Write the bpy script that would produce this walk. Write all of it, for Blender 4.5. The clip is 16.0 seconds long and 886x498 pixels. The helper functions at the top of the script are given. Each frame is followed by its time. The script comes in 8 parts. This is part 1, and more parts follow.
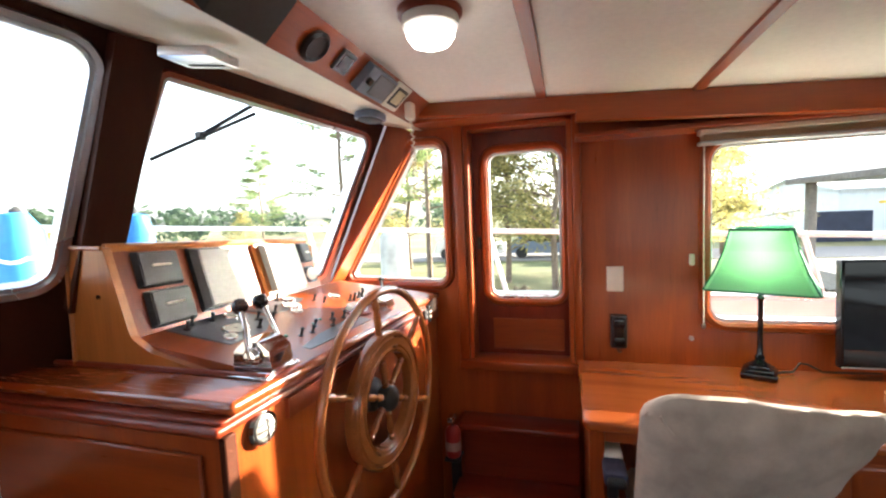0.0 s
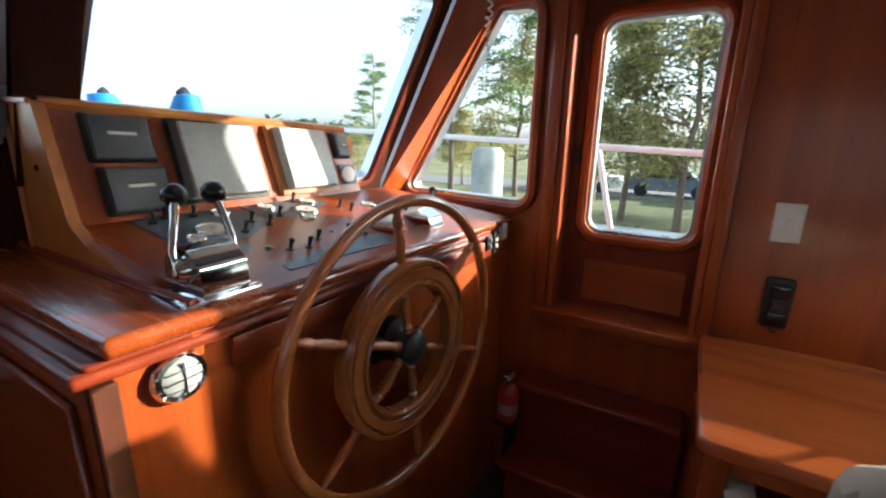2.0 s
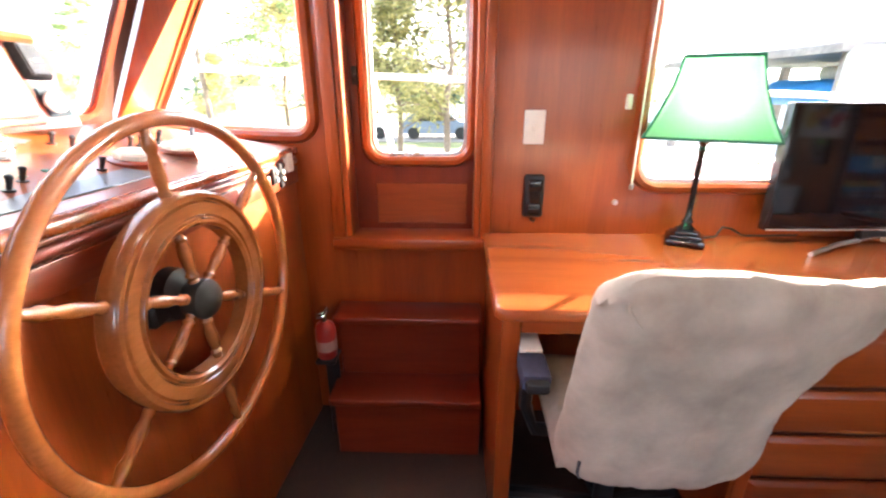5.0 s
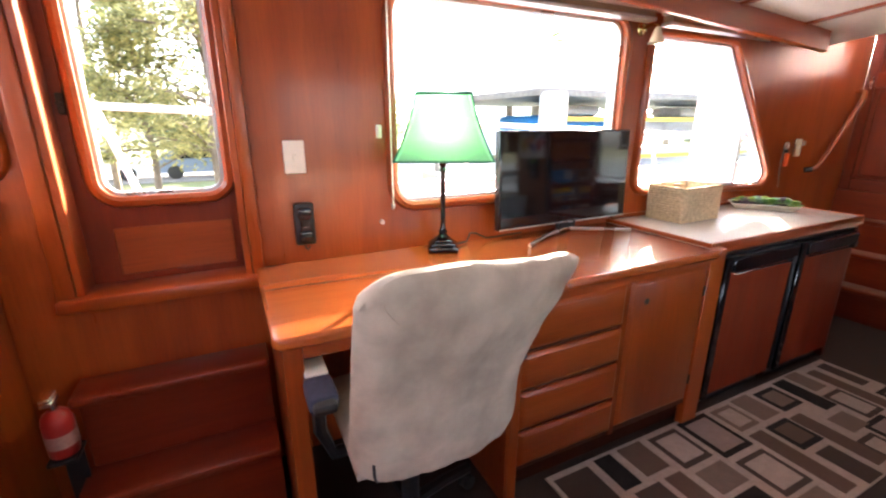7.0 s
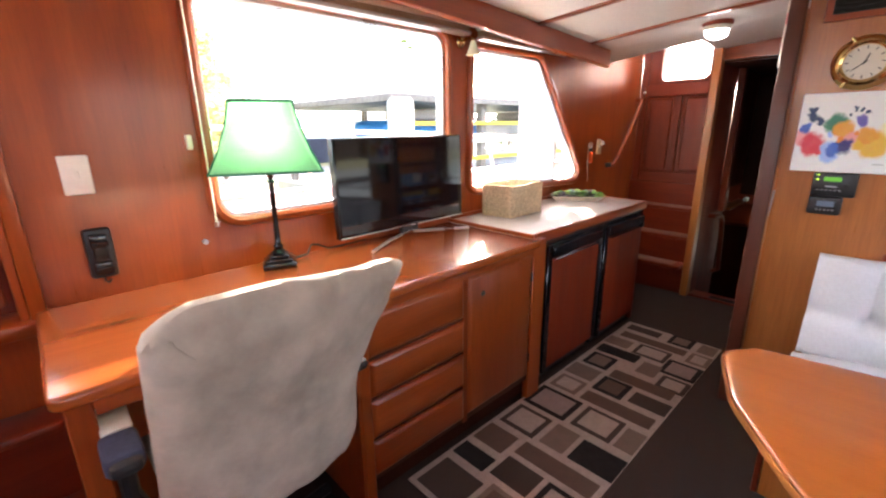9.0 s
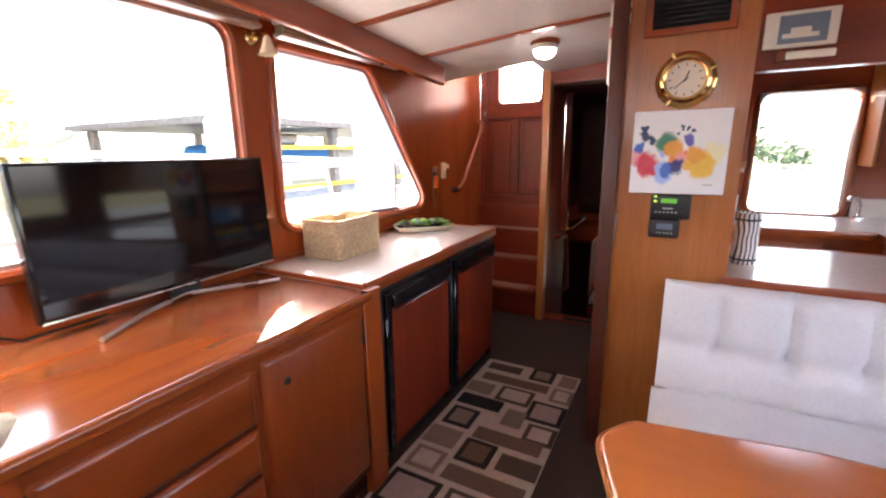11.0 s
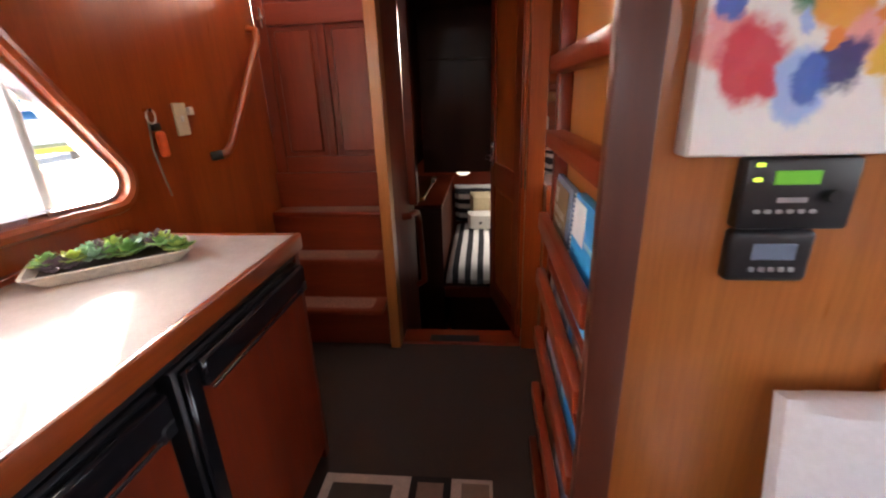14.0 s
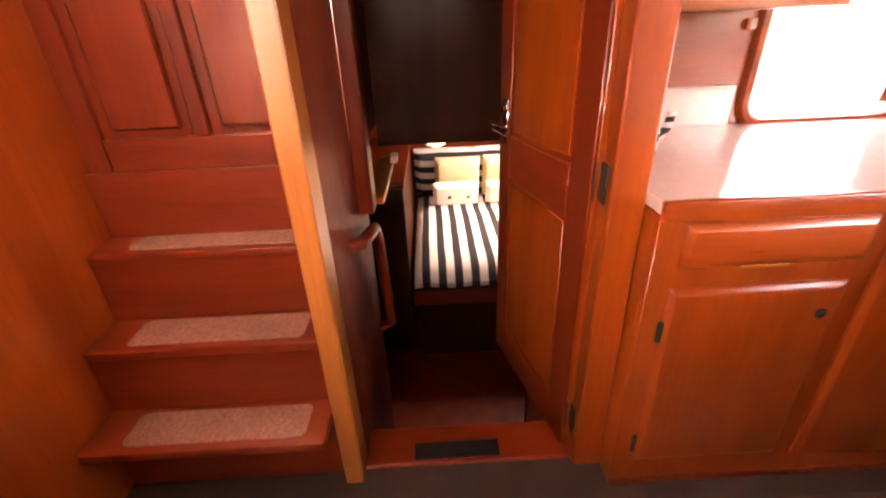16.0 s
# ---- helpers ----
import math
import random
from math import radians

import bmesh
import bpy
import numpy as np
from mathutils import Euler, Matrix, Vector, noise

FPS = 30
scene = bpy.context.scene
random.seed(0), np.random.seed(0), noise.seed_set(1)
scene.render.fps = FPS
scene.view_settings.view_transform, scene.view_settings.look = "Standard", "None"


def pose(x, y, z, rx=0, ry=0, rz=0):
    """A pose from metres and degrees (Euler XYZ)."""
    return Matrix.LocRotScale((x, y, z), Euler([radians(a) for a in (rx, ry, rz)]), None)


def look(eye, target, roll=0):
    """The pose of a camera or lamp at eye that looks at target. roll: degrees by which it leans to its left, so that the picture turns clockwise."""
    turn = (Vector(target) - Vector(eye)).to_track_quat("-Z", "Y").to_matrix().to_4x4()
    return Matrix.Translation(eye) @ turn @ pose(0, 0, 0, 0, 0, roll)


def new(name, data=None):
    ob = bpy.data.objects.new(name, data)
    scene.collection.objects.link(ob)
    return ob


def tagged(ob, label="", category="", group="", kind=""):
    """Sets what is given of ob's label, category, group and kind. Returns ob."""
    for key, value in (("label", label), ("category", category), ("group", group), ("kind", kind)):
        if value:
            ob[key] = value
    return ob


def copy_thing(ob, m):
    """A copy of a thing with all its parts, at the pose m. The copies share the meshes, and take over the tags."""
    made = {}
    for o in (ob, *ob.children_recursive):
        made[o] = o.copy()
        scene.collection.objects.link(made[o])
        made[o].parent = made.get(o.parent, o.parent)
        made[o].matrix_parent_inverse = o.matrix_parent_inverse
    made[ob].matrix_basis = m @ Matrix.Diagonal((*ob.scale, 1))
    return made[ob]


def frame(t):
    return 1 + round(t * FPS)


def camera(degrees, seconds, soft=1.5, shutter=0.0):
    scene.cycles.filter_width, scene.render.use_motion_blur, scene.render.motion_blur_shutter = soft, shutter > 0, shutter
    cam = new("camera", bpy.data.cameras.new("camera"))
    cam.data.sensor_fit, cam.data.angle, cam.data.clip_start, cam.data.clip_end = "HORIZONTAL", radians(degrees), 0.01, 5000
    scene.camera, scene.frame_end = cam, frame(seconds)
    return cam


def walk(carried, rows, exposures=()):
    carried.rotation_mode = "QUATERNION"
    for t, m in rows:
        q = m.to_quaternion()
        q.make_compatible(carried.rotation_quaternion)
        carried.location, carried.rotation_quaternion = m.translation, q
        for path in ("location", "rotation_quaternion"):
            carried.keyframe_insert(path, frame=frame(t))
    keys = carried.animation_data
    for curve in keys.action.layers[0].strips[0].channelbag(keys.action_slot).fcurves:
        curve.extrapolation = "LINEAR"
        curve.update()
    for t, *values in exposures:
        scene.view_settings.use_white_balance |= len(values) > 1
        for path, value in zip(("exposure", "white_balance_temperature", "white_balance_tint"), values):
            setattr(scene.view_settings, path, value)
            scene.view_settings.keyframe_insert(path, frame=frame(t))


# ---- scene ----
cam = camera(91.8, 16.0, soft=2.2, shutter=0.3)
PATH = [
    (0, (1.154, 0.509, 1.485), (0.603, 2.425, 1.319), -2.5),
    (0.5, (1.131, 0.521, 1.475), (0.548, 2.43, 1.352), -2.9),
    (1, (1.103, 0.611, 1.442), (0.487, 2.473, 1.052), -2.1),
    (1.5, (1.183, 0.822, 1.399), (0.313, 2.572, 0.974), 2.4),
    (2, (1.12, 0.999, 1.375), (0.148, 2.674, 0.877), 1.2),
    (2.5, (1.035, 1.102, 1.346), (0.085, 2.736, 0.691), -2.2),
    (3, (1.061, 1.113, 1.325), (0.215, 2.754, 0.558), -3.0),
    (5.5, (1.11, 0.975, 1.272), (1.307, 2.86, 0.632), -0.0),
    (6, (1.129, 0.956, 1.261), (1.584, 2.822, 0.703), -0.4),
    (6.5, (1.152, 0.954, 1.266), (1.821, 2.751, 0.698), 0.1),
    (7, (1.163, 0.947, 1.275), (2.001, 2.674, 0.715), 0.0),
    (7.5, (1.173, 0.915, 1.278), (2.185, 2.561, 0.764), -0.1),
    (8, (1.18, 0.904, 1.28), (2.331, 2.456, 0.765), -0.2),
    (8.5, (1.208, 0.891, 1.285), (2.451, 2.363, 0.747), -0.2),
    (9, (1.259, 0.888, 1.286), (2.586, 2.282, 0.74), -0.7),
    (9.5, (1.354, 0.901, 1.285), (2.793, 2.172, 0.724), -1.5),
    (10, (1.482, 0.94, 1.283), (3.043, 2.07, 0.75), -2.3),
    (12.5, (2.17, 1.246, 1.229), (4.038, 1.746, 0.716), -1.8),
    (13, (2.4, 1.33, 1.219), (4.28, 1.615, 0.599), -3.2),
    (13.5, (2.69, 1.357, 1.201), (4.569, 1.589, 0.557), -0.3),
    (14, (2.947, 1.427, 1.183), (4.818, 1.618, 0.503), -2.0),
    (14.6, (3.227, 1.507, 1.18), (5.061, 1.646, 0.394), -2.6),
    (15, (3.445, 1.533, 1.141), (5.3, 1.643, 0.401), -1.7),
    (15.5, (3.702, 1.595, 1.106), (5.544, 1.600, 0.327), -0.7),
    (16, (3.971, 1.604, 1.115), (5.758, 1.575, 0.217), -2.5),
]
EXPOSURES = [(0, 3.0, 6000, 9), (0.5, 2.6, 5800, 8), (1.0, 2.15, 5700, 5), (2.0, 1.75, 5300, 1), (3.0, 1.6, 5100, 0), (5.5, 4.45, 6000, 15), (7, 3.9, 6000, 15), (8.5, 3.8, 6100, 16), (10, 3.85, 6100, 19),
             (12.5, 3.55, 6200, 22), (13.5, 3.5, 6200, 20), (14, 3.65, 6300, 20), (14.5, 4.1, 7000, 28), (15, 4.8, 7800, 37), (16, 5.4, 8800, 50)]
walk(cam, [(t, look(eye, target, roll)) for t, eye, target, roll in PATH], EXPOSURES)

# ---- light ----
SUN_AZ, SUN_EL = radians(42), radians(14.2)
world = bpy.data.worlds.new("sky")
scene.world = world
world.use_nodes = True
wn = world.node_tree.nodes
sky = wn.new("ShaderNodeTexSky")
sky.sky_type, sky.sun_disc, sky.sun_elevation = "NISHITA", False, SUN_EL
sky.sun_rotation = radians(90) - SUN_AZ
sky.air_density, sky.dust_density, sky.ozone_density = 1.0, 2.5, 1.0
haze = wn.new("ShaderNodeHueSaturation")
haze.inputs["Saturation"].default_value, haze.inputs["Value"].default_value = 0.4, 1.15
world.node_tree.links.new(sky.outputs["Color"], haze.inputs["Color"])
world.node_tree.links.new(haze.outputs["Color"], wn["Background"].inputs["Color"])
wn["Background"].inputs["Strength"].default_value = 0.14
sun = new("sun", bpy.data.lights.new("sun", "SUN"))
sun.data.energy, sun.data.angle, sun.data.color = 5.0, radians(0.6), (1.0, 0.84, 0.62)
sun_way = Vector((math.cos(SUN_AZ) * math.cos(SUN_EL), math.sin(SUN_AZ) * math.cos(SUN_EL), math.sin(SUN_EL)))
sun.matrix_world = look(sun_way * 20, (0, 0, 0))


def area(name, at, target, w, h, watts, colour=(1, 1, 1)):
    ob = new(name, bpy.data.lights.new(name, "AREA"))
    ob.data.shape, ob.data.size, ob.data.size_y, ob.data.energy, ob.data.color = "RECTANGLE", w, h, watts, colour
    ob.matrix_world = look(at, target)
    return ob



# ---- materials ----
def nodes_of(name):
    m = bpy.data.materials.new(name)
    m.use_nodes = True
    return m, m.node_tree.nodes, m.node_tree.links, m.node_tree.nodes["Principled BSDF"]


def noise_node(n, l, co, scale, detail=4.0, rough=0.55, dist=0.0, stretch=(1, 1, 1)):
    mp = n.new("ShaderNodeMapping")
    mp.inputs["Scale"].default_value = stretch
    l.new(co, mp.inputs["Vector"])
    t = n.new("ShaderNodeTexNoise")
    t.inputs["Scale"].default_value, t.inputs["Detail"].default_value = scale, detail
    t.inputs["Roughness"].default_value, t.inputs["Distortion"].default_value = rough, dist
    l.new(mp.outputs["Vector"], t.inputs["Vector"])
    return t


def ramp(n, l, fac, stops):
    r = n.new("ShaderNodeValToRGB")
    e = r.color_ramp.elements
    while len(e) < len(stops):
        e.new(0.5)
    for k, (p, c) in zip(e, stops):
        k.position, k.color = p, (*c, 1)
    l.new(fac, r.inputs["Fac"])
    return r


def mixc(n, l, mode, fac, a, b):
    x = n.new("ShaderNodeMix")
    x.data_type, x.blend_type = "RGBA", mode
    for key, val in ((0, fac), (6, a), (7, b)):
        if isinstance(val, (int, float)):
            x.inputs[key].default_value = val
        elif isinstance(val, tuple):
            x.inputs[key].default_value = (*val, 1)
        else:
            l.new(val, x.inputs[key])
    return x.outputs[2]


def bump(n, l, bs, height, strength, dist=0.002):
    b = n.new("ShaderNodeBump")
    b.inputs["Strength"].default_value, b.inputs["Distance"].default_value = strength, dist
    l.new(height, b.inputs["Height"])
    l.new(b.outputs["Normal"], bs.inputs["Normal"])


def wood(name, dark, light, axis="z", rough=0.3, coat=0.4, knots=0.35, grain=0.55):
    """Varnished timber with the grain along one axis."""
    m, n, l, bs = nodes_of(name)
    co = n.new("ShaderNodeTexCoord").outputs["Object"]
    info = n.new("ShaderNodeObjectInfo")
    off = n.new("ShaderNodeVectorMath")
    off.operation = "SCALE"
    off.inputs[0].default_value = (3.1, 1.7, 2.3)
    l.new(info.outputs["Random"], off.inputs["Scale"])
    add = n.new("ShaderNodeVectorMath")
    l.new(co, add.inputs[0])
    l.new(off.outputs["Vector"], add.inputs[1])
    co = add.outputs["Vector"]
    s = {"x": (0.06, 1, 1), "y": (1, 0.06, 1), "z": (1, 1, 0.06)}[axis]
    fine = noise_node(n, l, co, 130, 3, 0.6, 0.2, s)
    broad = noise_node(n, l, co, 11, 4, 0.5, 0.4, tuple(max(v, 0.09) for v in s))
    blotch = noise_node(n, l, co, 2.2, 3, 0.5, 0.4)
    a = ramp(n, l, broad.outputs["Fac"], [(0.2, dark), (0.5, tuple((p + q) / 2 for p, q in zip(dark, light))), (0.85, light)])
    f = ramp(n, l, fine.outputs["Fac"], [(0.3, (0.72, 0.7, 0.68)), (0.6, (1, 1, 1))])
    c = mixc(n, l, "MULTIPLY", grain, a.outputs["Color"], f.outputs["Color"])
    b = ramp(n, l, blotch.outputs["Fac"], [(0.15, (0.78, 0.76, 0.74)), (0.85, (1.0, 1.0, 1.0))])
    c = mixc(n, l, "MULTIPLY", knots, c, b.outputs["Color"])
    tint = n.new("ShaderNodeMapRange")
    tint.inputs["To Min"].default_value, tint.inputs["To Max"].default_value = 0.88, 1.1
    l.new(info.outputs["Random"], tint.inputs["Value"])
    hs = n.new("ShaderNodeHueSaturation")
    l.new(c, hs.inputs["Color"])
    l.new(tint.outputs["Result"], hs.inputs["Value"])
    l.new(hs.outputs["Color"], bs.inputs["Base Color"])
    r = ramp(n, l, fine.outputs["Fac"], [(0.1, (rough * (1 - 0.36 * grain),) * 3), (0.9, (rough * (1 + 0.64 * grain),) * 3)])
    l.new(r.outputs["Color"], bs.inputs["Roughness"])
    bs.inputs["Coat Weight"].default_value, bs.inputs["Coat Roughness"].default_value = coat, 0.16
    bump(n, l, bs, fine.outputs["Fac"], 0.22 * grain, 0.0008)
    return m


def plain(name, c, rough=0.5, metal=0.0, var=0.12, scale=30, bumpy=0.05, coat=0.0, dist=0.001):
    """A surface with fine and broad variation."""
    m, n, l, bs = nodes_of(name)
    co = n.new("ShaderNodeTexCoord").outputs["Object"]
    a = noise_node(n, l, co, scale, 5, 0.6)
    b = noise_node(n, l, co, scale * 0.12, 3, 0.5)
    lo, hi = tuple(v * (1 - var) for v in c), tuple(min(1, v * (1 + var)) for v in c)
    ca = ramp(n, l, a.outputs["Fac"], [(0.3, lo), (0.7, hi)])
    cb = ramp(n, l, b.outputs["Fac"], [(0.3, (1 - var,) * 3), (0.7, (1, 1, 1))])
    l.new(mixc(n, l, "MULTIPLY", 1.0, ca.outputs["Color"], cb.outputs["Color"]), bs.inputs["Base Color"])
    r = ramp(n, l, b.outputs["Fac"], [(0.3, (rough * 0.85,) * 3), (0.7, (min(1, rough * 1.2),) * 3)])
    l.new(r.outputs["Color"], bs.inputs["Roughness"])
    bs.inputs["Metallic"].default_value = metal
    bs.inputs["Coat Weight"].default_value = coat
    if bumpy:
        bump(n, l, bs, a.outputs["Fac"], bumpy, dist)
    return m


def glowing(name, c, strength, rough=0.4):
    m, n, l, bs = nodes_of(name)
    bs.inputs["Base Color"].default_value = (*c, 1)
    bs.inputs["Roughness"].default_value = rough
    bs.inputs["Emission Color"].default_value = (*c, 1)
    bs.inputs["Emission Strength"].default_value = strength
    return m


TEAK_D, TEAK_L = (0.22, 0.033, 0.004), (0.42, 0.084, 0.010)
teak_z = wood("teak_upright_grain", TEAK_D, TEAK_L, "z")
teak_x = wood("teak_long_grain", TEAK_D, TEAK_L, "x")
teak_y = wood("teak_cross_grain", TEAK_D, TEAK_L, "y")
desk_wood = wood("polished_desk_teak", (0.27, 0.055, 0.010), (0.46, 0.115, 0.023), "x", 0.2, 0.6, 0.35, 0.35)
helm_top = wood("polished_helm_teak", TEAK_D, TEAK_L, "x", 0.24, 0.9)
red_z = wood("red_mahogany_upright", (0.13, 0.016, 0.005), (0.26, 0.038, 0.009), "z", 0.32, 0.18)
red_x = wood("red_mahogany_long", (0.13, 0.016, 0.005), (0.26, 0.038, 0.009), "x", 0.32, 0.18)
rack_z = wood("stained_mahogany_and_gap_shade", (0.055, 0.012, 0.005), (0.11, 0.025, 0.009), "z", 0.42, 0.12)
red_y = wood("red_mahogany_cross", (0.14, 0.018, 0.005), (0.28, 0.042, 0.010), "y", 0.32, 0.18)
for m_ in (red_z, red_x, red_y):
    m_.node_tree.nodes["Principled BSDF"].inputs["Specular IOR Level"].default_value = 0.35
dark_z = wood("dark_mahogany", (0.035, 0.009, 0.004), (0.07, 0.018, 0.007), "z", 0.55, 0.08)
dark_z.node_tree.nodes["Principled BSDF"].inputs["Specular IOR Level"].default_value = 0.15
tan_z = wood("tan_teak_upright", (0.40, 0.128, 0.024), (0.54, 0.19, 0.040), "z", 0.3)
tan_y = wood("tan_teak_cross", (0.40, 0.128, 0.024), (0.54, 0.19, 0.040), "y", 0.3)
varnish = wood("varnished_wheel_wood", (0.26, 0.075, 0.018), (0.46, 0.16, 0.045), "y", 0.2, 0.7, 0.3)
hatch_m, bn_, bl_, bb_ = nodes_of("translucent_hatch")
bb_.inputs["Base Color"].default_value = (0.78, 0.74, 0.66, 1)
bb_.inputs["Roughness"].default_value = 0.8
bt_ = bn_.new("ShaderNodeBsdfTranslucent")
bt_.inputs["Color"].default_value = (0.85, 0.80, 0.70, 1)
bx_ = bn_.new("ShaderNodeMixShader")
bx_.inputs[0].default_value = 0.6
bl_.new(bb_.outputs[0], bx_.inputs[1])
bl_.new(bt_.outputs[0], bx_.inputs[2])
bl_.new(bx_.outputs[0], bn_["Material Output"].inputs["Surface"])
white_vinyl = plain("white_headliner_vinyl", (0.74, 0.70, 0.66), 0.6, 0, 0.05, 60, 0.06)
cream_panel = plain("cream_soffit_panel", (0.80, 0.72, 0.58), 0.35, 0, 0.05, 20, 0.02)
carpet = plain("dark_brown_carpet", (0.066, 0.042, 0.033), 0.95, 0, 0.3, 220, 0.5, 0, 0.004)
laminate = plain("pale_speckled_laminate", (0.74, 0.66, 0.60), 0.18, 0, 0.07, 260, 0.01, 0.3)
leather = plain("white_tufted_leather", (0.74, 0.73, 0.76), 0.45, 0, 0.05, 90, 0.12)
suede = plain("beige_suede_cover", (0.54, 0.45, 0.355), 0.9, 0, 0.24, 8, 0.35, 0, 0.004)
black_plastic = plain("black_plastic", (0.014, 0.014, 0.016), 0.38, 0, 0.2, 80, 0.03)
black_gloss = plain("black_gloss_trim", (0.010, 0.010, 0.012), 0.12, 0, 0.1, 40, 0.0)
chrome = plain("polished_chrome", (0.75, 0.75, 0.76), 0.08, 1.0, 0.03, 40, 0.0)
alu = plain("brushed_aluminium", (0.62, 0.63, 0.65), 0.3, 1.0, 0.05, 60, 0.02)
brass = plain("polished_brass", (0.80, 0.58, 0.24), 0.16, 1.0, 0.08, 40, 0.02)
bronze = plain("dull_bronze", (0.030, 0.026, 0.020), 0.55, 0.1, 0.2, 60, 0.05)
white_plastic = plain("white_plastic", (0.78, 0.74, 0.66), 0.4, 0, 0.04, 40, 0.01)
white_paint = plain("white_gelcoat", (0.80, 0.80, 0.79), 0.3, 0, 0.04, 10, 0.01)
grey_cover = plain("dark_grey_instrument_cover", (0.060, 0.062, 0.068), 0.5, 0, 0.15, 120, 0.05)
silver_cover = plain("silver_grey_instrument_cover", (0.30, 0.30, 0.29), 0.4, 0, 0.08, 80, 0.03)
steel_grey = plain("grey_instrument_plate", (0.16, 0.17, 0.19), 0.35, 0.4, 0.1, 80, 0.02)
rubber = plain("black_rubber", (0.02, 0.02, 0.02), 0.7, 0, 0.2, 60, 0.05)
satin_z = wood("satin_mahogany_upright", (0.15, 0.022, 0.006), (0.28, 0.045, 0.011), "z", 0.55, 0.08)
fridge_wood = wood("satin_dark_mahogany", (0.16, 0.020, 0.005), (0.29, 0.040, 0.008), "z", 0.5, 0.05)
fridge_wood.node_tree.nodes["Principled BSDF"].inputs["Specular IOR Level"].default_value = 0.25
red_paint = plain("red_extinguisher_paint", (0.30, 0.014, 0.010), 0.35, 0, 0.1, 30, 0.01)

glass = bpy.data.materials.new("window_glass")
glass.use_nodes = True
gn = glass.node_tree.nodes
gb = gn["Principled BSDF"]
gb.inputs["Base Color"].default_value = (0.96, 0.98, 0.97, 1)
gb.inputs["Transmission Weight"].default_value = 1.0
gb.inputs["Roughness"].default_value = 0.0
gb.inputs["IOR"].default_value = 1.05


# ---- mesh tools ----
def box(x0, x1, y0, y1, z0, z1, bev=0.003, seg=1):
    bm = bmesh.new()
    m = Matrix.LocRotScale(((x0 + x1) / 2, (y0 + y1) / 2, (z0 + z1) / 2), None, (abs(x1 - x0), abs(y1 - y0), abs(z1 - z0)))
    bmesh.ops.create_cube(bm, size=1, matrix=m)
    if bev:
        b = min(bev, 0.45 * min(abs(x1 - x0), abs(y1 - y0), abs(z1 - z0)))
        bmesh.ops.bevel(bm, geom=bm.edges[:], offset=b, segments=seg, affect="EDGES", profile=0.5)
    return bm


def join(*bms):
    out = bms[0]
    for b in bms[1:]:
        me = bpy.data.meshes.new("tmp")
        b.to_mesh(me)
        out.from_mesh(me)
        bpy.data.meshes.remove(me)
        b.free()
    return out


def turned(bm, m):
    bmesh.ops.transform(bm, matrix=m, verts=bm.verts)
    return bm


def axis_matrix(origin, way):
    """A frame at origin whose z points along way."""
    return Matrix.Translation(origin) @ Vector(way).to_track_quat("Z", "Y").to_matrix().to_4x4()


def lathe(profile, origin=(0, 0, 0), way=(0, 0, 1), seg=20):
    """Turns (radius, height) pairs about an axis."""
    bm = bmesh.new()
    rings = []
    for r, h in profile:
        if r < 1e-5:
            rings.append([bm.verts.new((0, 0, h))])
        else:
            rings.append([bm.verts.new((r * math.cos(2 * math.pi * i / seg), r * math.sin(2 * math.pi * i / seg), h)) for i in range(seg)])
    for a, b in zip(rings, rings[1:]):
        for i in range(seg):
            j = (i + 1) % seg
            if len(a) == 1 and len(b) > 1:
                bm.faces.new((a[0], b[j], b[i]))
            elif len(b) == 1 and len(a) > 1:
                bm.faces.new((a[i], a[j], b[0]))
            elif len(a) > 1:
                bm.faces.new((a[i], a[j], b[j], b[i]))
    for ring, flip in ((rings[0], True), (rings[-1], False)):
        if len(ring) > 1:
            bm.faces.new(ring[::-1] if flip else ring)
    bmesh.ops.recalc_face_normals(bm, faces=bm.faces)
    return turned(bm, axis_matrix(origin, way))


def rod(a, b, r, seg=12, r2=None):
    a, b = Vector(a), Vector(b)
    return lathe([(r, 0), (r if r2 is None else r2, (b - a).length)], a, b - a, seg)


def tube(points, r, seg=10, closed=False):
    """A round bar along points."""
    pts = [Vector(p) for p in points]
    n = len(pts)
    bm, rings, side = bmesh.new(), [], None
    for i, p in enumerate(pts):
        a, b = (pts[i - 1], pts[(i + 1) % n]) if closed else (pts[max(i - 1, 0)], pts[min(i + 1, n - 1)])
        t = (b - a).normalized()
        if side is None:
            side = t.orthogonal().normalized()
        side = (side - t * side.dot(t)).normalized()
        up = t.cross(side)
        rings.append([bm.verts.new(p + (side * math.cos(2 * math.pi * k / seg) + up * math.sin(2 * math.pi * k / seg)) * r) for k in range(seg)])
    for i in range(n if closed else n - 1):
        a, b = rings[i], rings[(i + 1) % n]
        for k in range(seg):
            bm.faces.new((a[k], a[(k + 1) % seg], b[(k + 1) % seg], b[k]))
    if not closed:
        bm.faces.new(rings[0][::-1])
        bm.faces.new(rings[-1])
    bmesh.ops.recalc_face_normals(bm, faces=bm.faces)
    return bm


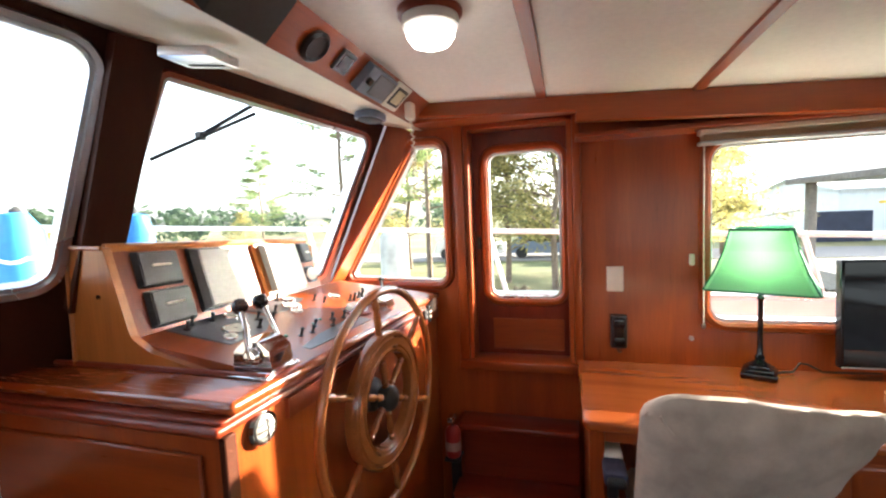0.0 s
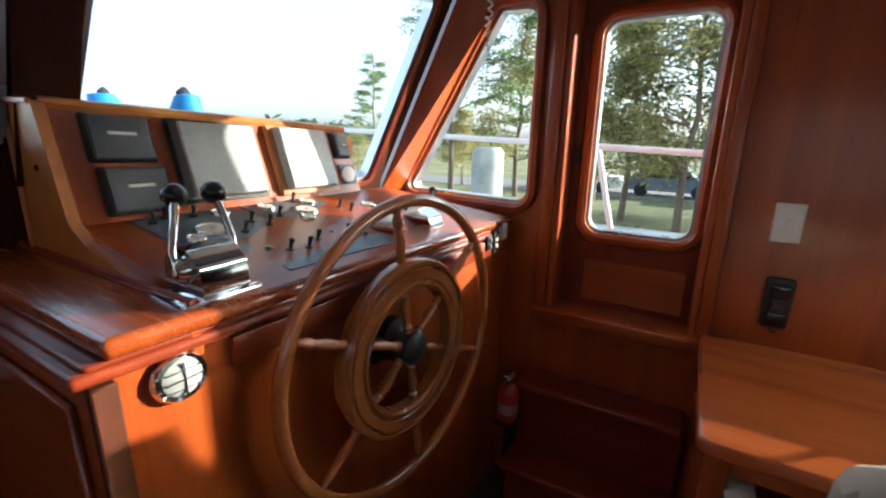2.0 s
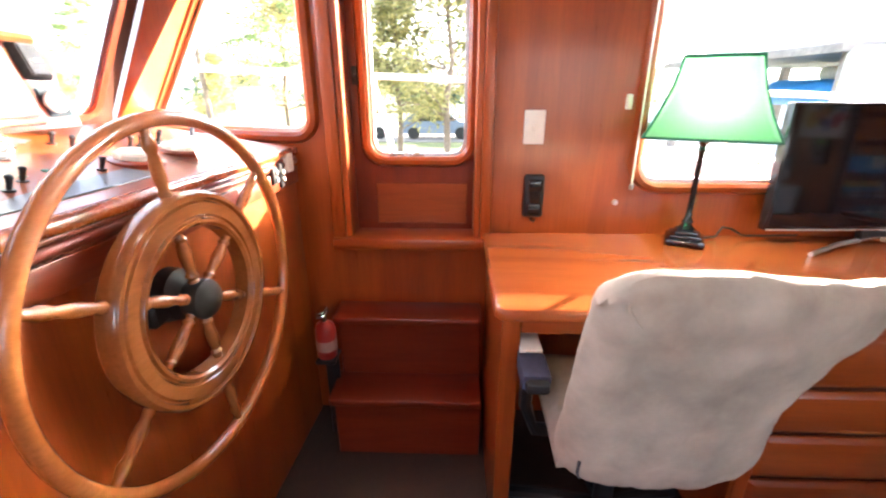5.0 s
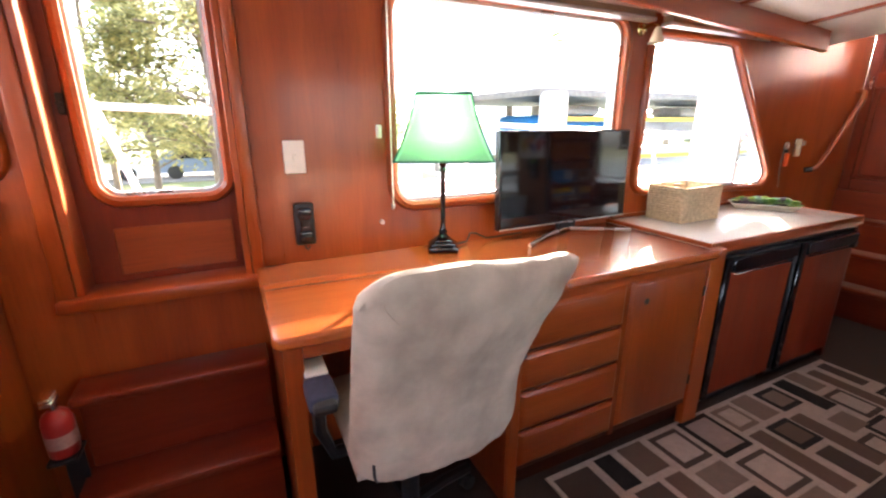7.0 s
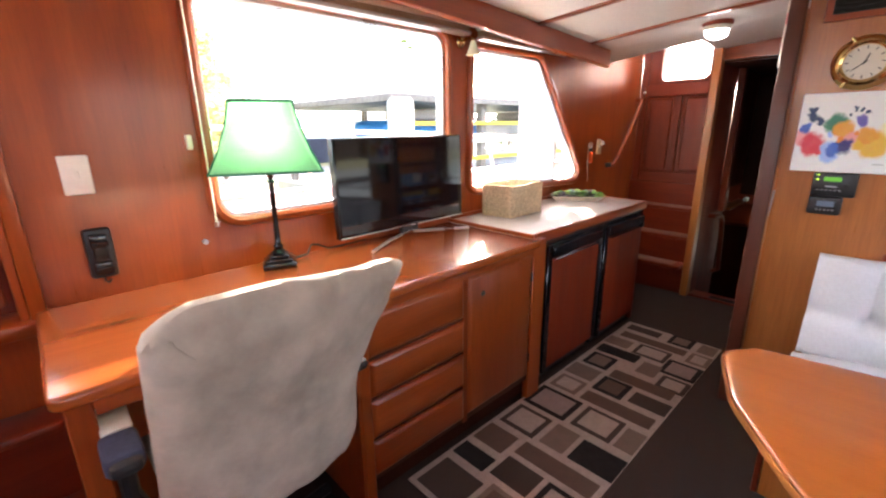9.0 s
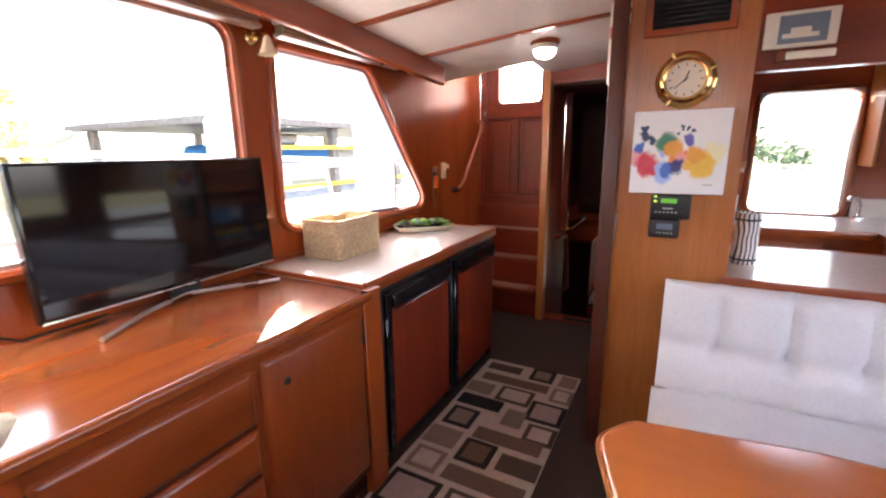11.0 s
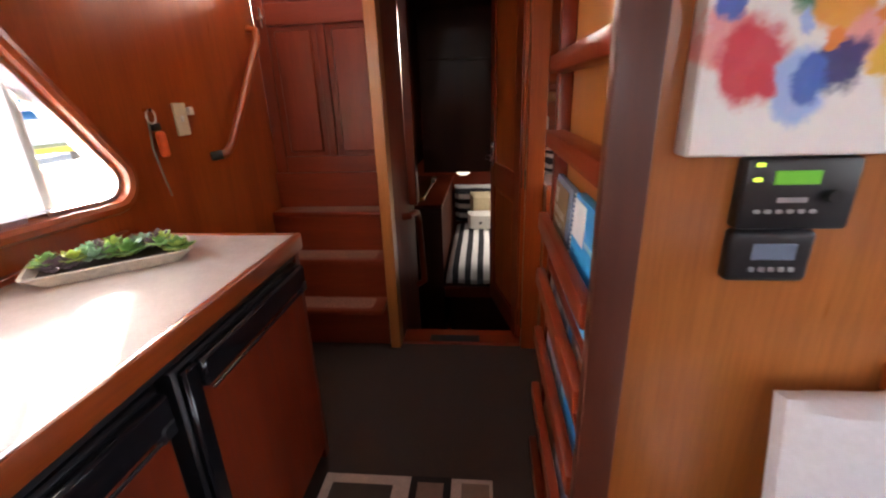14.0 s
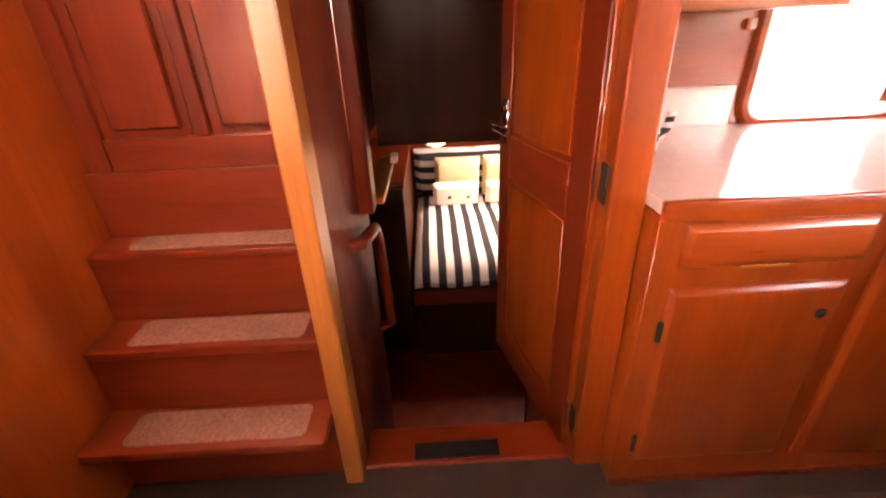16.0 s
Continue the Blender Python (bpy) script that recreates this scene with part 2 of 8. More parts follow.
def rounded(pts, r, seg=6):
    """A polygon with its corners rounded; r is one radius or one for each corner."""
    out, n = [], len(pts)
    rs = r if isinstance(r, (list, tuple)) else [r] * n
    for i in range(n):
        p, a, b = Vector(pts[i]), Vector(pts[i - 1]), Vector(pts[(i + 1) % n])
        if rs[i] <= 0:
            out.append(p)
            continue
        u, v = (a - p).normalized(), (b - p).normalized()
        half = math.acos(max(-1, min(1, u.dot(v)))) / 2
        d = min(rs[i] / math.tan(half), 0.48 * (a - p).length, 0.48 * (b - p).length)
        rad = d * math.tan(half)
        c = p + (u + v).normalized() * (rad / math.sin(half))
        s, e = p + u * d - c, p + v * d - c
        ang = s.angle_signed(e) if s.length > 0 else 0
        for k in range(seg + 1):
            q = s.copy()
            q.rotate(Matrix.Rotation(-ang * k / seg, 2))
            out.append(c + q)
    return [tuple(p) for p in out]


def grown(pts, d):
    """The polygon with every side moved out by d."""
    n, out = len(pts), []
    area2 = sum(pts[i - 1][0] * pts[i][1] - pts[i][0] * pts[i - 1][1] for i in range(n))
    s = 1 if area2 > 0 else -1
    for i in range(n):
        a, p, b = Vector(pts[i - 1]), Vector(pts[i]), Vector(pts[(i + 1) % n])
        t1, t2 = (p - a), (b - p)
        if t1.length < 1e-7 or t2.length < 1e-7:
            t1 = t2 = (b - a)
        n1, n2 = Vector((t1.y, -t1.x)).normalized() * s, Vector((t2.y, -t2.x)).normalized() * s
        m = (n1 + n2).normalized()
        out.append(tuple(p + m * d / max(0.35, m.dot(n1))))
    return out


def plate(outer, holes, m, t):
    """A slab from the plane w=0 to w=t of the frame m, with holes through it."""
    bm = bmesh.new()
    for loop in (outer, *holes):
        vs = [bm.verts.new((p[0], p[1], 0)) for p in loop]
        for i in range(len(vs)):
            bm.edges.new((vs[i - 1], vs[i]))
    bmesh.ops.triangle_fill(bm, use_beauty=True, use_dissolve=False, edges=bm.edges[:])
    ret = bmesh.ops.extrude_face_region(bm, geom=bm.faces[:])
    bmesh.ops.translate(bm, vec=(0, 0, t), verts=[g for g in ret["geom"] if isinstance(g, bmesh.types.BMVert)])
    bmesh.ops.recalc_face_normals(bm, faces=bm.faces)
    return turned(bm, m)


def moulding(loop, section, m):
    """A closed moulding round a loop: section is (outward, w) pairs, going round."""
    bm = bmesh.new()
    rings = [[bm.verts.new((p[0], p[1], w)) for p in grown(loop, d)] for d, w in section]
    n = len(loop)
    for a, b in zip(rings, rings[1:] + rings[:1]):
        for i in range(n):
            j = (i + 1) % n
            bm.faces.new((a[i], a[j], b[j], b[i]))
    bmesh.ops.recalc_face_normals(bm, faces=bm.faces)
    return turned(bm, m)


def slab(pts, z0, z1, bev=0.0, seg=2):
    """A flat board of plan pts."""
    bm = plate(pts, [], Matrix.Translation((0, 0, z0)), z1 - z0)
    bmesh.ops.dissolve_limit(bm, angle_limit=0.01, verts=bm.verts, edges=bm.edges)
    if bev:
        es = [e for e in bm.edges if abs(e.verts[0].co.z - e.verts[1].co.z) < 1e-5]
        bmesh.ops.bevel(bm, geom=es, offset=bev, segments=seg, affect="EDGES", profile=0.5)
    return bm


def mesh_of(name, bm, mat, smooth):
    me = bpy.data.meshes.new(name)
    bm.to_mesh(me)
    bm.free()
    me.materials.append(mat)
    if smooth:
        me.shade_smooth()
        me.set_sharp_from_angle(angle=radians(38))
    return me


def part(name, bm, mat, parent, label="", smooth=True):
    ob = new(name, mesh_of(name, bm, mat, smooth))
    if parent is not None:
        ob.parent = parent
        ob.matrix_parent_inverse = Matrix.Translation(-Vector(BASE.get(parent.name, (0, 0, 0))))
    return tagged(ob, label)


BASE = {}


def thing(name, at, label, category, group="", kind=""):
    ob = new(name)
    ob.empty_display_size = 0.05
    ob.location = at
    BASE[ob.name] = tuple(at)
    return tagged(ob, label, category, group, kind)


def solid(name, bm, mat, label, category, kind="", smooth=True, group=""):
    """A thing of one mesh, built in the world's place."""
    ob = new(name, mesh_of(name, bm, mat, smooth))
    return tagged(ob, label, category, group, kind)


YZ = Matrix(((0, 0, 1, 0), (1, 0, 0, 0), (0, 1, 0, 0), (0, 0, 0, 1)))  # (u, v, w) -> (x=w, y=u, z=v)
XZ = Matrix(((1, 0, 0, 0), (0, 0, 1, 0), (0, 1, 0, 0), (0, 0, 0, 1)))  # (u, v, w) -> (x=u, y=w, z=v)


def at_x(x):
    return Matrix.Translation((x, 0, 0)) @ YZ


def at_y(y):
    return Matrix.Translation((0, y, 0)) @ XZ


def rect(a0, a1, b0, b1):
    return [(a0, b0), (a1, b0), (a1, b1), (a0, b1)]


def ceil_z(x, y):
    return 1.965 - (0.03 + 0.028 * min(1.2, ((y - 0.6) / 1.72) ** 2)) * (x - 0.52)


# ---- the saloon's shell ----
WALL, PORT = 2.50, -1.30
side_win = rounded([(0.062, 1.165), (0.60, 1.146), (0.60, 1.812), (0.455, 1.815)], [0.03, 0.05, 0.05, 0.03])
door_hole = rect(0.70, 1.185, 0.775, 1.885)
win1 = rounded(rect(1.72, 2.825, 0.985, 1.715), 0.07)
win3 = rounded([(3.0, 0.957), (4.20, 0.912), (3.62, 1.675), (3.02, 1.675)], [0.06, 0.06, 0.05, 0.04])
wall_outer = [(0.03, -0.02), (5.6, -0.02), (5.6, 2.12), (0.59, 2.12), (0.03, 1.165)]
solid("wall_starboard", plate(wall_outer, [side_win, door_hole, win1, win3], at_y(WALL), 0.06), teak_z,
      "varnished teak panelling round the starboard windows", "wall", "structure", False)
port_holes = [rounded([(0.56, 1.02), (0.92, 1.02), (0.99, 1.77), (0.56, 1.77)], 0.04), rounded(rect(1.72, 2.825, 0.985, 1.715), 0.07), rounded(rect(2.95, 3.9, 0.985, 1.675), 0.05), rounded(rect(4.25, 5.3, 0.87, 1.12), 0.04)]
solid("wall_port", plate(rect(-0.9, 5.6, -0.02, 2.12), port_holes, at_y(PORT), -0.06), teak_z,
      "plain varnished teak panelling on the port side", "wall", "structure", False)

TRIM = [(0.0, 0.004), (0.0, -0.018), (0.012, -0.026), (0.028, -0.022), (0.036, -0.010), (0.036, 0.004)]


def window(name, loop, y, label, glass_y):
    w = thing(name, (loop[0][0], y, loop[0][1]), label, "window", "", "structure")
    part("window_frame", moulding(loop, TRIM, at_y(y)), teak_x, w, "rounded varnished teak frame")
    part("gasket", moulding(loop, [(0.0, 0.0), (-0.012, 0.0), (-0.012, 0.05), (0.0, 0.05)], at_y(y + 0.01)), alu, w, "thin metal window rim")
    g = part("pane", plate(grown(loop, 0.002), [], at_y(glass_y), 0.004), glass, w, "", False)
    g.visible_shadow = False
    return w


window("window_1", win1, WALL, "large side window with rounded teak frame", WALL + 0.045)
window("window_2", win3, WALL, "side window with a steeply raked aft edge", WALL + 0.045)
window("window_3", side_win, WALL, "small raked side window beside the helm", WALL + 0.045)

# the windscreen's plane
WS = Matrix(((0.2940, 0.2607, -0.9195, 0.061), (0.9558, -0.0802, 0.2829, 2.252), (0.0, 0.9621, 0.2728, 1.22), (0, 0, 0, 1)))
ws_hole = rounded([(-0.865, 0.0), (0.0, 0.0), (0.192, 0.655), (-0.70, 0.725)], [0.03, 0.04, 0.05, 0.02])
lw_hole = rounded([(-1.95, 0.10), (-0.955, 0.115), (-0.852, 0.757), (-1.95, 0.86)], 0.07)
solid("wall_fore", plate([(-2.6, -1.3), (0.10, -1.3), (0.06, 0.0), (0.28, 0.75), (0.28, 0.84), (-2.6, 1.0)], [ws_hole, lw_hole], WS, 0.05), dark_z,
      "dark wooden windscreen frame with a broad centre post", "wall", "structure", False)
for nm, loop, lab in (("window_4", ws_hole, "raked windscreen pane in front of the helm"), ("window_5", lw_hole, "centre windscreen pane with rounded corners")):
    w = thing(nm, WS @ Vector((loop[0][0], loop[0][1], 0)), lab, "window", "", "structure")
    part("window_frame", moulding(loop, [(0.0, 0.0), (0.0, -0.012), (0.016, -0.014), (0.022, 0.0)], WS), alu if nm == "window_5" else red_x, w, "")
    part("gasket", moulding(loop, [(0.0, 0.0), (-0.012, 0.0), (-0.012, 0.045), (0.0, 0.045)], WS), alu, w, "bright metal rim")
    g = part("pane", plate(grown(loop, 0.002), [], WS @ Matrix.Translation((0, 0, 0.03)), 0.004), glass, w, "", False)
    g.visible_shadow = False
# corner post between windscreen and side window
bm = bmesh.new()
lo, hi = (WS @ Vector((0.06, -0.06, 0)), WS @ Vector((0.30, 0.76, 0)))
quad = [lo, Vector((0.035, 2.50, 1.13)), Vector((0.47, 2.50, 1.86)), hi]
off = Vector((-0.05, 0.03, 0))
a = [bm.verts.new(p) for p in quad]
b = [bm.verts.new(p + off) for p in quad]
bm.faces.new(a)
bm.faces.new(b[::-1])
for i in range(4):
    bm.faces.new((a[i - 1], a[i], b[i], b[i - 1]))
bmesh.ops.recalc_face_normals(bm, faces=bm.faces)
solid("trim_corner_post", bm, teak_z, "raked teak post between windscreen and side window", "post", "structure", False)
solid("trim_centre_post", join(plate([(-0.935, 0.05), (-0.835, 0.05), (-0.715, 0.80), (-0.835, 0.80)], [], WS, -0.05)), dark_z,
      "dark wooden post dividing the windscreen", "post", "structure", False)
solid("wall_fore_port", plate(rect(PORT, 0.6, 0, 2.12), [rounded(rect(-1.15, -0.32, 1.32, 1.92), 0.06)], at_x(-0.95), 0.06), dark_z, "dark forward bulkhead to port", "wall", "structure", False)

# floors
solid("floor", box(-0.95, 4.80, PORT, WALL, -0.05, 0.0, 0), carpet, "dark brown carpeted cabin floor", "floor", "structure", False)
solid("floor_galley", box(4.80, 5.5, PORT, 1.20, -0.05, -0.001, 0), carpet, "dark carpet under the galley", "floor", "structure", False)

# ceiling: one cambered sheet, open above the aft companionway
bm = bmesh.new()
xs = [0.48, 0.61, 1.4, 2.2, 3.0, 3.8, 4.45, 5.6]
ys = [PORT, -0.7, -0.1, 0.4, 0.9, 1.3, 1.6, 1.88, 2.1, 2.32, 2.5]
grid = {(i, j): bm.verts.new((x, y, ceil_z(max(x, 0.3), y))) for i, x in enumerate(xs) for j, y in enumerate(ys)}
for i in range(len(xs) - 1):
    for j in range(len(ys) - 1):
        if not (xs[i] >= 4.4 and ys[j] >= 1.87):
            bm.faces.new((grid[i, j], grid[i, j + 1], grid[i + 1, j + 1], grid[i + 1, j]))
ret = bmesh.ops.extrude_face_region(bm, geom=bm.faces[:])
bmesh.ops.translate(bm, vec=(0, 0, 0.05), verts=[g for g in ret["geom"] if isinstance(g, bmesh.types.BMVert)])
bmesh.ops.recalc_face_normals(bm, faces=bm.faces)
solid("ceiling", bm, white_vinyl, "white vinyl headliner panels", "ceiling", "structure", True)
solid("ceiling_companionway", box(4.40, 5.7, 1.86, 2.56, 2.02, 2.03, 0), hatch_m, "translucent white hatch over the aft steps", "ceiling", "structure", False)


def ceiling_strip(x, y0, y1):
    bm = bmesh.new()
    rows = []
    for k in range(9):
        y = y0 + (y1 - y0) * k / 8
        z = ceil_z(x, y) + 0.002
        rows.append([bm.verts.new((x + dx, y, z + dz)) for dx, dz in ((-0.021, 0), (-0.017, -0.011), (0.017, -0.011), (0.021, 0))])
    for a, b in zip(rows, rows[1:]):
        for i in range(4):
            bm.faces.new((a[i - 1], a[i], b[i], b[i - 1]))
    bm.faces.new(rows[0])
    bm.faces.new(rows[-1])
    bmesh.ops.recalc_face_normals(bm, faces=bm.faces)
    return bm


for x in (1.07, 1.63, 2.2, 2.77, 3.34, 3.9):
    solid("trim_ceiling_strip", ceiling_strip(x, PORT, 2.32), teak_y, "teak batten across the white headliner", "trim", "structure", False, "ceiling battens")

# overhead console above the windscreen
prof = [(0.51, 1.88), (0.61, 1.968), (0.57, 1.99), (0.47, 1.90)]
solid("overhead_panel", plate(prof, [], Matrix.Translation((0, PORT, 0)) @ XZ, WALL - PORT), teak_y, "teak overhead panel for instruments above the windscreen", "panel", "structure", False)
bm = bmesh.new()
p = [WS @ Vector((0.32, 0.72, 0.02)), WS @ Vector((-2.5, 0.93, 0.02)), Vector((0.505, PORT, 1.882)), Vector((0.505, 2.5, 1.882))]
a = [bm.verts.new(q) for q in p]
b = [bm.verts.new(q + Vector((0, 0, 0.02))) for q in p]
bm.faces.new(a)
bm.faces.new(b)
for i in range(4):
    bm.faces.new((a[i - 1], a[i], b[i], b[i - 1]))
bmesh.ops.recalc_face_normals(bm, faces=bm.faces)
solid("ceiling_windscreen_soffit", bm, cream_panel, "glossy cream soffit above the windscreen", "ceiling", "structure", False)

# carline and soffit above the side windows
def carline(x0, x1, d0, d1, y=2.32):
    """A fascia under the deck edge."""
    bm = bmesh.new()
    rows = []
    for k in range(9):
        x = x0 + (x1 - x0) * k / 8
        z1, z0 = ceil_z(x, y) + 0.03, ceil_z(x, y) - (d0 + (d1 - d0) * k / 8)
        rows.append([bm.verts.new(q) for q in ((x, y, z1), (x, y, z0), (x, y + 0.006, z0 - 0.006), (x, y + 0.03, z0 - 0.006), (x, y + 0.03, z1))])
    for a, b in zip(rows, rows[1:]):
        for i in range(5):
            bm.faces.new((a[i - 1], a[i], b[i], b[i - 1]))
    bm.faces.new(rows[0])
    bm.faces.new(rows[-1][::-1])
    bmesh.ops.recalc_face_normals(bm, faces=bm.faces)
    return bm


solid("trim_carline", join(carline(0.55, 1.20, 0.055, 0.058), carline(1.20, 4.15, 0.098, 0.098)), teak_x, "teak fascia along the deck edge", "trim", "structure", False)
solid("trim_soffit", join(box(0.5, 1.2, 2.35, WALL, 1.885, 1.90, 0), box(1.2, 4.15, 2.35, WALL, 1.765, 1.78, 0)), teak_x, "teak soffit over the side windows", "trim", "structure", False)

# bulkhead and passage at the aft end
solid("wall_aft_header", join(box(4.80, 4.84, 1.20, 1.86, 1.70, 2.12, 0)), teak_y, "teak header over the aft cabin doorway", "wall", "structure", False)
solid("wall_stair_partition", join(box(4.84, 5.46, 1.85, 1.885, -1.05, 0.76, 0), box(4.84, 8.10, 1.85, 1.885, 0.76, 2.12, 0)), satin_z,
      "mahogany partition beside the aft steps", "wall", "structure", False)
solid("trim_partition_post", box(4.757, 4.839, 1.838, 1.888, 0, 2.12, 0.004), tan_z, "pale teak post at the end of the partition", "trim", "structure", False)
solid("wall_galley_partition", join(box(4.80, 5.44, 1.18, 1.215, -1.05, 2.12, 0), box(4.775, 4.835, 1.175, 1.25, 0, 2.12, 0.004)), teak_z,
      "teak door jamb and partition beside the galley", "wall", "structure", False)
gal_win = rounded([(0.585, 0.825), (0.085, 0.825), (0.085, 1.60), (0.585, 1.60)], 0.06)
solid("wall_aft_galley", plate(rect(PORT, 1.18, -0.02, 2.12), [gal_win], at_x(5.38), 0.06), teak_y, "teak bulkhead behind the galley", "wall", "structure", False)

# ---- starboard door, recessed in the wall ----
dw = rounded(rect(0.79, 1.135, 1.055, 1.765), 0.055)
door = thing("door_1", (0.70, 2.60, 0.775), "closed varnished teak side door with a glazed upper half", "door", "", "structure")
part("door_leaf", plate(rect(0.66, 1.23, 0.70, 1.93), [dw], at_y(2.60), 0.04), red_z, door, "", False)
part("window_frame", moulding(dw, TRIM, at_y(2.60)), teak_x, door, "rounded teak moulding round the pane")
part("gasket", moulding(dw, [(0.0, 0.0), (-0.010, 0.0), (-0.010, 0.035), (0.0, 0.035)], at_y(2.605)), alu, door)
g = part("pane", plate(grown(dw, 0.002), [], at_y(2.635), 0.004), glass, door, "", False)
g.visible_shadow = False
part("lower_panel", box(0.80, 1.14, 2.594, 2.602, 0.80, 0.955, 0.003), teak_x, door, "flush horizontal board")
part("latch", join(box(0.735, 0.755, 2.582, 2.60, 1.30, 1.36, 0.004), rod((0.745, 2.59, 1.33), (0.745, 2.56, 1.33), 0.006)), bronze, door, "dark bronze latch")
jamb = join(box(0.70, 0.722, 2.49, 2.60, 0.775, 1.885, 0.003), box(1.163, 1.185, 2.49, 2.60, 0.775, 1.885, 0.003),
            box(0.70, 1.185, 2.49, 2.60, 1.862, 1.885, 0.003))
solid("trim_door_jamb", jamb, teak_z, "teak lining of the side door opening", "trim", "structure")
solid("trim_door_casing", join(box(0.655, 0.70, 2.478, 2.502, 0.74, 1.90, 0.006, 2), box(1.185, 1.222, 2.478, 2.502, 0.74, 1.90, 0.006, 2)), teak_z,
      "raised teak casing beside the door", "trim", "structure")
solid("trim_door_sill", box(0.655, 1.222, 2.455, 2.60, 0.738, 0.780, 0.008, 2), teak_x, "teak sill under the side door", "trim", "structure")

# ---- steps below the door ----
st = thing("boarding_steps", (0.94, 2.37, 0.0), "two varnished mahogany steps below the side door", "steps")
part("riser", box(0.672, 1.195, 2.25, 2.268, 0.0, 0.232, 0.002), red_x, st)
part("tread", slab(rounded(rect(0.655, 1.197, 2.222, 2.40), [0.02, 0.02, 0, 0]), 0.232, 0.260, 0.009), red_x, st)
part("riser", box(0.672, 1.195, 2.385, 2.40, 0.26, 0.485, 0.002), red_x, st)
part("tread", slab(rounded(rect(0.655, 1.197, 2.355, 2.498), [0.02, 0.02, 0, 0]), 0.485, 0.513, 0.009), red_x, st)
part("side_panel", box(0.672, 0.688, 2.268, 2.498, 0.0, 0.232, 0.002), red_z, st)

# fire extinguisher beside the steps
fx = thing("fire_extinguisher", (0.63, 2.32, 0.0), "small red fire extinguisher standing by the steps", "extinguisher")
part("cylinder", lathe([(0.0, 0.385), (0.032, 0.387), (0.036, 0.395), (0.036, 0.495), (0.03, 0.515), (0.014, 0.528), (0.0, 0.528)], (0.645, 2.31, 0), (0, 0, 1), 18), red_paint, fx)
part("valve", join(rod((0.645, 2.31, 0.525), (0.645, 2.31, 0.565), 0.010), box(0.63, 0.66, 2.27, 2.325, 0.555, 0.57, 0.003), box(0.633, 0.657, 2.265, 2.32, 0.575, 0.582, 0.002)), chrome, fx, "chrome valve and lever")
part("label_band", lathe([(0.0366, 0.42), (0.0366, 0.46)], (0.645, 2.31, 0), (0, 0, 1), 18), plain("worn_label", (0.40, 0.22, 0.18), 0.5, 0, 0.2, 60), fx, "worn label band")
part("bracket", join(box(0.62, 0.67, 2.348, 2.356, 0.0, 0.48, 0.002), box(0.61, 0.68, 2.27, 2.356, 0.372, 0.385, 0.003)), black_plastic, fx, "black wall bracket")

# ---- helm console ----
hc = thing("helm_console", (0.1, 1.8, 0.0), "varnished teak helm console with sloping dashboard", "console")
plan = [(0.452, 1.20), (0.535, 2.49), (-0.10, 2.49), (-0.50, 1.20)]
part("body", slab(plan, 0.0, 1.045), teak_z, hc, "", False)
# Dark strip in place of an open gap, whose shade is its colour.
part("corner_post", box(0.452, 0.470, 1.198, 1.232, 0.0, 1.04, 0.003), dark_z, hc, "dark strip drawn for the shaded gap at the corner")
part("side_door", box(-0.30, 0.41, 1.188, 1.20, 0.08, 1.0, 0.004), teak_x, hc, "flush teak side panel")
part("top_moulding", join(slab(rounded([(0.470, 1.178), (0.552, 2.49), (-0.10, 2.49), (-0.52, 1.178)], 0.01), 1.045, 1.066, 0.009, 3), slab(rounded([(0.466, 1.196), (0.548, 2.49), (-0.10, 2.49), (-0.51, 1.196)], 0.01), 1.066, 1.074, 0.003)), red_y, hc, "coved moulding below the top")
part("worktop", slab(rounded([(0.477, 1.218), (0.559, 2.49), (-0.10, 2.49), (-0.50, 1.218)], 0.012), 1.074, 1.105, 0.013, 3), helm_top, hc, "rounded teak top edge")
# sloping dash
bm = bmesh.new()
dash = [Vector((0.475, 1.372, 1.106)), Vector((0.545, 2.44, 1.106)), Vector((0.150, 2.25, 1.20)), Vector((0.005, 1.372, 1.178))]
down = [Vector((p.x, p.y, 1.10)) for p in dash]
a, b = [bm.verts.new(p) for p in dash], [bm.verts.new(p) for p in down]
bm.faces.new(a)
for i in range(4):
    bm.faces.new((a[i - 1], a[i], b[i], b[i - 1]))
bm.faces.new(b[::-1])
bmesh.ops.recalc_face_normals(bm, faces=bm.faces)
part("dashboard", bm, teak_y, hc, "", False)
# instrument panel leaning forward
P0, PU, PV = Vector((0.010, 1.378, 1.178)), Vector((0.124, 0.755, 0.014)), Vector((-0.050, 0.0, 0.245))


def on_panel(s, r, d=0.0):
    n = PU.cross(PV).normalized()
    n = n if n.x > 0 else -n
    p = P0 + PU * s + PV * r
    # the top edge is shorter than the bottom one
    p += Vector((0.003, -0.025, -0.047)) * s * r
    return p + n * d


def panel_block(s0, s1, r0, r1, d0, d1, inset=0.012):
    bm = bmesh.new()
    lo = [bm.verts.new(on_panel(s, r, d0)) for s, r in ((s0, r0), (s1, r0), (s1, r1), (s0, r1))]
    k, h = inset / 0.78, inset / 0.33
    hi = [bm.verts.new(on_panel(s, r, d1)) for s, r in ((s0 + k, r0 + h), (s1 - k, r0 + h), (s1 - k, r1 - h), (s0 + k, r1 - h))]
    bm.faces.new(lo[::-1])
    bm.faces.new(hi)
    for i in range(4):
        bm.faces.new((lo[i - 1], lo[i], hi[i], hi[i - 1]))
    bmesh.ops.recalc_face_normals(bm, faces=bm.faces)
    bmesh.ops.bevel(bm, geom=bm.edges[:], offset=0.003, segments=2, affect="EDGES")
    return bm


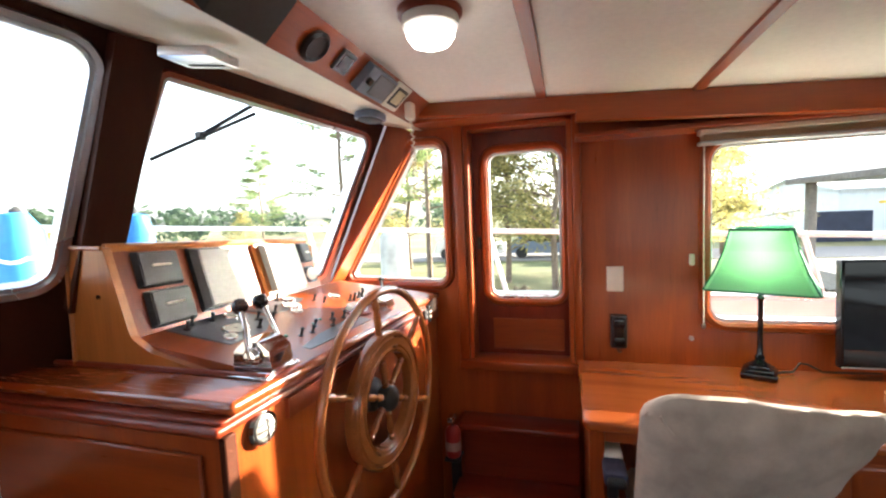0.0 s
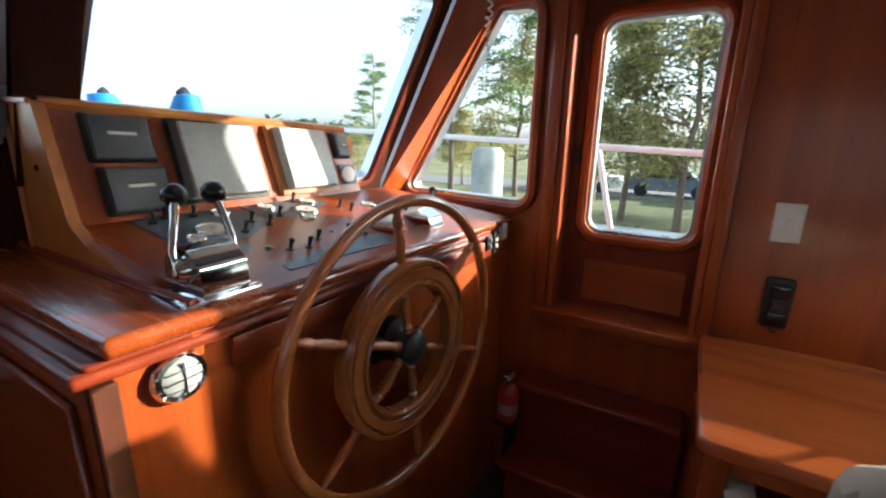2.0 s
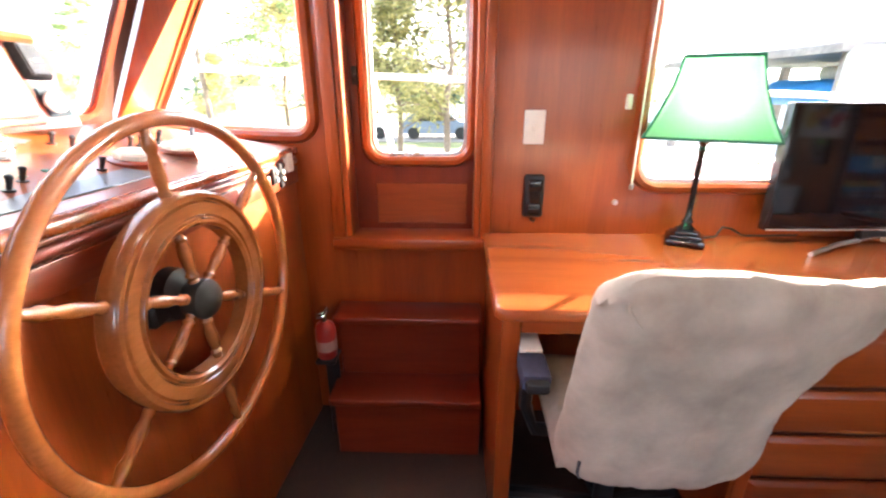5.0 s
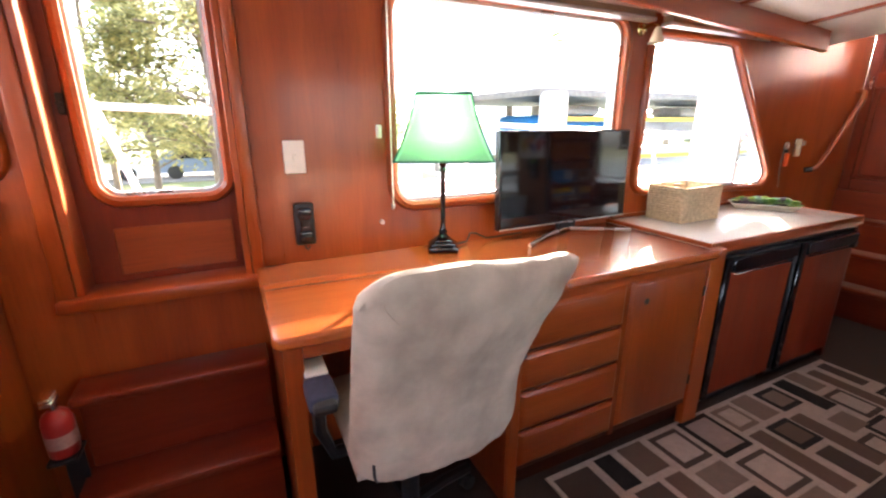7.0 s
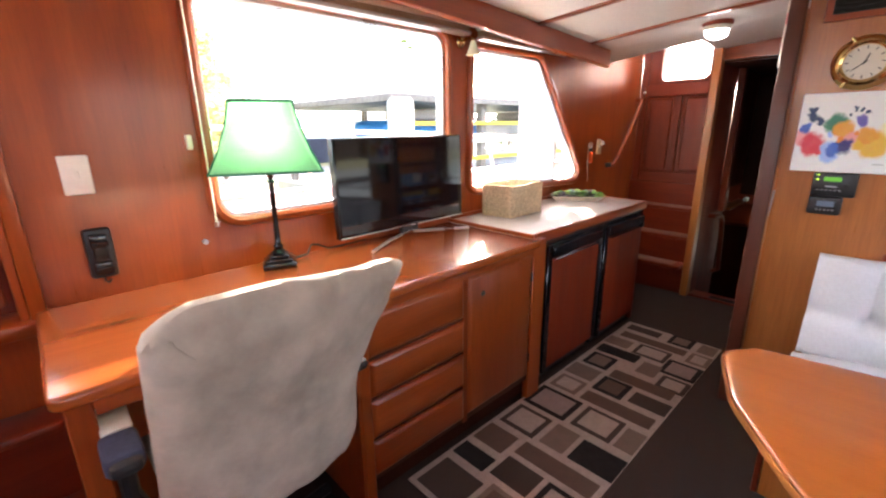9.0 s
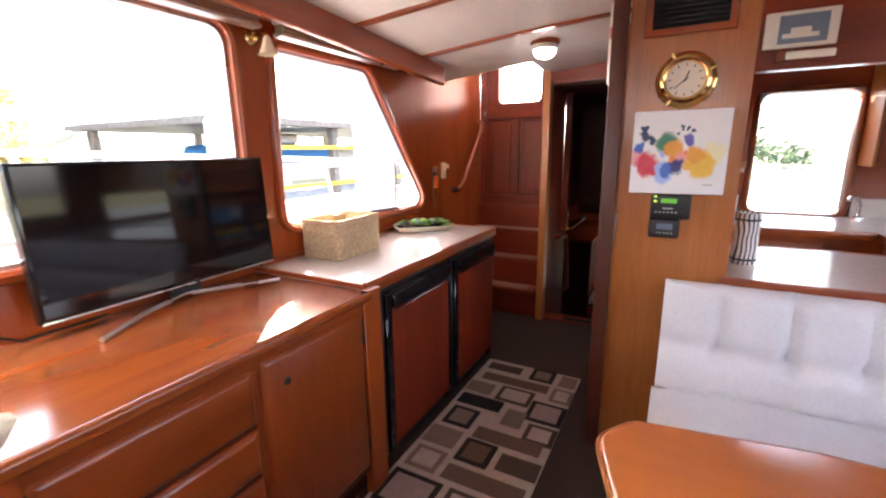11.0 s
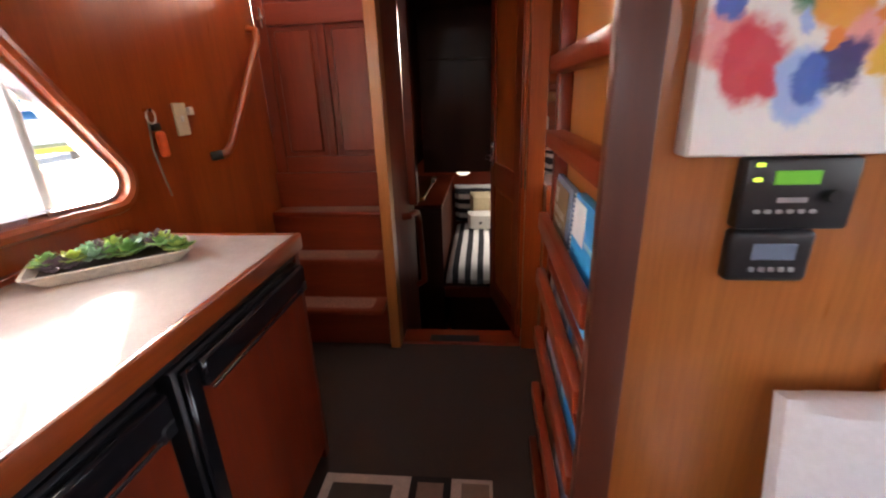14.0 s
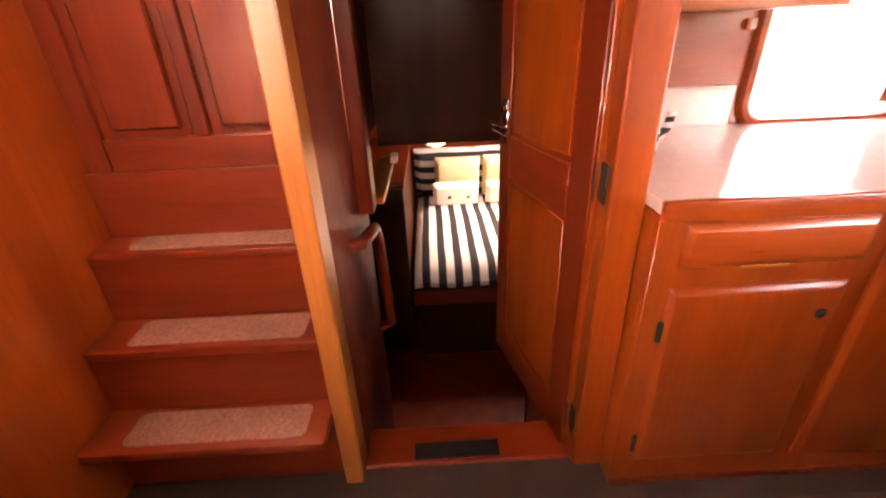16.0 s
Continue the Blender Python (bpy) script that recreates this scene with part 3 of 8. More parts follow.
part("instrument_panel", panel_block(0.0, 1.0, 0.0, 1.0, -0.03, 0.0, 0.0), teak_z, hc)
part("panel_back", slab([(-0.165, 1.374), (-0.04, 1.374), (0.10, 2.13), (-0.10, 2.13)], 1.105, 1.372), tan_z, hc, "", False)
part("panel_cap", tube([on_panel(-0.01, 1.03, -0.008), on_panel(1.0, 1.03, -0.008)], 0.014, 8), tan_y, hc, "pale rounded cap rail")
cheek = rounded([(-0.185, 1.105), (0.30, 1.105), (0.10, 1.155), (0.040, 1.190), (-0.028, 1.432), (-0.168, 1.438)], [0, 0, 0.05, 0.03, 0.01, 0.01])
part("cheek", plate(cheek, [], at_y(1.352), 0.022), tan_z, hc, "pale wooden end cheek")
part("cheek_edge", join(rod((-0.170, 1.350, 1.106), (-0.160, 1.350, 1.436), 0.006, 8), rod((-0.165, 1.350, 1.436), (-0.030, 1.350, 1.431), 0.006, 8)), tan_z, hc, "pale edge bead")
part("screw_cap", rod((-0.06, 1.353, 1.30), (-0.06, 1.349, 1.30), 0.006, 10), dark_z, hc, "dark screw hole")
part("rail_moulding", join(tube([(0.46, 1.352, 1.112), (-0.30, 1.352, 1.112)], 0.008, 8)), red_x, hc)
part("fascia_rail", join(slab([(0.478, 1.40), (0.553, 2.47), (0.535, 2.47), (0.46, 1.40)], 0.985, 1.04, 0.004)), red_y, hc, "raised rail under the dashboard")
part("tab", box(0.452, 0.475, 1.333, 1.352, 1.03, 1.10, 0.003), teak_z, hc)


def cover(name, s0, s1, r0, r1, mat, label, depth=0.03):
    c = thing(name, on_panel((s0 + s1) / 2, r0), label, "instrument cover")
    part("cover", panel_block(s0, s1, r0, r1, 0.0005, depth, 0.010), mat, c)
    return c


for s0, s1, r0, r1 in ((0.06, 0.235, 0.53, 0.97), (0.07, 0.25, 0.05, 0.50)):
    c = cover("instrument_cover", s0, s1, r0, r1, grey_cover, "dark grey plastic instrument cover clipped on the panel", 0.026)
    part("name_bar", panel_block((s0 + s1) / 2 - 0.035, (s0 + s1) / 2 + 0.045, (r0 + r1) / 2 + 0.02, (r0 + r1) / 2 + 0.05, 0.0262, 0.0275, 0.0005), white_plastic, c, "small pale lettering bar")
c = cover("radar_cover", 0.285, 0.555, 0.13, 0.95, silver_cover, "wide silver-grey screen cover on the helm panel", 0.045)
part("bezel", panel_block(0.275, 0.568, 0.09, 0.985, 0.0003, 0.010, 0.003), black_plastic, c, "black bezel")
c = cover("plotter_cover", 0.635, 0.865, 0.13, 0.97, silver_cover, "silver-grey chart plotter cover in a wooden surround", 0.042)
part("surround", panel_block(0.61, 0.885, 0.07, 0.99, 0.0003, 0.016, 0.004), tan_z, c, "pale wooden surround")
c = cover("small_instrument_cover", 0.90, 0.985, 0.56, 0.96, grey_cover, "small dark grey square instrument cover", 0.024)
part("name_bar", panel_block(0.93, 0.965, 0.74, 0.78, 0.0242, 0.0252, 0.0005), white_plastic, c, "small pale lettering bar")
gz = thing("panel_gauge", on_panel(0.945, 0.3), "round rudder gauge with pale dial in a black square bezel", "gauge")
pn = (on_panel(0.9, 0.3, 1) - on_panel(0.9, 0.3, 0))
part("bezel", panel_block(0.905, 0.985, 0.14, 0.48, 0.0003, 0.006, 0.002), black_plastic, gz)
part("dial", lathe([(0.0, 0.0), (0.026, 0.0), (0.026, 0.010), (0.022, 0.012), (0.0, 0.012)], on_panel(0.945, 0.31, 0.003), pn, 20), white_plastic, gz, "pale dial")

# dash instruments: plates, gauges, switches
dn = (dash[1] - dash[0]).cross(dash[3] - dash[0]).normalized()
dn = dn if dn.z > 0 else -dn


def on_dash(s, r, d=0.0):
    """s along the dash from its port end, r from its aft edge forward."""
    return (dash[0] * (1 - s) + dash[1] * s) * (1 - r) + (dash[3] * (1 - s) + dash[2] * s) * r + dn * d


def dash_block(s0, s1, r0, r1, d0, d1):
    bm = bmesh.new()
    lo = [bm.verts.new(on_dash(s, r, d0)) for s, r in ((s0, r0), (s1, r0), (s1, r1), (s0, r1))]
    hi = [bm.verts.new(on_dash(s, r, d1)) for s, r in ((s0, r0), (s1, r0), (s1, r1), (s0, r1))]
    bm.faces.new(lo[::-1])
    bm.faces.new(hi)
    for i in range(4):
        bm.faces.new((lo[i - 1], lo[i], hi[i], hi[i - 1]))
    bmesh.ops.recalc_face_normals(bm, faces=bm.faces)
    bmesh.ops.bevel(bm, geom=bm.edges[:], offset=0.0015, segments=1, affect="EDGES")
    return bm


def toggle(at, mat=black_plastic):
    return join(rod(at, at + dn * 0.006, 0.009, 10), rod(at + dn * 0.004, at + dn * 0.024 + Vector((0.004, 0, 0)), 0.0035, 8, 0.005),
                lathe([(0, -0.006), (0.005, -0.004), (0.0065, 0), (0.005, 0.004), (0, 0.006)], at + dn * 0.026 + Vector((0.004, 0, 0)), dn, 8))


def gauge(owner, s, r, rad):
    g = part("gauge", lathe([(rad, 0), (rad, 0.007), (rad * 0.92, 0.010), (rad * 0.86, 0.008), (rad * 0.86, 0.004), (0, 0.004)], on_dash(s, r, 0.003), dn, 22), chrome, owner, "chrome-rimmed gauge")
    part("dial", lathe([(0, 0), (rad * 0.86, 0), (rad * 0.86, 0.002), (0, 0.002)], on_dash(s, r, 0.0085), dn, 22), dial_mat, g, "cream dial face")
    p = on_dash(s, r, 0.0112)
    part("needle", box(p.x - rad * 0.6, p.x + rad * 0.1, p.y - 0.0012, p.y + 0.0012, p.z - 0.0004, p.z + 0.0008, 0), black_plastic, g, "black needle")


dial_mat = plain("cream_dial", (0.55, 0.52, 0.44), 0.3, 0, 0.06, 60, 0)
green_lamp = plain("green_switch_cap", (0.01, 0.16, 0.09), 0.3, 0, 0.1, 40, 0)
for (s0, s1, r0, r1, gs, tgs, lab) in (
    (0.10, 0.36, 0.50, 0.97, [(0.20, 0.66, 0.040), (0.295, 0.88, 0.024), (0.14, 0.58, 0.022)], [(0.13, 0.88), (0.17, 0.93), (0.23, 0.90), (0.25, 0.58), (0.33, 0.62), (0.31, 0.70)], "grey engine gauge plate set in the dashboard"),
    (0.38, 0.62, 0.52, 0.97, [(0.43, 0.88, 0.026), (0.50, 0.74, 0.034), (0.57, 0.88, 0.026), (0.45, 0.62, 0.024)], [(0.40, 0.72), (0.54, 0.93), (0.60, 0.70), (0.59, 0.60)], "grey gauge plate with toggle switches"),
    (0.17, 0.50, 0.08, 0.44, [], [(0.24, 0.26), (0.28, 0.24), (0.33, 0.30), (0.37, 0.22), (0.42, 0.30), (0.46, 0.26)], "grey switch plate with green-capped toggles"),
    (0.64, 0.82, 0.40, 0.80, [(0.70, 0.66, 0.026)], [(0.67, 0.48), (0.70, 0.48), (0.73, 0.48), (0.76, 0.48), (0.79, 0.52)], "grey switch plate with a row of toggles"),
):
    t = thing("dash_plate", on_dash((s0 + s1) / 2, r0), lab, "instrument plate", "dashboard plates")
    part("plate", dash_block(s0, s1, r0, r1, 0.0004, 0.005), steel_grey, t)
    for s, r, rad in gs:
        gauge(t, s, r, rad)
    for s, r in tgs:
        part("toggle", toggle(on_dash(s, r, 0.004)), black_plastic, t, "black toggle switch")
    if not gs:
        for s, r in ((0.215, 0.33), (0.35, 0.34), (0.40, 0.36)):
            part("lamp", lathe([(0, 0.007), (0.006, 0.006), (0.008, 0)], on_dash(s, r, 0.005), dn, 10), green_lamp, t, "green lens")
t = thing("compass_cover", on_dash(0.56, 0.28), "white pad in a round wooden holder on the dash", "gauge")
part("holder", lathe([(0.055, 0), (0.055, 0.010), (0.046, 0.014), (0, 0.014)], on_dash(0.56, 0.28, 0), dn, 24), red_y, t)
part("pad", lathe([(0.042, 0.0), (0.042, 0.012), (0.036, 0.018), (0, 0.018)], on_dash(0.56, 0.28, 0.012), dn, 8), white_plastic, t, "white eight-sided pad")

# engine levers
lv = thing("engine_control", (0.43, 1.43, 1.105), "chrome twin-lever engine control with black ball knobs", "lever")
part("base_plate", slab(rounded([(0.47, 1.33), (0.47, 1.475), (0.355, 1.50), (0.345, 1.34)], 0.012), 1.106, 1.114, 0.002), chrome, lv)
hs = rounded([(0.345, 1.112), (0.462, 1.112), (0.455, 1.165), (0.425, 1.19), (0.38, 1.19), (0.352, 1.165)], 0.012)
part("housing", plate(hs, [], at_y(1.37), 0.085), chrome, lv)
for y0, way in ((1.37, -1), (1.455, 1)):
    part("side_boss", lathe([(0.022, 0), (0.024, 0.008), (0.016, 0.016), (0, 0.016)], (0.41, y0, 1.155), (0, way, 0), 18), chrome, lv)
for y0, tip in ((1.358, (0.356, 1.398, 1.272)), (1.466, (0.366, 1.462, 1.272))):
    tip = Vector(tip)
    arm = part("lever_arm", tube([(0.41, y0, 1.15), (0.405, y0, 1.19), (0.385, y0 + (tip.y - y0) * 0.5, 1.235), tip], 0.007, 10), chrome, lv)
    part("knob", lathe([(0, -0.021), (0.012, -0.018), (0.02, -0.008), (0.0215, 0), (0.02, 0.008), (0.012, 0.018), (0, 0.021)], tip, (0, 0, 1), 16), black_gloss, arm, "black ball knob")
tl2 = thing("bow_thruster_control", on_dash(0.86, 0.45), "chrome single-lever control at the dash end", "lever")
c0 = Vector((0.435, 2.055, 1.125))
part("housing", plate(rounded([(c0.x - 0.05, c0.z - 0.005), (c0.x + 0.055, c0.z - 0.012), (c0.x + 0.045, c0.z + 0.03), (c0.x, c0.z + 0.052), (c0.x - 0.045, c0.z + 0.03)], 0.012), [], at_y(c0.y - 0.035), 0.07), chrome, tl2)
part("lever_arm", tube([c0 + Vector((0, 0.04, 0.03)), c0 + Vector((-0.01, 0.06, 0.055)), c0 + Vector((-0.04, 0.12, 0.085))], 0.006, 8), black_plastic, tl2, "black lever")
part("knob", lathe([(0, -0.014), (0.012, -0.007), (0.014, 0), (0.012, 0.007), (0, 0.014)], c0 + Vector((-0.045, 0.13, 0.088)), (0, 0, 1), 14), black_gloss, tl2, "black knob")

# courtesy lamp, switch panels on the aft face
cl = thing("bulkhead_lamp", (0.46, 1.312, 1.008), "round chrome-rimmed lamp with a ribbed glass lens", "lamp")
part("rim", lathe([(0.040, 0), (0.043, 0.008), (0.038, 0.016), (0.032, 0.014), (0.032, 0.006), (0, 0.006)], (0.461, 1.312, 1.008), (1, -0.06, 0), 26), chrome, cl)
part("lens", lathe([(0.032, 0), (0.03, 0.010), (0.02, 0.015), (0, 0.017)], (0.468, 1.312, 1.008), (1, -0.06, 0), 20), plain("ribbed_lens", (0.32, 0.32, 0.30), 0.3, 0, 0.1, 50, 0.3), cl, "ribbed clear lens")
for bar in ((0.482, 0.487, 1.281, 1.341, 1.007, 1.010), (0.482, 0.487, 1.310, 1.313, 0.980, 1.036), (0.481, 0.485, 1.283, 1.337, 0.991, 0.993), (0.481, 0.485, 1.283, 1.337, 1.022, 1.024)):
    part("guard_bar", box(*bar, 0.001), chrome, cl, "chrome guard wire")
for i, (y, z, w, h, mat, lab) in enumerate(((2.30, 1.035, 0.035, 0.05, black_plastic, "black rocker switch panel on the console"), (2.345, 1.03, 0.03, 0.075, black_plastic, "black key switch panel on the console"),
                                            (2.41, 1.06, 0.045, 0.06, white_plastic, "white label plate on the console"))):
    x = 0.452 + (y - 1.20) * 0.0643
    t = thing("switch_panel", (x, y, z), lab, "switch")
    part("plate", box(x, x + 0.026, y - w / 2, y + w / 2, z - h / 2, z + h / 2, 0.003), mat, t)
    if mat is black_plastic:
        part("rocker", join(box(x + 0.026, x + 0.032, y - 0.008, y + 0.008, z + 0.004, z + 0.018, 0.002), box(x + 0.026, x + 0.032, y - 0.008, y + 0.008, z - 0.018, z - 0.004, 0.002)), white_plastic if i else steel_grey, t)

# ---- the wheel ----
wheel = thing("steering_wheel", (0.572, 1.811, 0.878), "large varnished wooden ship's wheel with six turned spokes", "wheel")
WM = Matrix.Translation((0.562, 1.802, 0.872)) @ Matrix.Rotation(radians(-5), 4, "Z") @ YZ  # u to starboard, v up, w aft


def wheel_ring(r, section, seg=72):
    bm = bmesh.new()
    rings = [[bm.verts.new((math.cos(2 * math.pi * i / seg) * (r + d), math.sin(2 * math.pi * i / seg) * (r + d), w)) for i in range(seg)] for d, w in section]
    for a, b in zip(rings, rings[1:] + rings[:1]):
        for i in range(seg):
            j = (i + 1) % seg
            bm.faces.new((a[i], a[j], b[j], b[i]))
    bmesh.ops.recalc_face_normals(bm, faces=bm.faces)
    return turned(bm, WM)


circ = [(0.015 * math.cos(k * math.pi / 6), 0.015 * math.sin(k * math.pi / 6)) for k in range(12)]
part("rim", wheel_ring(0.364, circ), varnish, wheel)
part("felloe", wheel_ring(0.190, [(-0.036, -0.016), (-0.034, 0.016), (-0.028, 0.022), (-0.022, 0.022), (-0.019, 0.015), (-0.016, 0.015), (-0.012, 0.020), (0.012, 0.020), (0.016, 0.014), (0.019, 0.014), (0.022, 0.022), (0.030, 0.022), (0.036, 0.014), (0.037, 0.0), (0.034, -0.018)]), varnish, wheel, "broad moulded inner ring")
part("hub", turned(lathe([(0, -0.02), (0.038, -0.018), (0.042, 0.0), (0.042, 0.02), (0.034, 0.03), (0.02, 0.036), (0.008, 0.042), (0, 0.042)], (0, 0, 0), (0, 0, 1), 24), WM), bronze, wheel, "dark bronze hub")
spin = [(0.010, 0.0), (0.012, 0.006), (0.009, 0.012), (0.013, 0.020), (0.009, 0.028), (0.011, 0.045), (0.0135, 0.065), (0.0115, 0.085), (0.009, 0.097), (0.013, 0.104), (0.009, 0.112), (0.010, 0.12)]
for k in range(6):
    ang = radians(97 + 60 * k)
    w = Vector((math.cos(ang), math.sin(ang), 0))
    part("spoke", turned(join(lathe(spin, w * 0.036, w, 12)), WM), varnish, wheel)
    part("spoke_end", turned(lathe([(0.010, 0), (0.0125, 0.01), (0.009, 0.02), (0.012, 0.034), (0.013, 0.06), (0.009, 0.085), (0.0125, 0.095), (0.0125, 0.106), (0.009, 0.116), (0.009, 0.144)], w * 0.222, w, 12), WM), varnish, wheel)
sh = thing("wheel_shaft", (0.50, 1.811, 0.87), "black steering shaft and housing behind the wheel", "shaft")
part("housing", join(lathe([(0.06, 0), (0.055, 0.03), (0.03, 0.045), (0.02, 0.06), (0.02, 0.075)], (0.488, 1.811, 0.876), (1, 0, 0.02), 20), box(0.49, 0.52, 1.72, 1.80, 0.84, 0.90, 0.008)), black_plastic, sh)

# ---- desk run ----
dk = thing("desk", (2.0, 2.2, 0.0), "long varnished teak desk with drawers and a cupboard", "desk")
part("desktop", slab(rounded([(1.195, 1.90), (2.835, 1.915), (2.835, 2.498), (1.195, 2.498)], [0.03, 0.004, 0, 0]), 0.768, 0.80, 0.010, 3), desk_wood, dk)
part("apron", box(1.263, 2.80, 1.926, 1.944, 0.725, 0.768, 0.002), teak_x, dk)
part("end_panel", box(1.215, 1.262, 1.922, 2.48, 0.0, 0.768, 0.003), teak_z, dk)
part("knee_panel", box(1.868, 1.90, 1.922, 2.48, 0.0, 0.768, 0.003), teak_z, dk)
# Dark wood puts the shade of the drawer gaps into the carcass colour.
part("carcass", box(1.90, 2.895, 1.935, 2.48, 0.11, 0.768, 0.002), rack_z, dk, "carcass coloured dark for the shade between the drawer fronts")
part("face_stile", box(2.352, 2.376, 1.928, 1.936, 0.11, 0.768, 0.001), teak_z, dk)
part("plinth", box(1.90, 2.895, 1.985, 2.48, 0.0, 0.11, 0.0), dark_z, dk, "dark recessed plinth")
part("stile", box(2.80, 2.895, 1.925, 1.96, 0.0, 0.80, 0.003), teak_z, dk)
part("stile", box(1.875, 1.915, 1.918, 1.94, 0.0, 0.768, 0.003), teak_z, dk)


def raised(x0, x1, z0, z1, y, depth=0.018):
    """A drawer front or door with bevelled edges, facing -y."""
    bm = bmesh.new()
    lo = [bm.verts.new((x, y, z)) for x, z in rect(x0, x1, z0, z1)]
    mid = [bm.verts.new((x, y - depth * 0.45, z)) for x, z in rect(x0, x1, z0, z1)]
    hi = [bm.verts.new((x, y - depth, z)) for x, z in rect(x0 + 0.016, x1 - 0.016, z0 + 0.016, z1 - 0.016)]
    for a, b in ((lo, mid), (mid, hi)):
        for i in range(4):
            bm.faces.new((a[i - 1], a[i], b[i], b[i - 1]))
    bm.faces.new(hi)
    bm.faces.new(lo)
    bmesh.ops.recalc_face_normals(bm, faces=bm.faces)
    bmesh.ops.bevel(bm, geom=bm.edges[:], offset=0.002, segments=1, affect="EDGES")
    return bm


for z0, z1 in ((0.585, 0.738), (0.440, 0.572), (0.285, 0.427), (0.135, 0.272)):
    dr = part("drawer", raised(1.918, 2.352, z0, z1, 1.935), teak_x, dk)
    if z0 == 0.440:
        part("finger_pull", box(2.10, 2.20, 1.915, 1.919, 0.452, 0.457, 0.001), tan_z, dr, "worn pale pull edge")
cd = part("cupboard_door", raised(2.376, 2.785, 0.145, 0.745, 1.935), teak_z, dk)
part("latch_ring", lathe([(0.010, 0), (0.0125, 0.003), (0.008, 0.005), (0.007, 0.002), (0, 0.002)], (2.45, 1.917, 0.66), (0, -1, 0), 16), bronze, cd, "dark finger latch")
for z in (0.22, 0.62):
    part("hinge", rod((2.787, 1.922, z), (2.787, 1.922, z + 0.04), 0.005, 8), bronze, cd, "bronze hinge")

ct = thing("sideboard_counter", (3.46, 2.2, 0.76), "pale laminate counter with a varnished wood edge", "counter")
part("worktop", slab([(2.84, 1.978), (4.082, 1.978), (4.082, 2.498), (2.84, 2.498)], 0.775, 0.814, 0.002), laminate, ct)
part("edge_front", slab(rounded([(2.86, 1.958), (4.10, 1.958), (4.10, 1.977), (2.86, 1.977)], [0.002, 0.012, 0, 0]), 0.768, 0.816, 0.005), teak_x, ct, "varnished teak edge")
part("edge_end", box(4.083, 4.10, 1.9775, 2.498, 0.768, 0.816, 0.004), teak_y, ct, "varnished teak edge")
part("inlay_strip", box(2.832, 2.846, 1.955, 2.498, 0.80, 0.818, 0.002), teak_y, ct, "raised wooden strip")
part("rear_fiddle", box(2.85, 4.08, 2.478, 2.498, 0.814, 0.832, 0.003), teak_x, ct, "low teak fiddle along the wall")
part("end_panel", box(4.066, 4.096, 1.975, 2.498, 0.0, 0.768, 0.003), red_z, ct, "dark red wooden end panel")
part("frame_rail", box(2.90, 4.066, 1.975, 2.0, 0.745, 0.775, 0.002), black_plastic, ct, "black top rail")


def fridge(x0, x1):
    f = thing("refrigerator", ((x0 + x1) / 2, 2.2, 0.0), "under-counter refrigerator with mahogany door panel and black trim", "refrigerator", "refrigerators under the counter")
    part("cabinet", box(x0, x1, 2.02, 2.46, 0.02, 0.742, 0.004), black_plastic, f)
    d = part("door", box(x0, x1, 1.968, 2.016, 0.055, 0.742, 0.006), black_plastic, f, "black door surround")
    part("door_panel", box(x0 + 0.05, x1 - 0.012, 1.962, 1.97, 0.07, 0.665, 0.002), fridge_wood, d, "dark red wood panel")
    part("side_trim", box(x0 + 0.004, x0 + 0.044, 1.950, 1.969, 0.06, 0.738, 0.005), black_gloss, d, "black hinge side trim")
    part("handle", join(box(x0 + 0.05, x1 - 0.006, 1.945, 1.969, 0.672, 0.735, 0.006), rod((x0 + 0.06, 1.944, 0.668), (x1 - 0.05, 1.944, 0.668), 0.004, 8)), black_gloss, d, "glossy black grip rail")
    part("latch", box(x1 - 0.045, x1 - 0.008, 1.942, 1.966, 0.655, 0.69, 0.006), black_plastic, d, "black latch block")
    part("toe_grille", box(x0 + 0.01, x1 - 0.01, 2.0, 2.02, 0.0, 0.05, 0.002), black_plastic, f)
    return f


fridge(2.955, 3.495)
fridge(3.53, 4.06)

# ---- on the desk ----
lamp = thing("table_lamp", (1.87, 2.405, 0.80), "black candlestick table lamp with a green fabric shade, lit", "lamp")
LM = Matrix.Translation((1.87, 2.405, 0.80)) @ Matrix.Rotation(radians(-24), 4, "Z")
part("base", turned(join(box(-0.058, 0.058, -0.058, 0.058, 0, 0.022, 0.006, 2), box(-0.047, 0.047, -0.047, 0.047, 0.022, 0.034, 0.005, 2), box(-0.034, 0.034, -0.034, 0.034, 0.034, 0.046, 0.005, 2)), LM), black_gloss, lamp)
part("stem", turned(lathe([(0.022, 0.046), (0.026, 0.052), (0.014, 0.066), (0.018, 0.074), (0.011, 0.086), (0.0095, 0.12), (0.0095, 0.30), (0.014, 0.308), (0.0095, 0.318), (0.018, 0.338), (0.010, 0.35), (0.010, 0.40), (0.0, 0.40)], (0, 0, 0), (0, 0, 1), 18), LM), black_gloss, lamp, "turned black stem")
shade_m, sn, sl, sbs = nodes_of("green_shade_fabric")
sco = sn.new("ShaderNodeTexCoord").outputs["Object"]
wv = noise_node(sn, sl, sco, 500, 2, 0.5, 0, (1, 1, 0.2))
sl.new(ramp(sn, sl, wv.outputs["Fac"], [(0.3, (0.07, 0.27, 0.19)), (0.7, (0.11, 0.34, 0.25))]).outputs["Color"], sbs.inputs["Base Color"])
sbs.inputs["Roughness"].default_value = 0.8
tr = sn.new("ShaderNodeBsdfTranslucent")
tr.inputs["Color"].default_value = (0.34, 0.56, 0.40, 1)
mx = sn.new("ShaderNodeMixShader")
mx.inputs[0].default_value = 0.55
sl.new(sbs.outputs[0], mx.inputs[1])
sl.new(tr.outputs[0], mx.inputs[2])
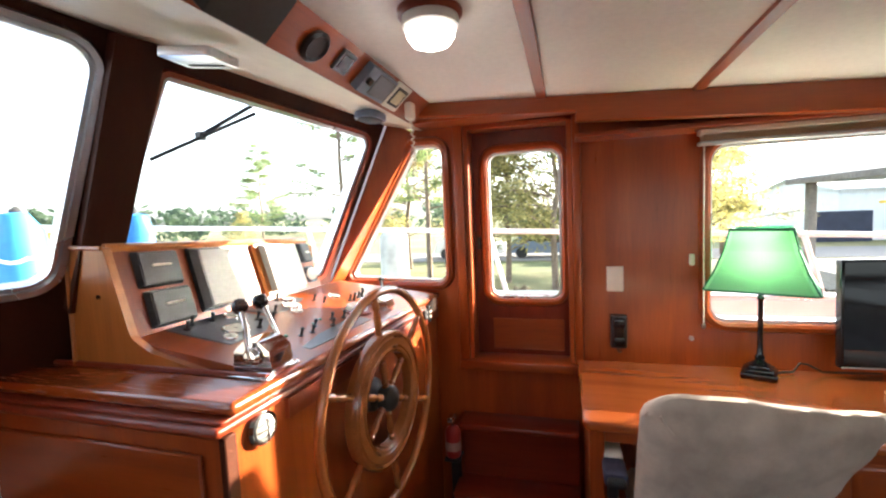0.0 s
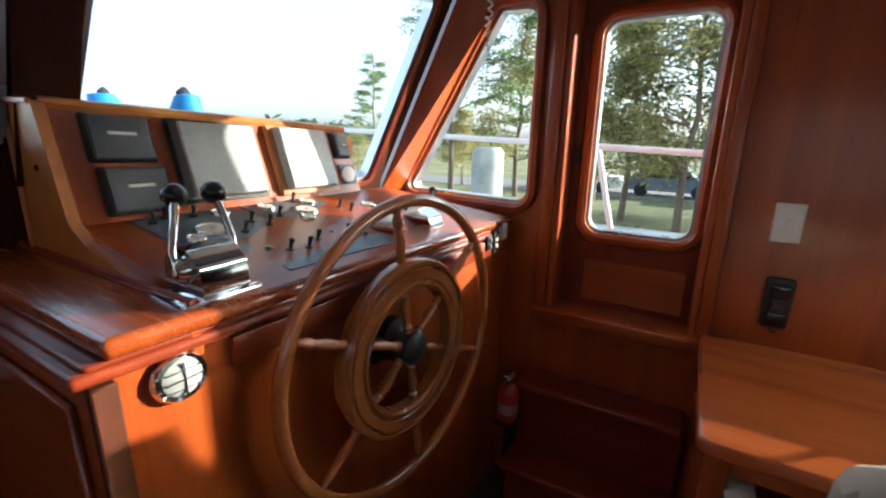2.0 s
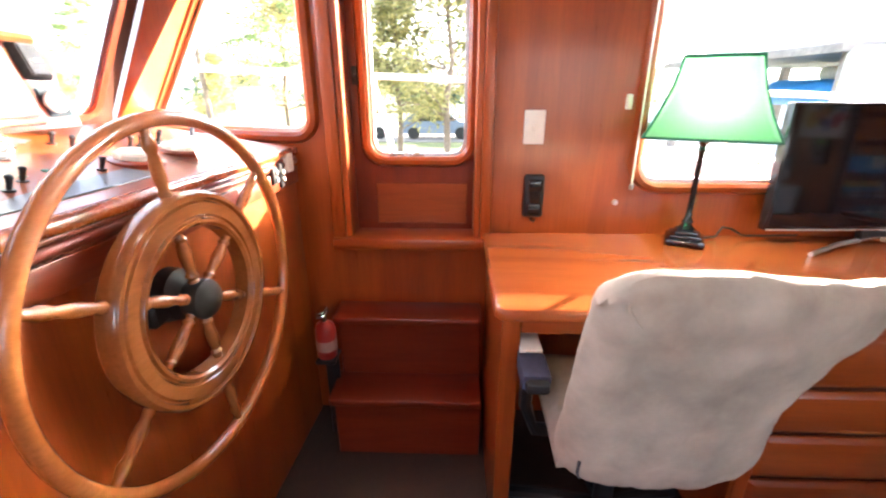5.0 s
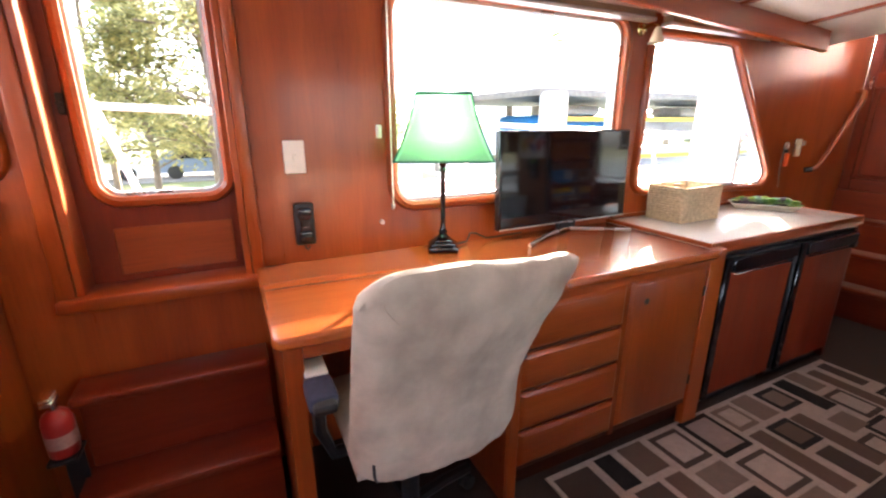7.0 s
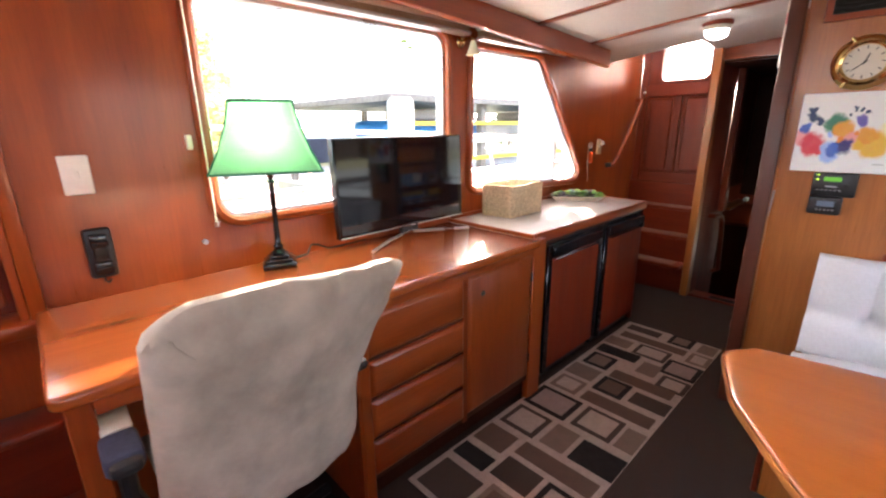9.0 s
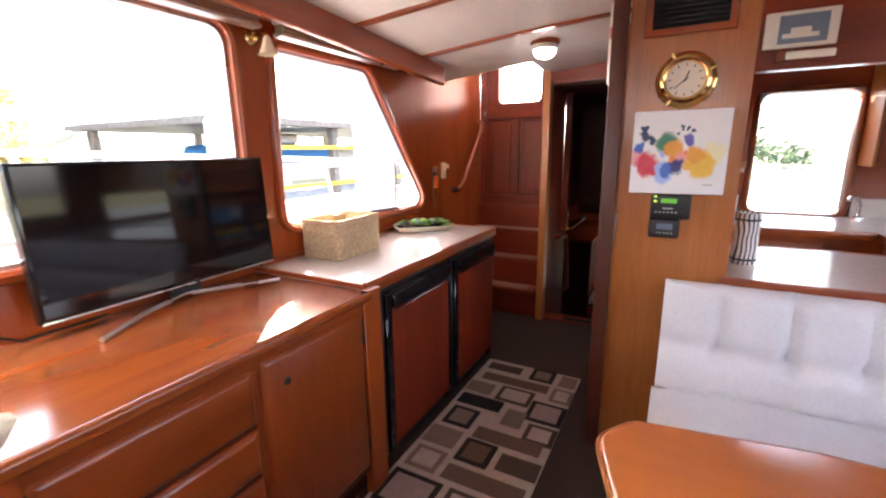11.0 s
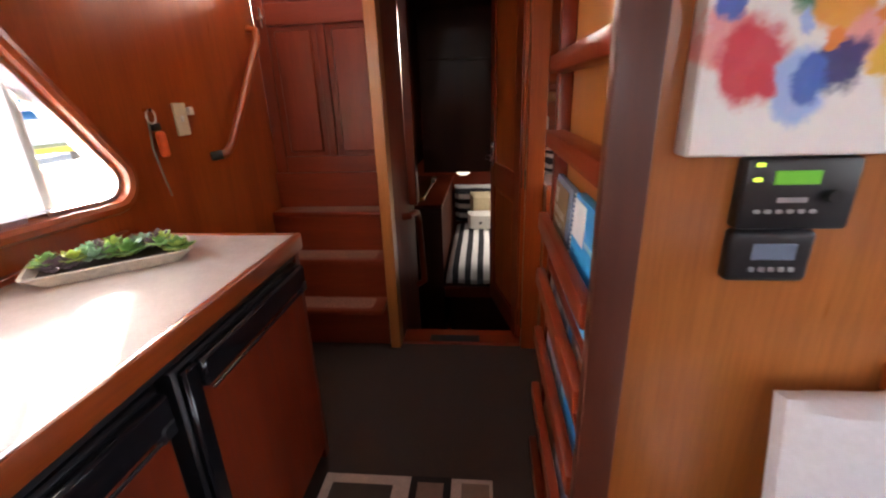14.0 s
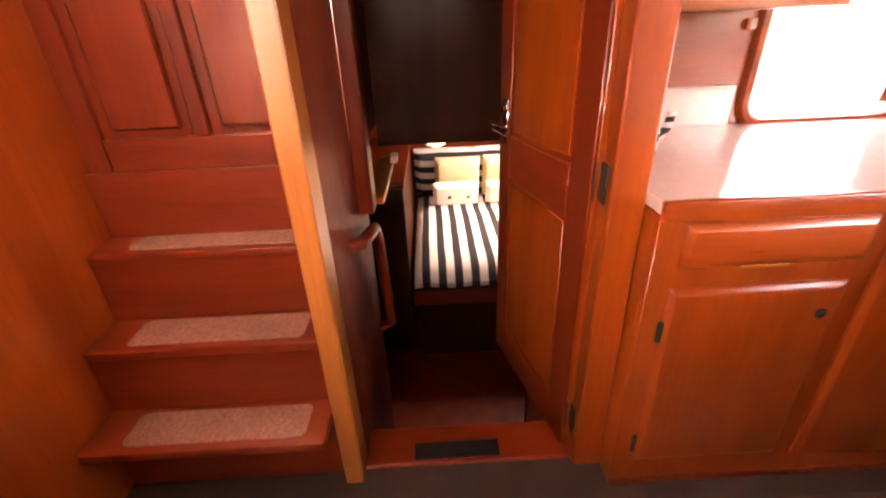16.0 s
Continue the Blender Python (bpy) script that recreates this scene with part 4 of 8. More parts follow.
sl.new(mx.outputs[0], sn["Material Output"].inputs["Surface"])
bm = bmesh.new()
prof = [(0.0, 0.172, 0.150), (0.3, 0.140, 0.120), (0.65, 0.112, 0.095), (1.0, 0.095, 0.080)]
rows = []
for f_, hw, hd in prof:
    z = 0.350 + 0.225 * f_
    c = 0.014
    ring = [(-hw + c, -hd), (hw - c, -hd), (hw, -hd + c), (hw, hd - c), (hw - c, hd), (-hw + c, hd), (-hw, hd - c), (-hw, -hd + c)]
    rows.append([bm.verts.new((x, y, z)) for x, y in ring])
for a, b in zip(rows, rows[1:]):
    for i in range(8):
        bm.faces.new((a[i - 1], a[i], b[i], b[i - 1]))
bmesh.ops.recalc_face_normals(bm, faces=bm.faces)
bmesh.ops.solidify(bm, geom=bm.faces[:], thickness=0.002)
part("shade", turned(bm, LM), shade_m, lamp, "green fabric shade", False)
trim_g = plain("dark_green_trim", (0.02, 0.16, 0.10), 0.7, 0, 0.1, 90, 0.1)


def ring_at(hw, hd, z, r):
    c = 0.014
    return turned(tube([(x, y, z) for x, y in [(-hw + c, -hd), (hw - c, -hd), (hw, -hd + c), (hw, hd - c), (hw - c, hd), (-hw + c, hd), (-hw, hd - c), (-hw, -hd + c)]], r, 6, True), LM)


part("shade_trim", ring_at(0.096, 0.081, 0.575, 0.006), trim_g, lamp, "dark green top binding")
part("shade_trim", ring_at(0.173, 0.151, 0.351, 0.004), trim_g, lamp, "green bottom binding")
for sx in (-1, 1):
    for sy in (-1, 1):
        part("shade_seam", turned(tube([(sx * hw, sy * hd, 0.350 + 0.225 * f_) for f_, hw, hd in prof], 0.003, 6), LM), trim_g, lamp, "green corner seam")
part("bulb", turned(lathe([(0.012, 0.40), (0.014, 0.42), (0.028, 0.455), (0.024, 0.49), (0, 0.505)], (0, 0, 0), (0, 0, 1), 14), LM), glowing("lamp_bulb", (1.0, 0.86, 0.55), 30), lamp, "glowing bulb")
solid("lamp_cord", tube([(1.93, 2.43, 0.806), (2.0, 2.45, 0.806), (2.03, 2.47, 0.835), (2.06, 2.475, 0.83), (2.10, 2.46, 0.808), (2.2, 2.47, 0.806), (2.3, 2.48, 0.806)], 0.004, 8), black_plastic, "thin black lamp cord lying across the desk", "cord")

mon = thing("monitor", (2.5, 2.42, 0.80), "flat black television monitor switched off on a silver stand", "monitor")
MM = Matrix.Translation((2.502, 2.435, 0.842)) @ Matrix.Rotation(radians(2.0), 4, "Z") @ Matrix.Rotation(radians(-2), 4, "X")
part("casing", turned(box(-0.372, 0.372, -0.014, 0.022, 0.0, 0.408, 0.004, 2), MM), black_gloss, mon)
scr = plain("dark_screen", (0.006, 0.006, 0.008), 0.06, 0, 0.05, 20, 0.0)
part("screen", turned(box(-0.362, 0.362, -0.0155, -0.013, 0.016, 0.399, 0.0), MM), scr, mon, "dark glossy screen")
part("back_shell", turned(box(-0.28, 0.28, 0.022, 0.05, 0.04, 0.30, 0.012, 2), MM), black_plastic, mon)
part("chin", turned(box(-0.37, 0.37, -0.0165, -0.0142, 0.001, 0.007, 0.001), MM), alu, mon, "thin silver lower edge")
part("neck", join(box(2.46, 2.56, 2.42, 2.45, 0.812, 0.86, 0.006)), black_plastic, mon)
part("stand_foot", tube([(2.20, 2.285, 0.807), (2.35, 2.37, 0.812), (2.50, 2.42, 0.818), (2.63, 2.37, 0.812), (2.78, 2.30, 0.807)], 0.0075, 8), alu, mon, "silver swept foot")

# woven basket
bk = thing("storage_basket", (3.2, 2.36, 0.814), "square woven seagrass storage basket, empty", "basket")
straw = plain("seagrass_rope", (0.62, 0.47, 0.29), 0.85, 0, 0.25, 70, 0.4, 0, 0.003)
BM_ = Matrix.Translation((3.20, 2.355, 0.816)) @ Matrix.Rotation(radians(2), 4, "Z")
bh, bd, nrow = 0.150, 0.098, 15


def coil(k, inner=0.0):
    z = 0.006 + k * 0.0112
    g = 0.10 * k / nrow * 0.12
    w, d = bh * (1 + g) - inner, bd * (1 + g) - inner
    pts = rounded(rect(-w, w, -d, d), 0.02, 3)
    out = []
    for i in range(len(pts)):
        a, b = pts[i], pts[(i + 1) % len(pts)]
        n = max(1, int(math.hypot(b[0] - a[0], b[1] - a[1]) / 0.028))
        for q in range(n):
            out.append((a[0] + (b[0] - a[0]) * q / n, a[1] + (b[1] - a[1]) * q / n, z + random.uniform(-0.0012, 0.0012)))
    return turned(tube(out, 0.0066, 6, True), BM_)


for k in range(nrow):
    part("coil", coil(k), straw, bk)
part("bottom", turned(box(-bh, bh, -bd, bd, 0.0, 0.008, 0.002), BM_), straw, bk)
part("lining", turned(plate(rect(-bh + 0.004, bh - 0.004, -bd + 0.004, bd - 0.004), [rect(-bh + 0.009, bh - 0.009, -bd + 0.009, bd - 0.009)], Matrix.Identity(4), 0.155), BM_), straw, bk)

# succulents in a tray
tray = thing("succulent_tray", (3.83, 2.31, 0.814), "shallow stone tray planted with green succulents", "planter")
stone = plain("weathered_pale_tray", (0.58, 0.52, 0.43), 0.8, 0, 0.2, 60, 0.3)
TM = Matrix.Translation((3.832, 2.312, 0.815)) @ Matrix.Rotation(radians(-51), 4, "Z")
bm = bmesh.new()
rws = []
for w, d, z in ((0.135, 0.055, 0.0), (0.165, 0.078, 0.030), (0.157, 0.070, 0.031), (0.14, 0.056, 0.016)):
    rws.append([bm.verts.new((x, y, z)) for x, y in rounded(rect(-w, w, -d, d), 0.02, 2)])
for a, b in zip(rws, rws[1:]):
    for i in range(len(a)):
        bm.faces.new((a[i - 1], a[i], b[i], b[i - 1]))
bm.faces.new(rws[0][::-1])
bm.faces.new(rws[-1])
bmesh.ops.recalc_face_normals(bm, faces=bm.faces)
part("tray", turned(bm, TM), stone, tray)
part("soil", turned(box(-0.138, 0.138, -0.053, 0.053, 0.016, 0.024, 0.002), TM), plain("dark_soil", (0.05, 0.035, 0.02), 0.95, 0, 0.4, 120, 0.6), tray)
greens = [plain("succulent_" + nm, c, 0.5, 0, 0.25, 90, 0.1) for nm, c in (("leaf", (0.20, 0.40, 0.10)), ("lime", (0.44, 0.56, 0.12)), ("blue", (0.30, 0.48, 0.32)), ("purple", (0.20, 0.14, 0.18)))]


def rosette(at, r, mat):
    bm = bmesh.new()
    root = bm.verts.new((0, 0, 0.002))
    for lay, (n, tilt, ln) in enumerate(((7, 0.25, 1.0), (6, 0.75, 0.8), (4, 1.2, 0.55))):
        for k in range(n):
            a = 2 * math.pi * (k + lay * 0.5) / n + random.uniform(-0.2, 0.2)
            ca, sa, L = math.cos(a), math.sin(a), r * ln * random.uniform(0.85, 1.1)
            up = math.sin(tilt) * L
            out = math.cos(tilt) * L
            wd = 0.30 * r
            mid = Vector((ca * out * 0.6, sa * out * 0.6, up * 0.5 + 0.004 * lay))
            tip = Vector((ca * out, sa * out, up + 0.004 * lay))
            s = Vector((-sa, ca, 0)) * wd
            v = [root] + [bm.verts.new(p) for p in (mid + s, tip, mid - s, mid + Vector((0, 0, -wd * 0.5)))]
            bm.faces.new((v[0], v[1], v[2], v[3]))
            bm.faces.new((v[0], v[4], v[1]))
            bm.faces.new((v[1], v[4], v[2]))
            bm.faces.new((v[2], v[4], v[3]))
            bm.faces.new((v[3], v[4], v[0]))
    return turned(bm, TM @ Matrix.Translation(at))


for k in range(30):
    x, y = -0.128 + 0.0092 * k + random.uniform(-0.008, 0.008), random.uniform(-0.042, 0.042)
    part("succulent", rosette((x, y, 0.026 + random.uniform(0, 0.022)), random.uniform(0.026, 0.046), random.choice(greens)), random.choice(greens), tray)

# ---- desk chair ----
ch = thing("office_chair", (1.62, 1.88, 0.0), "office chair with a worn beige suede cover, tucked at the desk", "chair")


def cushion(fn, nu, nv, thick):
    """A padded sheet: fn(u, v) -> front point, back normal thickness."""
    bm = bmesh.new()
    fr, bk_ = {}, {}
    for i in range(nu + 1):
        for j in range(nv + 1):
            u, v = i / nu, j / nv
            p, n = fn(u, v)
            e = math.sqrt(max(0.04, 1 - (1 - min(1.0, 7 * min(u, 1 - u, v, 1 - v) + 0.02)) ** 2))
            fr[i, j] = bm.verts.new(p + n * thick * 0.5 * e)
            bk_[i, j] = bm.verts.new(p - n * thick * 0.5 * e)
    for i in range(nu):
        for j in range(nv):
            bm.faces.new((fr[i, j], fr[i + 1, j], fr[i + 1, j + 1], fr[i, j + 1]))
            bm.faces.new((bk_[i, j], bk_[i, j + 1], bk_[i + 1, j + 1], bk_[i + 1, j]))
    for i in range(nu):
        for j in (0, nv):
            bm.faces.new((fr[i, j], fr[i + 1, j], bk_[i + 1, j], bk_[i, j]))
    for j in range(nv):
        for i in (0, nu):
            bm.faces.new((fr[i, j], fr[i, j + 1], bk_[i, j + 1], bk_[i, j]))
    bmesh.ops.recalc_face_normals(bm, faces=bm.faces)
    return bm


def chair_back(u, v):
    """u across, v from bottom to top: flares out to one upper corner."""
    z = 0.455 + 0.557 * v
    flare = max(0.0, (v - 0.42) / 0.58) ** 1.3
    x0 = 1.315 + 0.012 * v
    x1 = 1.745 + 0.135 * flare
    x = x0 + (x1 - x0) * u
    y = 1.735 - 0.135 * v + 0.05 * u * v + 0.03 * (2 * u - 1) ** 2 + 0.05 * max(0.0, 0.12 - v) * 4
    y += 0.009 * noise.noise(Vector((u * 6 + v * 3, v * 9 - u * 4, 3.1))) + 0.009 * noise.noise(Vector((u * 2.4, v * 3, 1.1))) + 0.004 * noise.noise(Vector((u * 16, v * 18, 7.1)))
    rz = 0.05 * (1 - min(1, 6 * min(v, 1) + 0.2)) * (2 * u - 1) ** 2
    top = -0.034 * v ** 9 * (max(0, u - 0.78) / 0.22) ** 2 - 0.045 * v ** 9 * (max(0, 0.15 - u) / 0.15) ** 2 + 0.012 * math.sin(u * 6.0) * v ** 3
    x -= 0.020 * (max(0, v - 0.9) / 0.1) ** 2 * max(0, u - 0.6)
    if v < 0.25:
        k = 1 - v / 0.25
        x = x + (0.5 - u) * 0.10 * k * k
    return Vector((x, y, z + rz + top)), Vector((0.04, -1, -0.22)).normalized()


part("backrest", cushion(chair_back, 44, 44, 0.085), suede, ch, "worn beige suede cover, sagging at the seams")
part("piping", tube([chair_back(0.085, v)[0] + chair_back(0.085, v)[1] * 0.040 for v in (0.02, 0.06, 0.10, 0.15, 0.20, 0.24)], 0.0035, 6), plain("dark_piping", (0.05, 0.045, 0.05), 0.7, 0, 0.1, 60, 0.1), ch, "dark edge piping")
part("seam", tube([chair_back(u, v)[0] + chair_back(u, v)[1] * 0.043 for u, v in ((0.06, 0.985), (0.075, 0.94), (0.10, 0.90), (0.125, 0.87))], 0.0025, 6), suede, ch, "puckered corner seam")


def chair_seat(u, v):
    return Vector((1.34 + 0.40 * u, 1.775 + 0.40 * v, 0.47 + 0.012 * math.sin(v * 3) + 0.006 * noise.noise(Vector((u * 5, v * 5, 0))))), Vector((0, 0, 1))


part("seat", cushion(chair_seat, 14, 14, 0.10), suede, ch)
for x in (1.285, 1.80):
    arm = part("armrest", join(box(x - 0.028, x + 0.028, 1.78, 2.03, 0.655, 0.685, 0.012, 2)), black_plastic, ch, "black padded armrest")
    part("arm_post", tube([(x, 1.92, 0.66), (x, 1.92, 0.52), (x + (0.03 if x < 1.5 else -0.03), 1.93, 0.43), (1.54, 1.95, 0.40)], 0.018, 8), black_plastic, ch)
    if x < 1.5:
        part("sleeve", box(x - 0.034, x + 0.034, 1.80, 1.90, 0.648, 0.694, 0.012, 2), plain("navy_cloth", (0.05, 0.055, 0.10), 0.8, 0, 0.2, 80, 0.2), arm, "dark navy cloth sleeve")
        part("pad", box(x - 0.026, x + 0.03, 1.90, 2.02, 0.684, 0.694, 0.006, 2), white_plastic, arm, "pale worn pad")
part("gas_lift", lathe([(0.028, 0.12), (0.028, 0.26), (0.02, 0.265), (0.02, 0.40), (0.10, 0.402), (0.10, 0.415)], (1.54, 1.955, 0), (0, 0, 1), 18), black_plastic, ch)
for k in range(5):
    a = radians(20 + 72 * k)
    e = Vector((1.54 + 0.27 * math.cos(a), 1.955 + 0.27 * math.sin(a), 0.085))
    leg = part("leg", join(tube([(1.54, 1.955, 0.135), (1.54 + 0.15 * math.cos(a), 1.955 + 0.15 * math.sin(a), 0.115), e], 0.020, 8)), black_plastic, ch)
    part("caster", join(lathe([(0.012, -0.02), (0.026, -0.018), (0.026, -0.004), (0.012, 0)], e - Vector((0, 0, 0.058)), (-math.sin(a), math.cos(a), 0), 14), lathe([(0.012, 0.004), (0.026, 0.006), (0.026, 0.02), (0.012, 0.022)], e - Vector((0, 0, 0.058)), (-math.sin(a), math.cos(a), 0), 14), rod(e - Vector((0, 0, 0.04)), e, 0.007)), rubber, leg, "twin black caster")

# ---- on the starboard wall ----
sw = thing("light_switch", (1.356, 2.50, 1.168), "cream wall plate with a single rocker switch", "switch")
part("plate", box(1.322, 1.391, 2.491, 2.501, 1.112, 1.222, 0.004, 2), white_plastic, sw)
part("rocker", box(1.350, 1.363, 2.486, 2.492, 1.155, 1.178, 0.003, 2), white_plastic, sw)
ph = thing("wall_phone", (1.37, 2.49, 0.93), "black handset on a wall cradle above the desk", "phone")
part("cradle", box(1.335, 1.403, 2.472, 2.501, 0.862, 1.012, 0.010, 2), black_plastic, ph)
part("handset", join(box(1.345, 1.393, 2.455, 2.475, 0.875, 0.918, 0.010, 2), box(1.345, 1.393, 2.455, 2.475, 0.955, 1.0, 0.010, 2), box(1.350, 1.388, 2.46, 2.472, 0.90, 0.98, 0.005)), black_gloss, ph, "glossy black handset")
part("cable", tube([(1.365, 2.485, 0.865), (1.366, 2.482, 0.85), (1.374, 2.488, 0.842), (1.382, 2.494, 0.85)], 0.003, 6), black_plastic, ph)
cleat = thing("blind_cleat", (1.655, 2.49, 1.246), "small white cord cleat beside the window", "cleat")
part("body", box(1.645, 1.663, 2.478, 2.501, 1.225, 1.272, 0.005, 2), white_plastic, cleat)
cc = thing("pull_chain", (1.685, 2.46, 0.96), "beaded pull chain hanging from the window blind", "chain")
part("cord", tube([(1.69, 2.465, 1.76), (1.69, 2.465, 1.40), (1.693, 2.466, 0.98)], 0.003, 6), white_plastic, cc)
part("toggle", lathe([(0, 0), (0.008, 0.004), (0.008, 0.018), (0, 0.022)], (1.693, 2.466, 0.965), (0, 0, 1), 10), alu, cc, "small metal toggle")
hk = thing("wall_hook", (1.66, 2.49, 0.92), "small steel hook screwed to the panelling", "hook")
part("hook", rod((1.655, 2.50, 0.915), (1.655, 2.486, 0.915), 0.009, 10), alu, hk)


def blind(x0, x1, z, label, n=6):
    b = thing("window_blind", ((x0 + x1) / 2, 2.42, z), label, "blind", "raised window blinds")
    part("head_rail", box(x0, x1, 2.395, 2.455, z, z + 0.022, 0.004), white_plastic, b)
    for k in range(n):
        part("pleat", box(x0 + 0.01, x1 - 0.01, 2.398 + 0.004 * (k % 2), 2.450, z - 0.0075 * (k + 1), z - 0.0075 * k - 0.0015, 0.001), tan_b, b, "folded tan pleat")
    part("bottom_rail", box(x0, x1, 2.397, 2.453, z - 0.0075 * n - 0.016, z - 0.0075 * n - 0.001, 0.004), alu, b)
    return b


tan_b = plain("tan_blind_fabric", (0.42, 0.33, 0.22), 0.8, 0, 0.12, 120, 0.2)
blind(1.66, 2.90, 1.742, "tan pleated blind drawn up above the window", 3)
blind(2.99, 4.02, 1.742, "tan pleated blind drawn up under the soffit", 4)
part_sc = thing("wall_sconce", (2.92, 2.46, 1.68), "small brass sconce with a bell glass between the windows", "sconce")
part("back_plate", lathe([(0.03, 0), (0.03, 0.006), (0.02, 0.012), (0, 0.012)], (2.925, 2.498, 1.69), (0, -1, 0), 18), brass, part_sc)
part("arm", tube([(2.925, 2.49, 1.69), (2.925, 2.44, 1.70), (2.925, 2.41, 1.69), (2.925, 2.41, 1.675)], 0.006, 8), brass, part_sc)
part("bell_shade", lathe([(0.008, 0.03), (0.014, 0.022), (0.020, 0.0), (0.032, -0.030), (0.038, -0.036), (0.030, -0.030), (0.012, 0.018)], (2.925, 2.41, 1.655), (0, 0, 1), 18), plain("frosted_glass", (0.75, 0.68, 0.52), 0.25, 0, 0.05, 30, 0), part_sc, "frosted glass bell")
part("finials", join(rod((2.90, 2.45, 1.71), (2.86, 2.44, 1.72), 0.005, 8), lathe([(0, 0), (0.012, 0.006), (0.012, 0.014), (0, 0.02)], (2.86, 2.44, 1.72), (-1, 0, 0), 12)), brass, part_sc)

sp = thing("light_switch", (4.45, 2.50, 1.13), "ivory double switch plate by the aft steps", "switch")
part("plate", box(4.413, 4.478, 2.492, 2.501, 1.073, 1.183, 0.003, 2), plain("ivory_plate", (0.72, 0.60, 0.38), 0.4, 0, 0.05, 30, 0.01), sp)
part("rocker", box(4.438, 4.452, 2.487, 2.493, 1.12, 1.14, 0.002), white_plastic, sp)
part("junction_box", box(4.487, 4.51, 2.484, 2.501, 1.14, 1.168, 0.003), white_plastic, sp, "small white box")
ky = thing("key_float", (4.285, 2.48, 1.09), "orange float key ring hanging from a hook with a cord", "keys")
part("hook", rod((4.280, 2.50, 1.165), (4.280, 2.475, 1.165), 0.005, 8), brass, ky)
part("ring", tube([(4.280 + 0.02 * math.cos(k * 0.628), 2.478, 1.145 + 0.022 * math.sin(k * 0.628)) for k in range(10)], 0.003, 6, True), alu, ky)
part("black_tag", box(4.275, 4.310, 2.474, 2.488, 1.10, 1.125, 0.005, 2), black_plastic, ky)
part("float", box(4.288, 4.322, 2.468, 2.492, 1.015, 1.098, 0.011, 3), plain("orange_foam", (0.80, 0.12, 0.02), 0.6, 0, 0.08, 60, 0.1), ky, "orange foam float")
part("cord", tube([(4.270, 2.482, 1.15), (4.265, 2.486, 1.05), (4.285, 2.488, 0.95), (4.300, 2.488, 0.885)], 0.0035, 6), plain("grey_cord", (0.25, 0.23, 0.2), 0.8), ky)
hr = thing("handrail", (4.78, 2.45, 1.2), "varnished teak grab rail sloping up beside the aft steps", "handrail")
part("rail", tube([(4.555, 2.475, 0.985), (4.585, 2.44, 0.990), (4.63, 2.435, 1.02), (4.80, 2.435, 1.22), (4.98, 2.435, 1.435), (5.01, 2.45, 1.475), (5.02, 2.49, 1.485)], 0.017, 12), teak_z, hr)
# Darker wooden end of the rail, drawn with the bronze material.
part("rail_end", rod((4.545, 2.478, 0.984), (4.572, 2.45, 0.988), 0.0175, 12), bronze, hr, "darker end of the wooden rail")

# ---- aft steps and companionway door ----
cs = thing("companionway_stairs", (4.9, 2.2, 0.0), "steep red mahogany steps with worn non-slip pads", "stairs")
pad_m = plain("worn_nonslip_pad", (0.34, 0.17, 0.12), 0.7, 0, 0.3, 90, 0.3)
part("toe_board", box(4.797, 4.82, 1.90, 2.498, -0.03, 0.215, 0.002), red_y, cs)
for k, (x, z, xb) in enumerate(((4.698, 0.240, 4.87), (4.833, 0.441, 5.0), (4.965, 0.645, 5.10))):
    td = part("tread", slab(rounded(rect(x, xb + 0.13, 1.90, 2.498), [0.01, 0, 0, 0.01]), z - 0.026, z, 0.006), red_y, cs)
    part("nonslip_pad", slab(rounded(rect(x + 0.022, x + 0.128, 1.952, 2.405), 0.02), z, z + 0.003, 0.001), pad_m, td, "worn pale non-slip pad")
    part("riser", box(xb - 0.03, xb - 0.012, 1.90, 2.498, z, z + 0.18, 0.002), red_y, cs)
cdoor = thing("door_2", (5.11, 2.2, 0.80), "closed red mahogany companionway door with a small window", "door", "", "structure")
hw_ = rounded(rect(2.0, 2.345, 1.625, 1.93), 0.04)
part("door_leaf", plate(rect(1.888, 2.498, 0.80, 2.05), [hw_], at_x(5.115), 0.035), red_z, cdoor, "", False)
part("stile", box(5.098, 5.116, 2.44, 2.498, 0.80, 2.02, 0.003), red_z, cdoor)
part("stile", box(5.098, 5.116, 1.888, 1.935, 0.80, 2.02, 0.003), red_z, cdoor)
part("bottom_rail", box(5.098, 5.116, 1.935, 2.44, 0.80, 0.905, 0.003), red_y, cdoor)
part("lock_rail", box(5.098, 5.116, 1.935, 2.44, 1.505, 1.60, 0.003), red_y, cdoor)
part("muntin", box(5.098, 5.116, 2.165, 2.205, 0.905, 1.505, 0.003), red_z, cdoor)
for y0, y1 in ((1.945, 2.155), (2.215, 2.43)):
    part("raised_panel", join(box(5.102, 5.116, y0 + 0.02, y1 - 0.02, 0.925, 1.485, 0.008)), red_z, cdoor)
part("window_frame", moulding(hw_, [(0.0, 0.0), (0.0, -0.012), (0.02, -0.012), (0.024, 0.0)], at_x(5.115)), red_y, cdoor)
g = part("pane", plate(grown(hw_, 0.002), [], at_x(5.135), 0.004), glass, cdoor, "", False)
g.visible_shadow = False
part("bolt", join(rod((5.10, 2.46, 1.50), (5.10, 2.46, 1.58), 0.007, 8), box(5.088, 5.10, 2.445, 2.475, 1.53, 1.55, 0.003)), chrome, cdoor, "chrome door bolt")
solid("wall_companionway_base", box(5.115, 5.15, 1.888, 2.498, -1.05, 0.80, 0), red_y, "mahogany boarding below the companionway door", "wall", "structure", False)

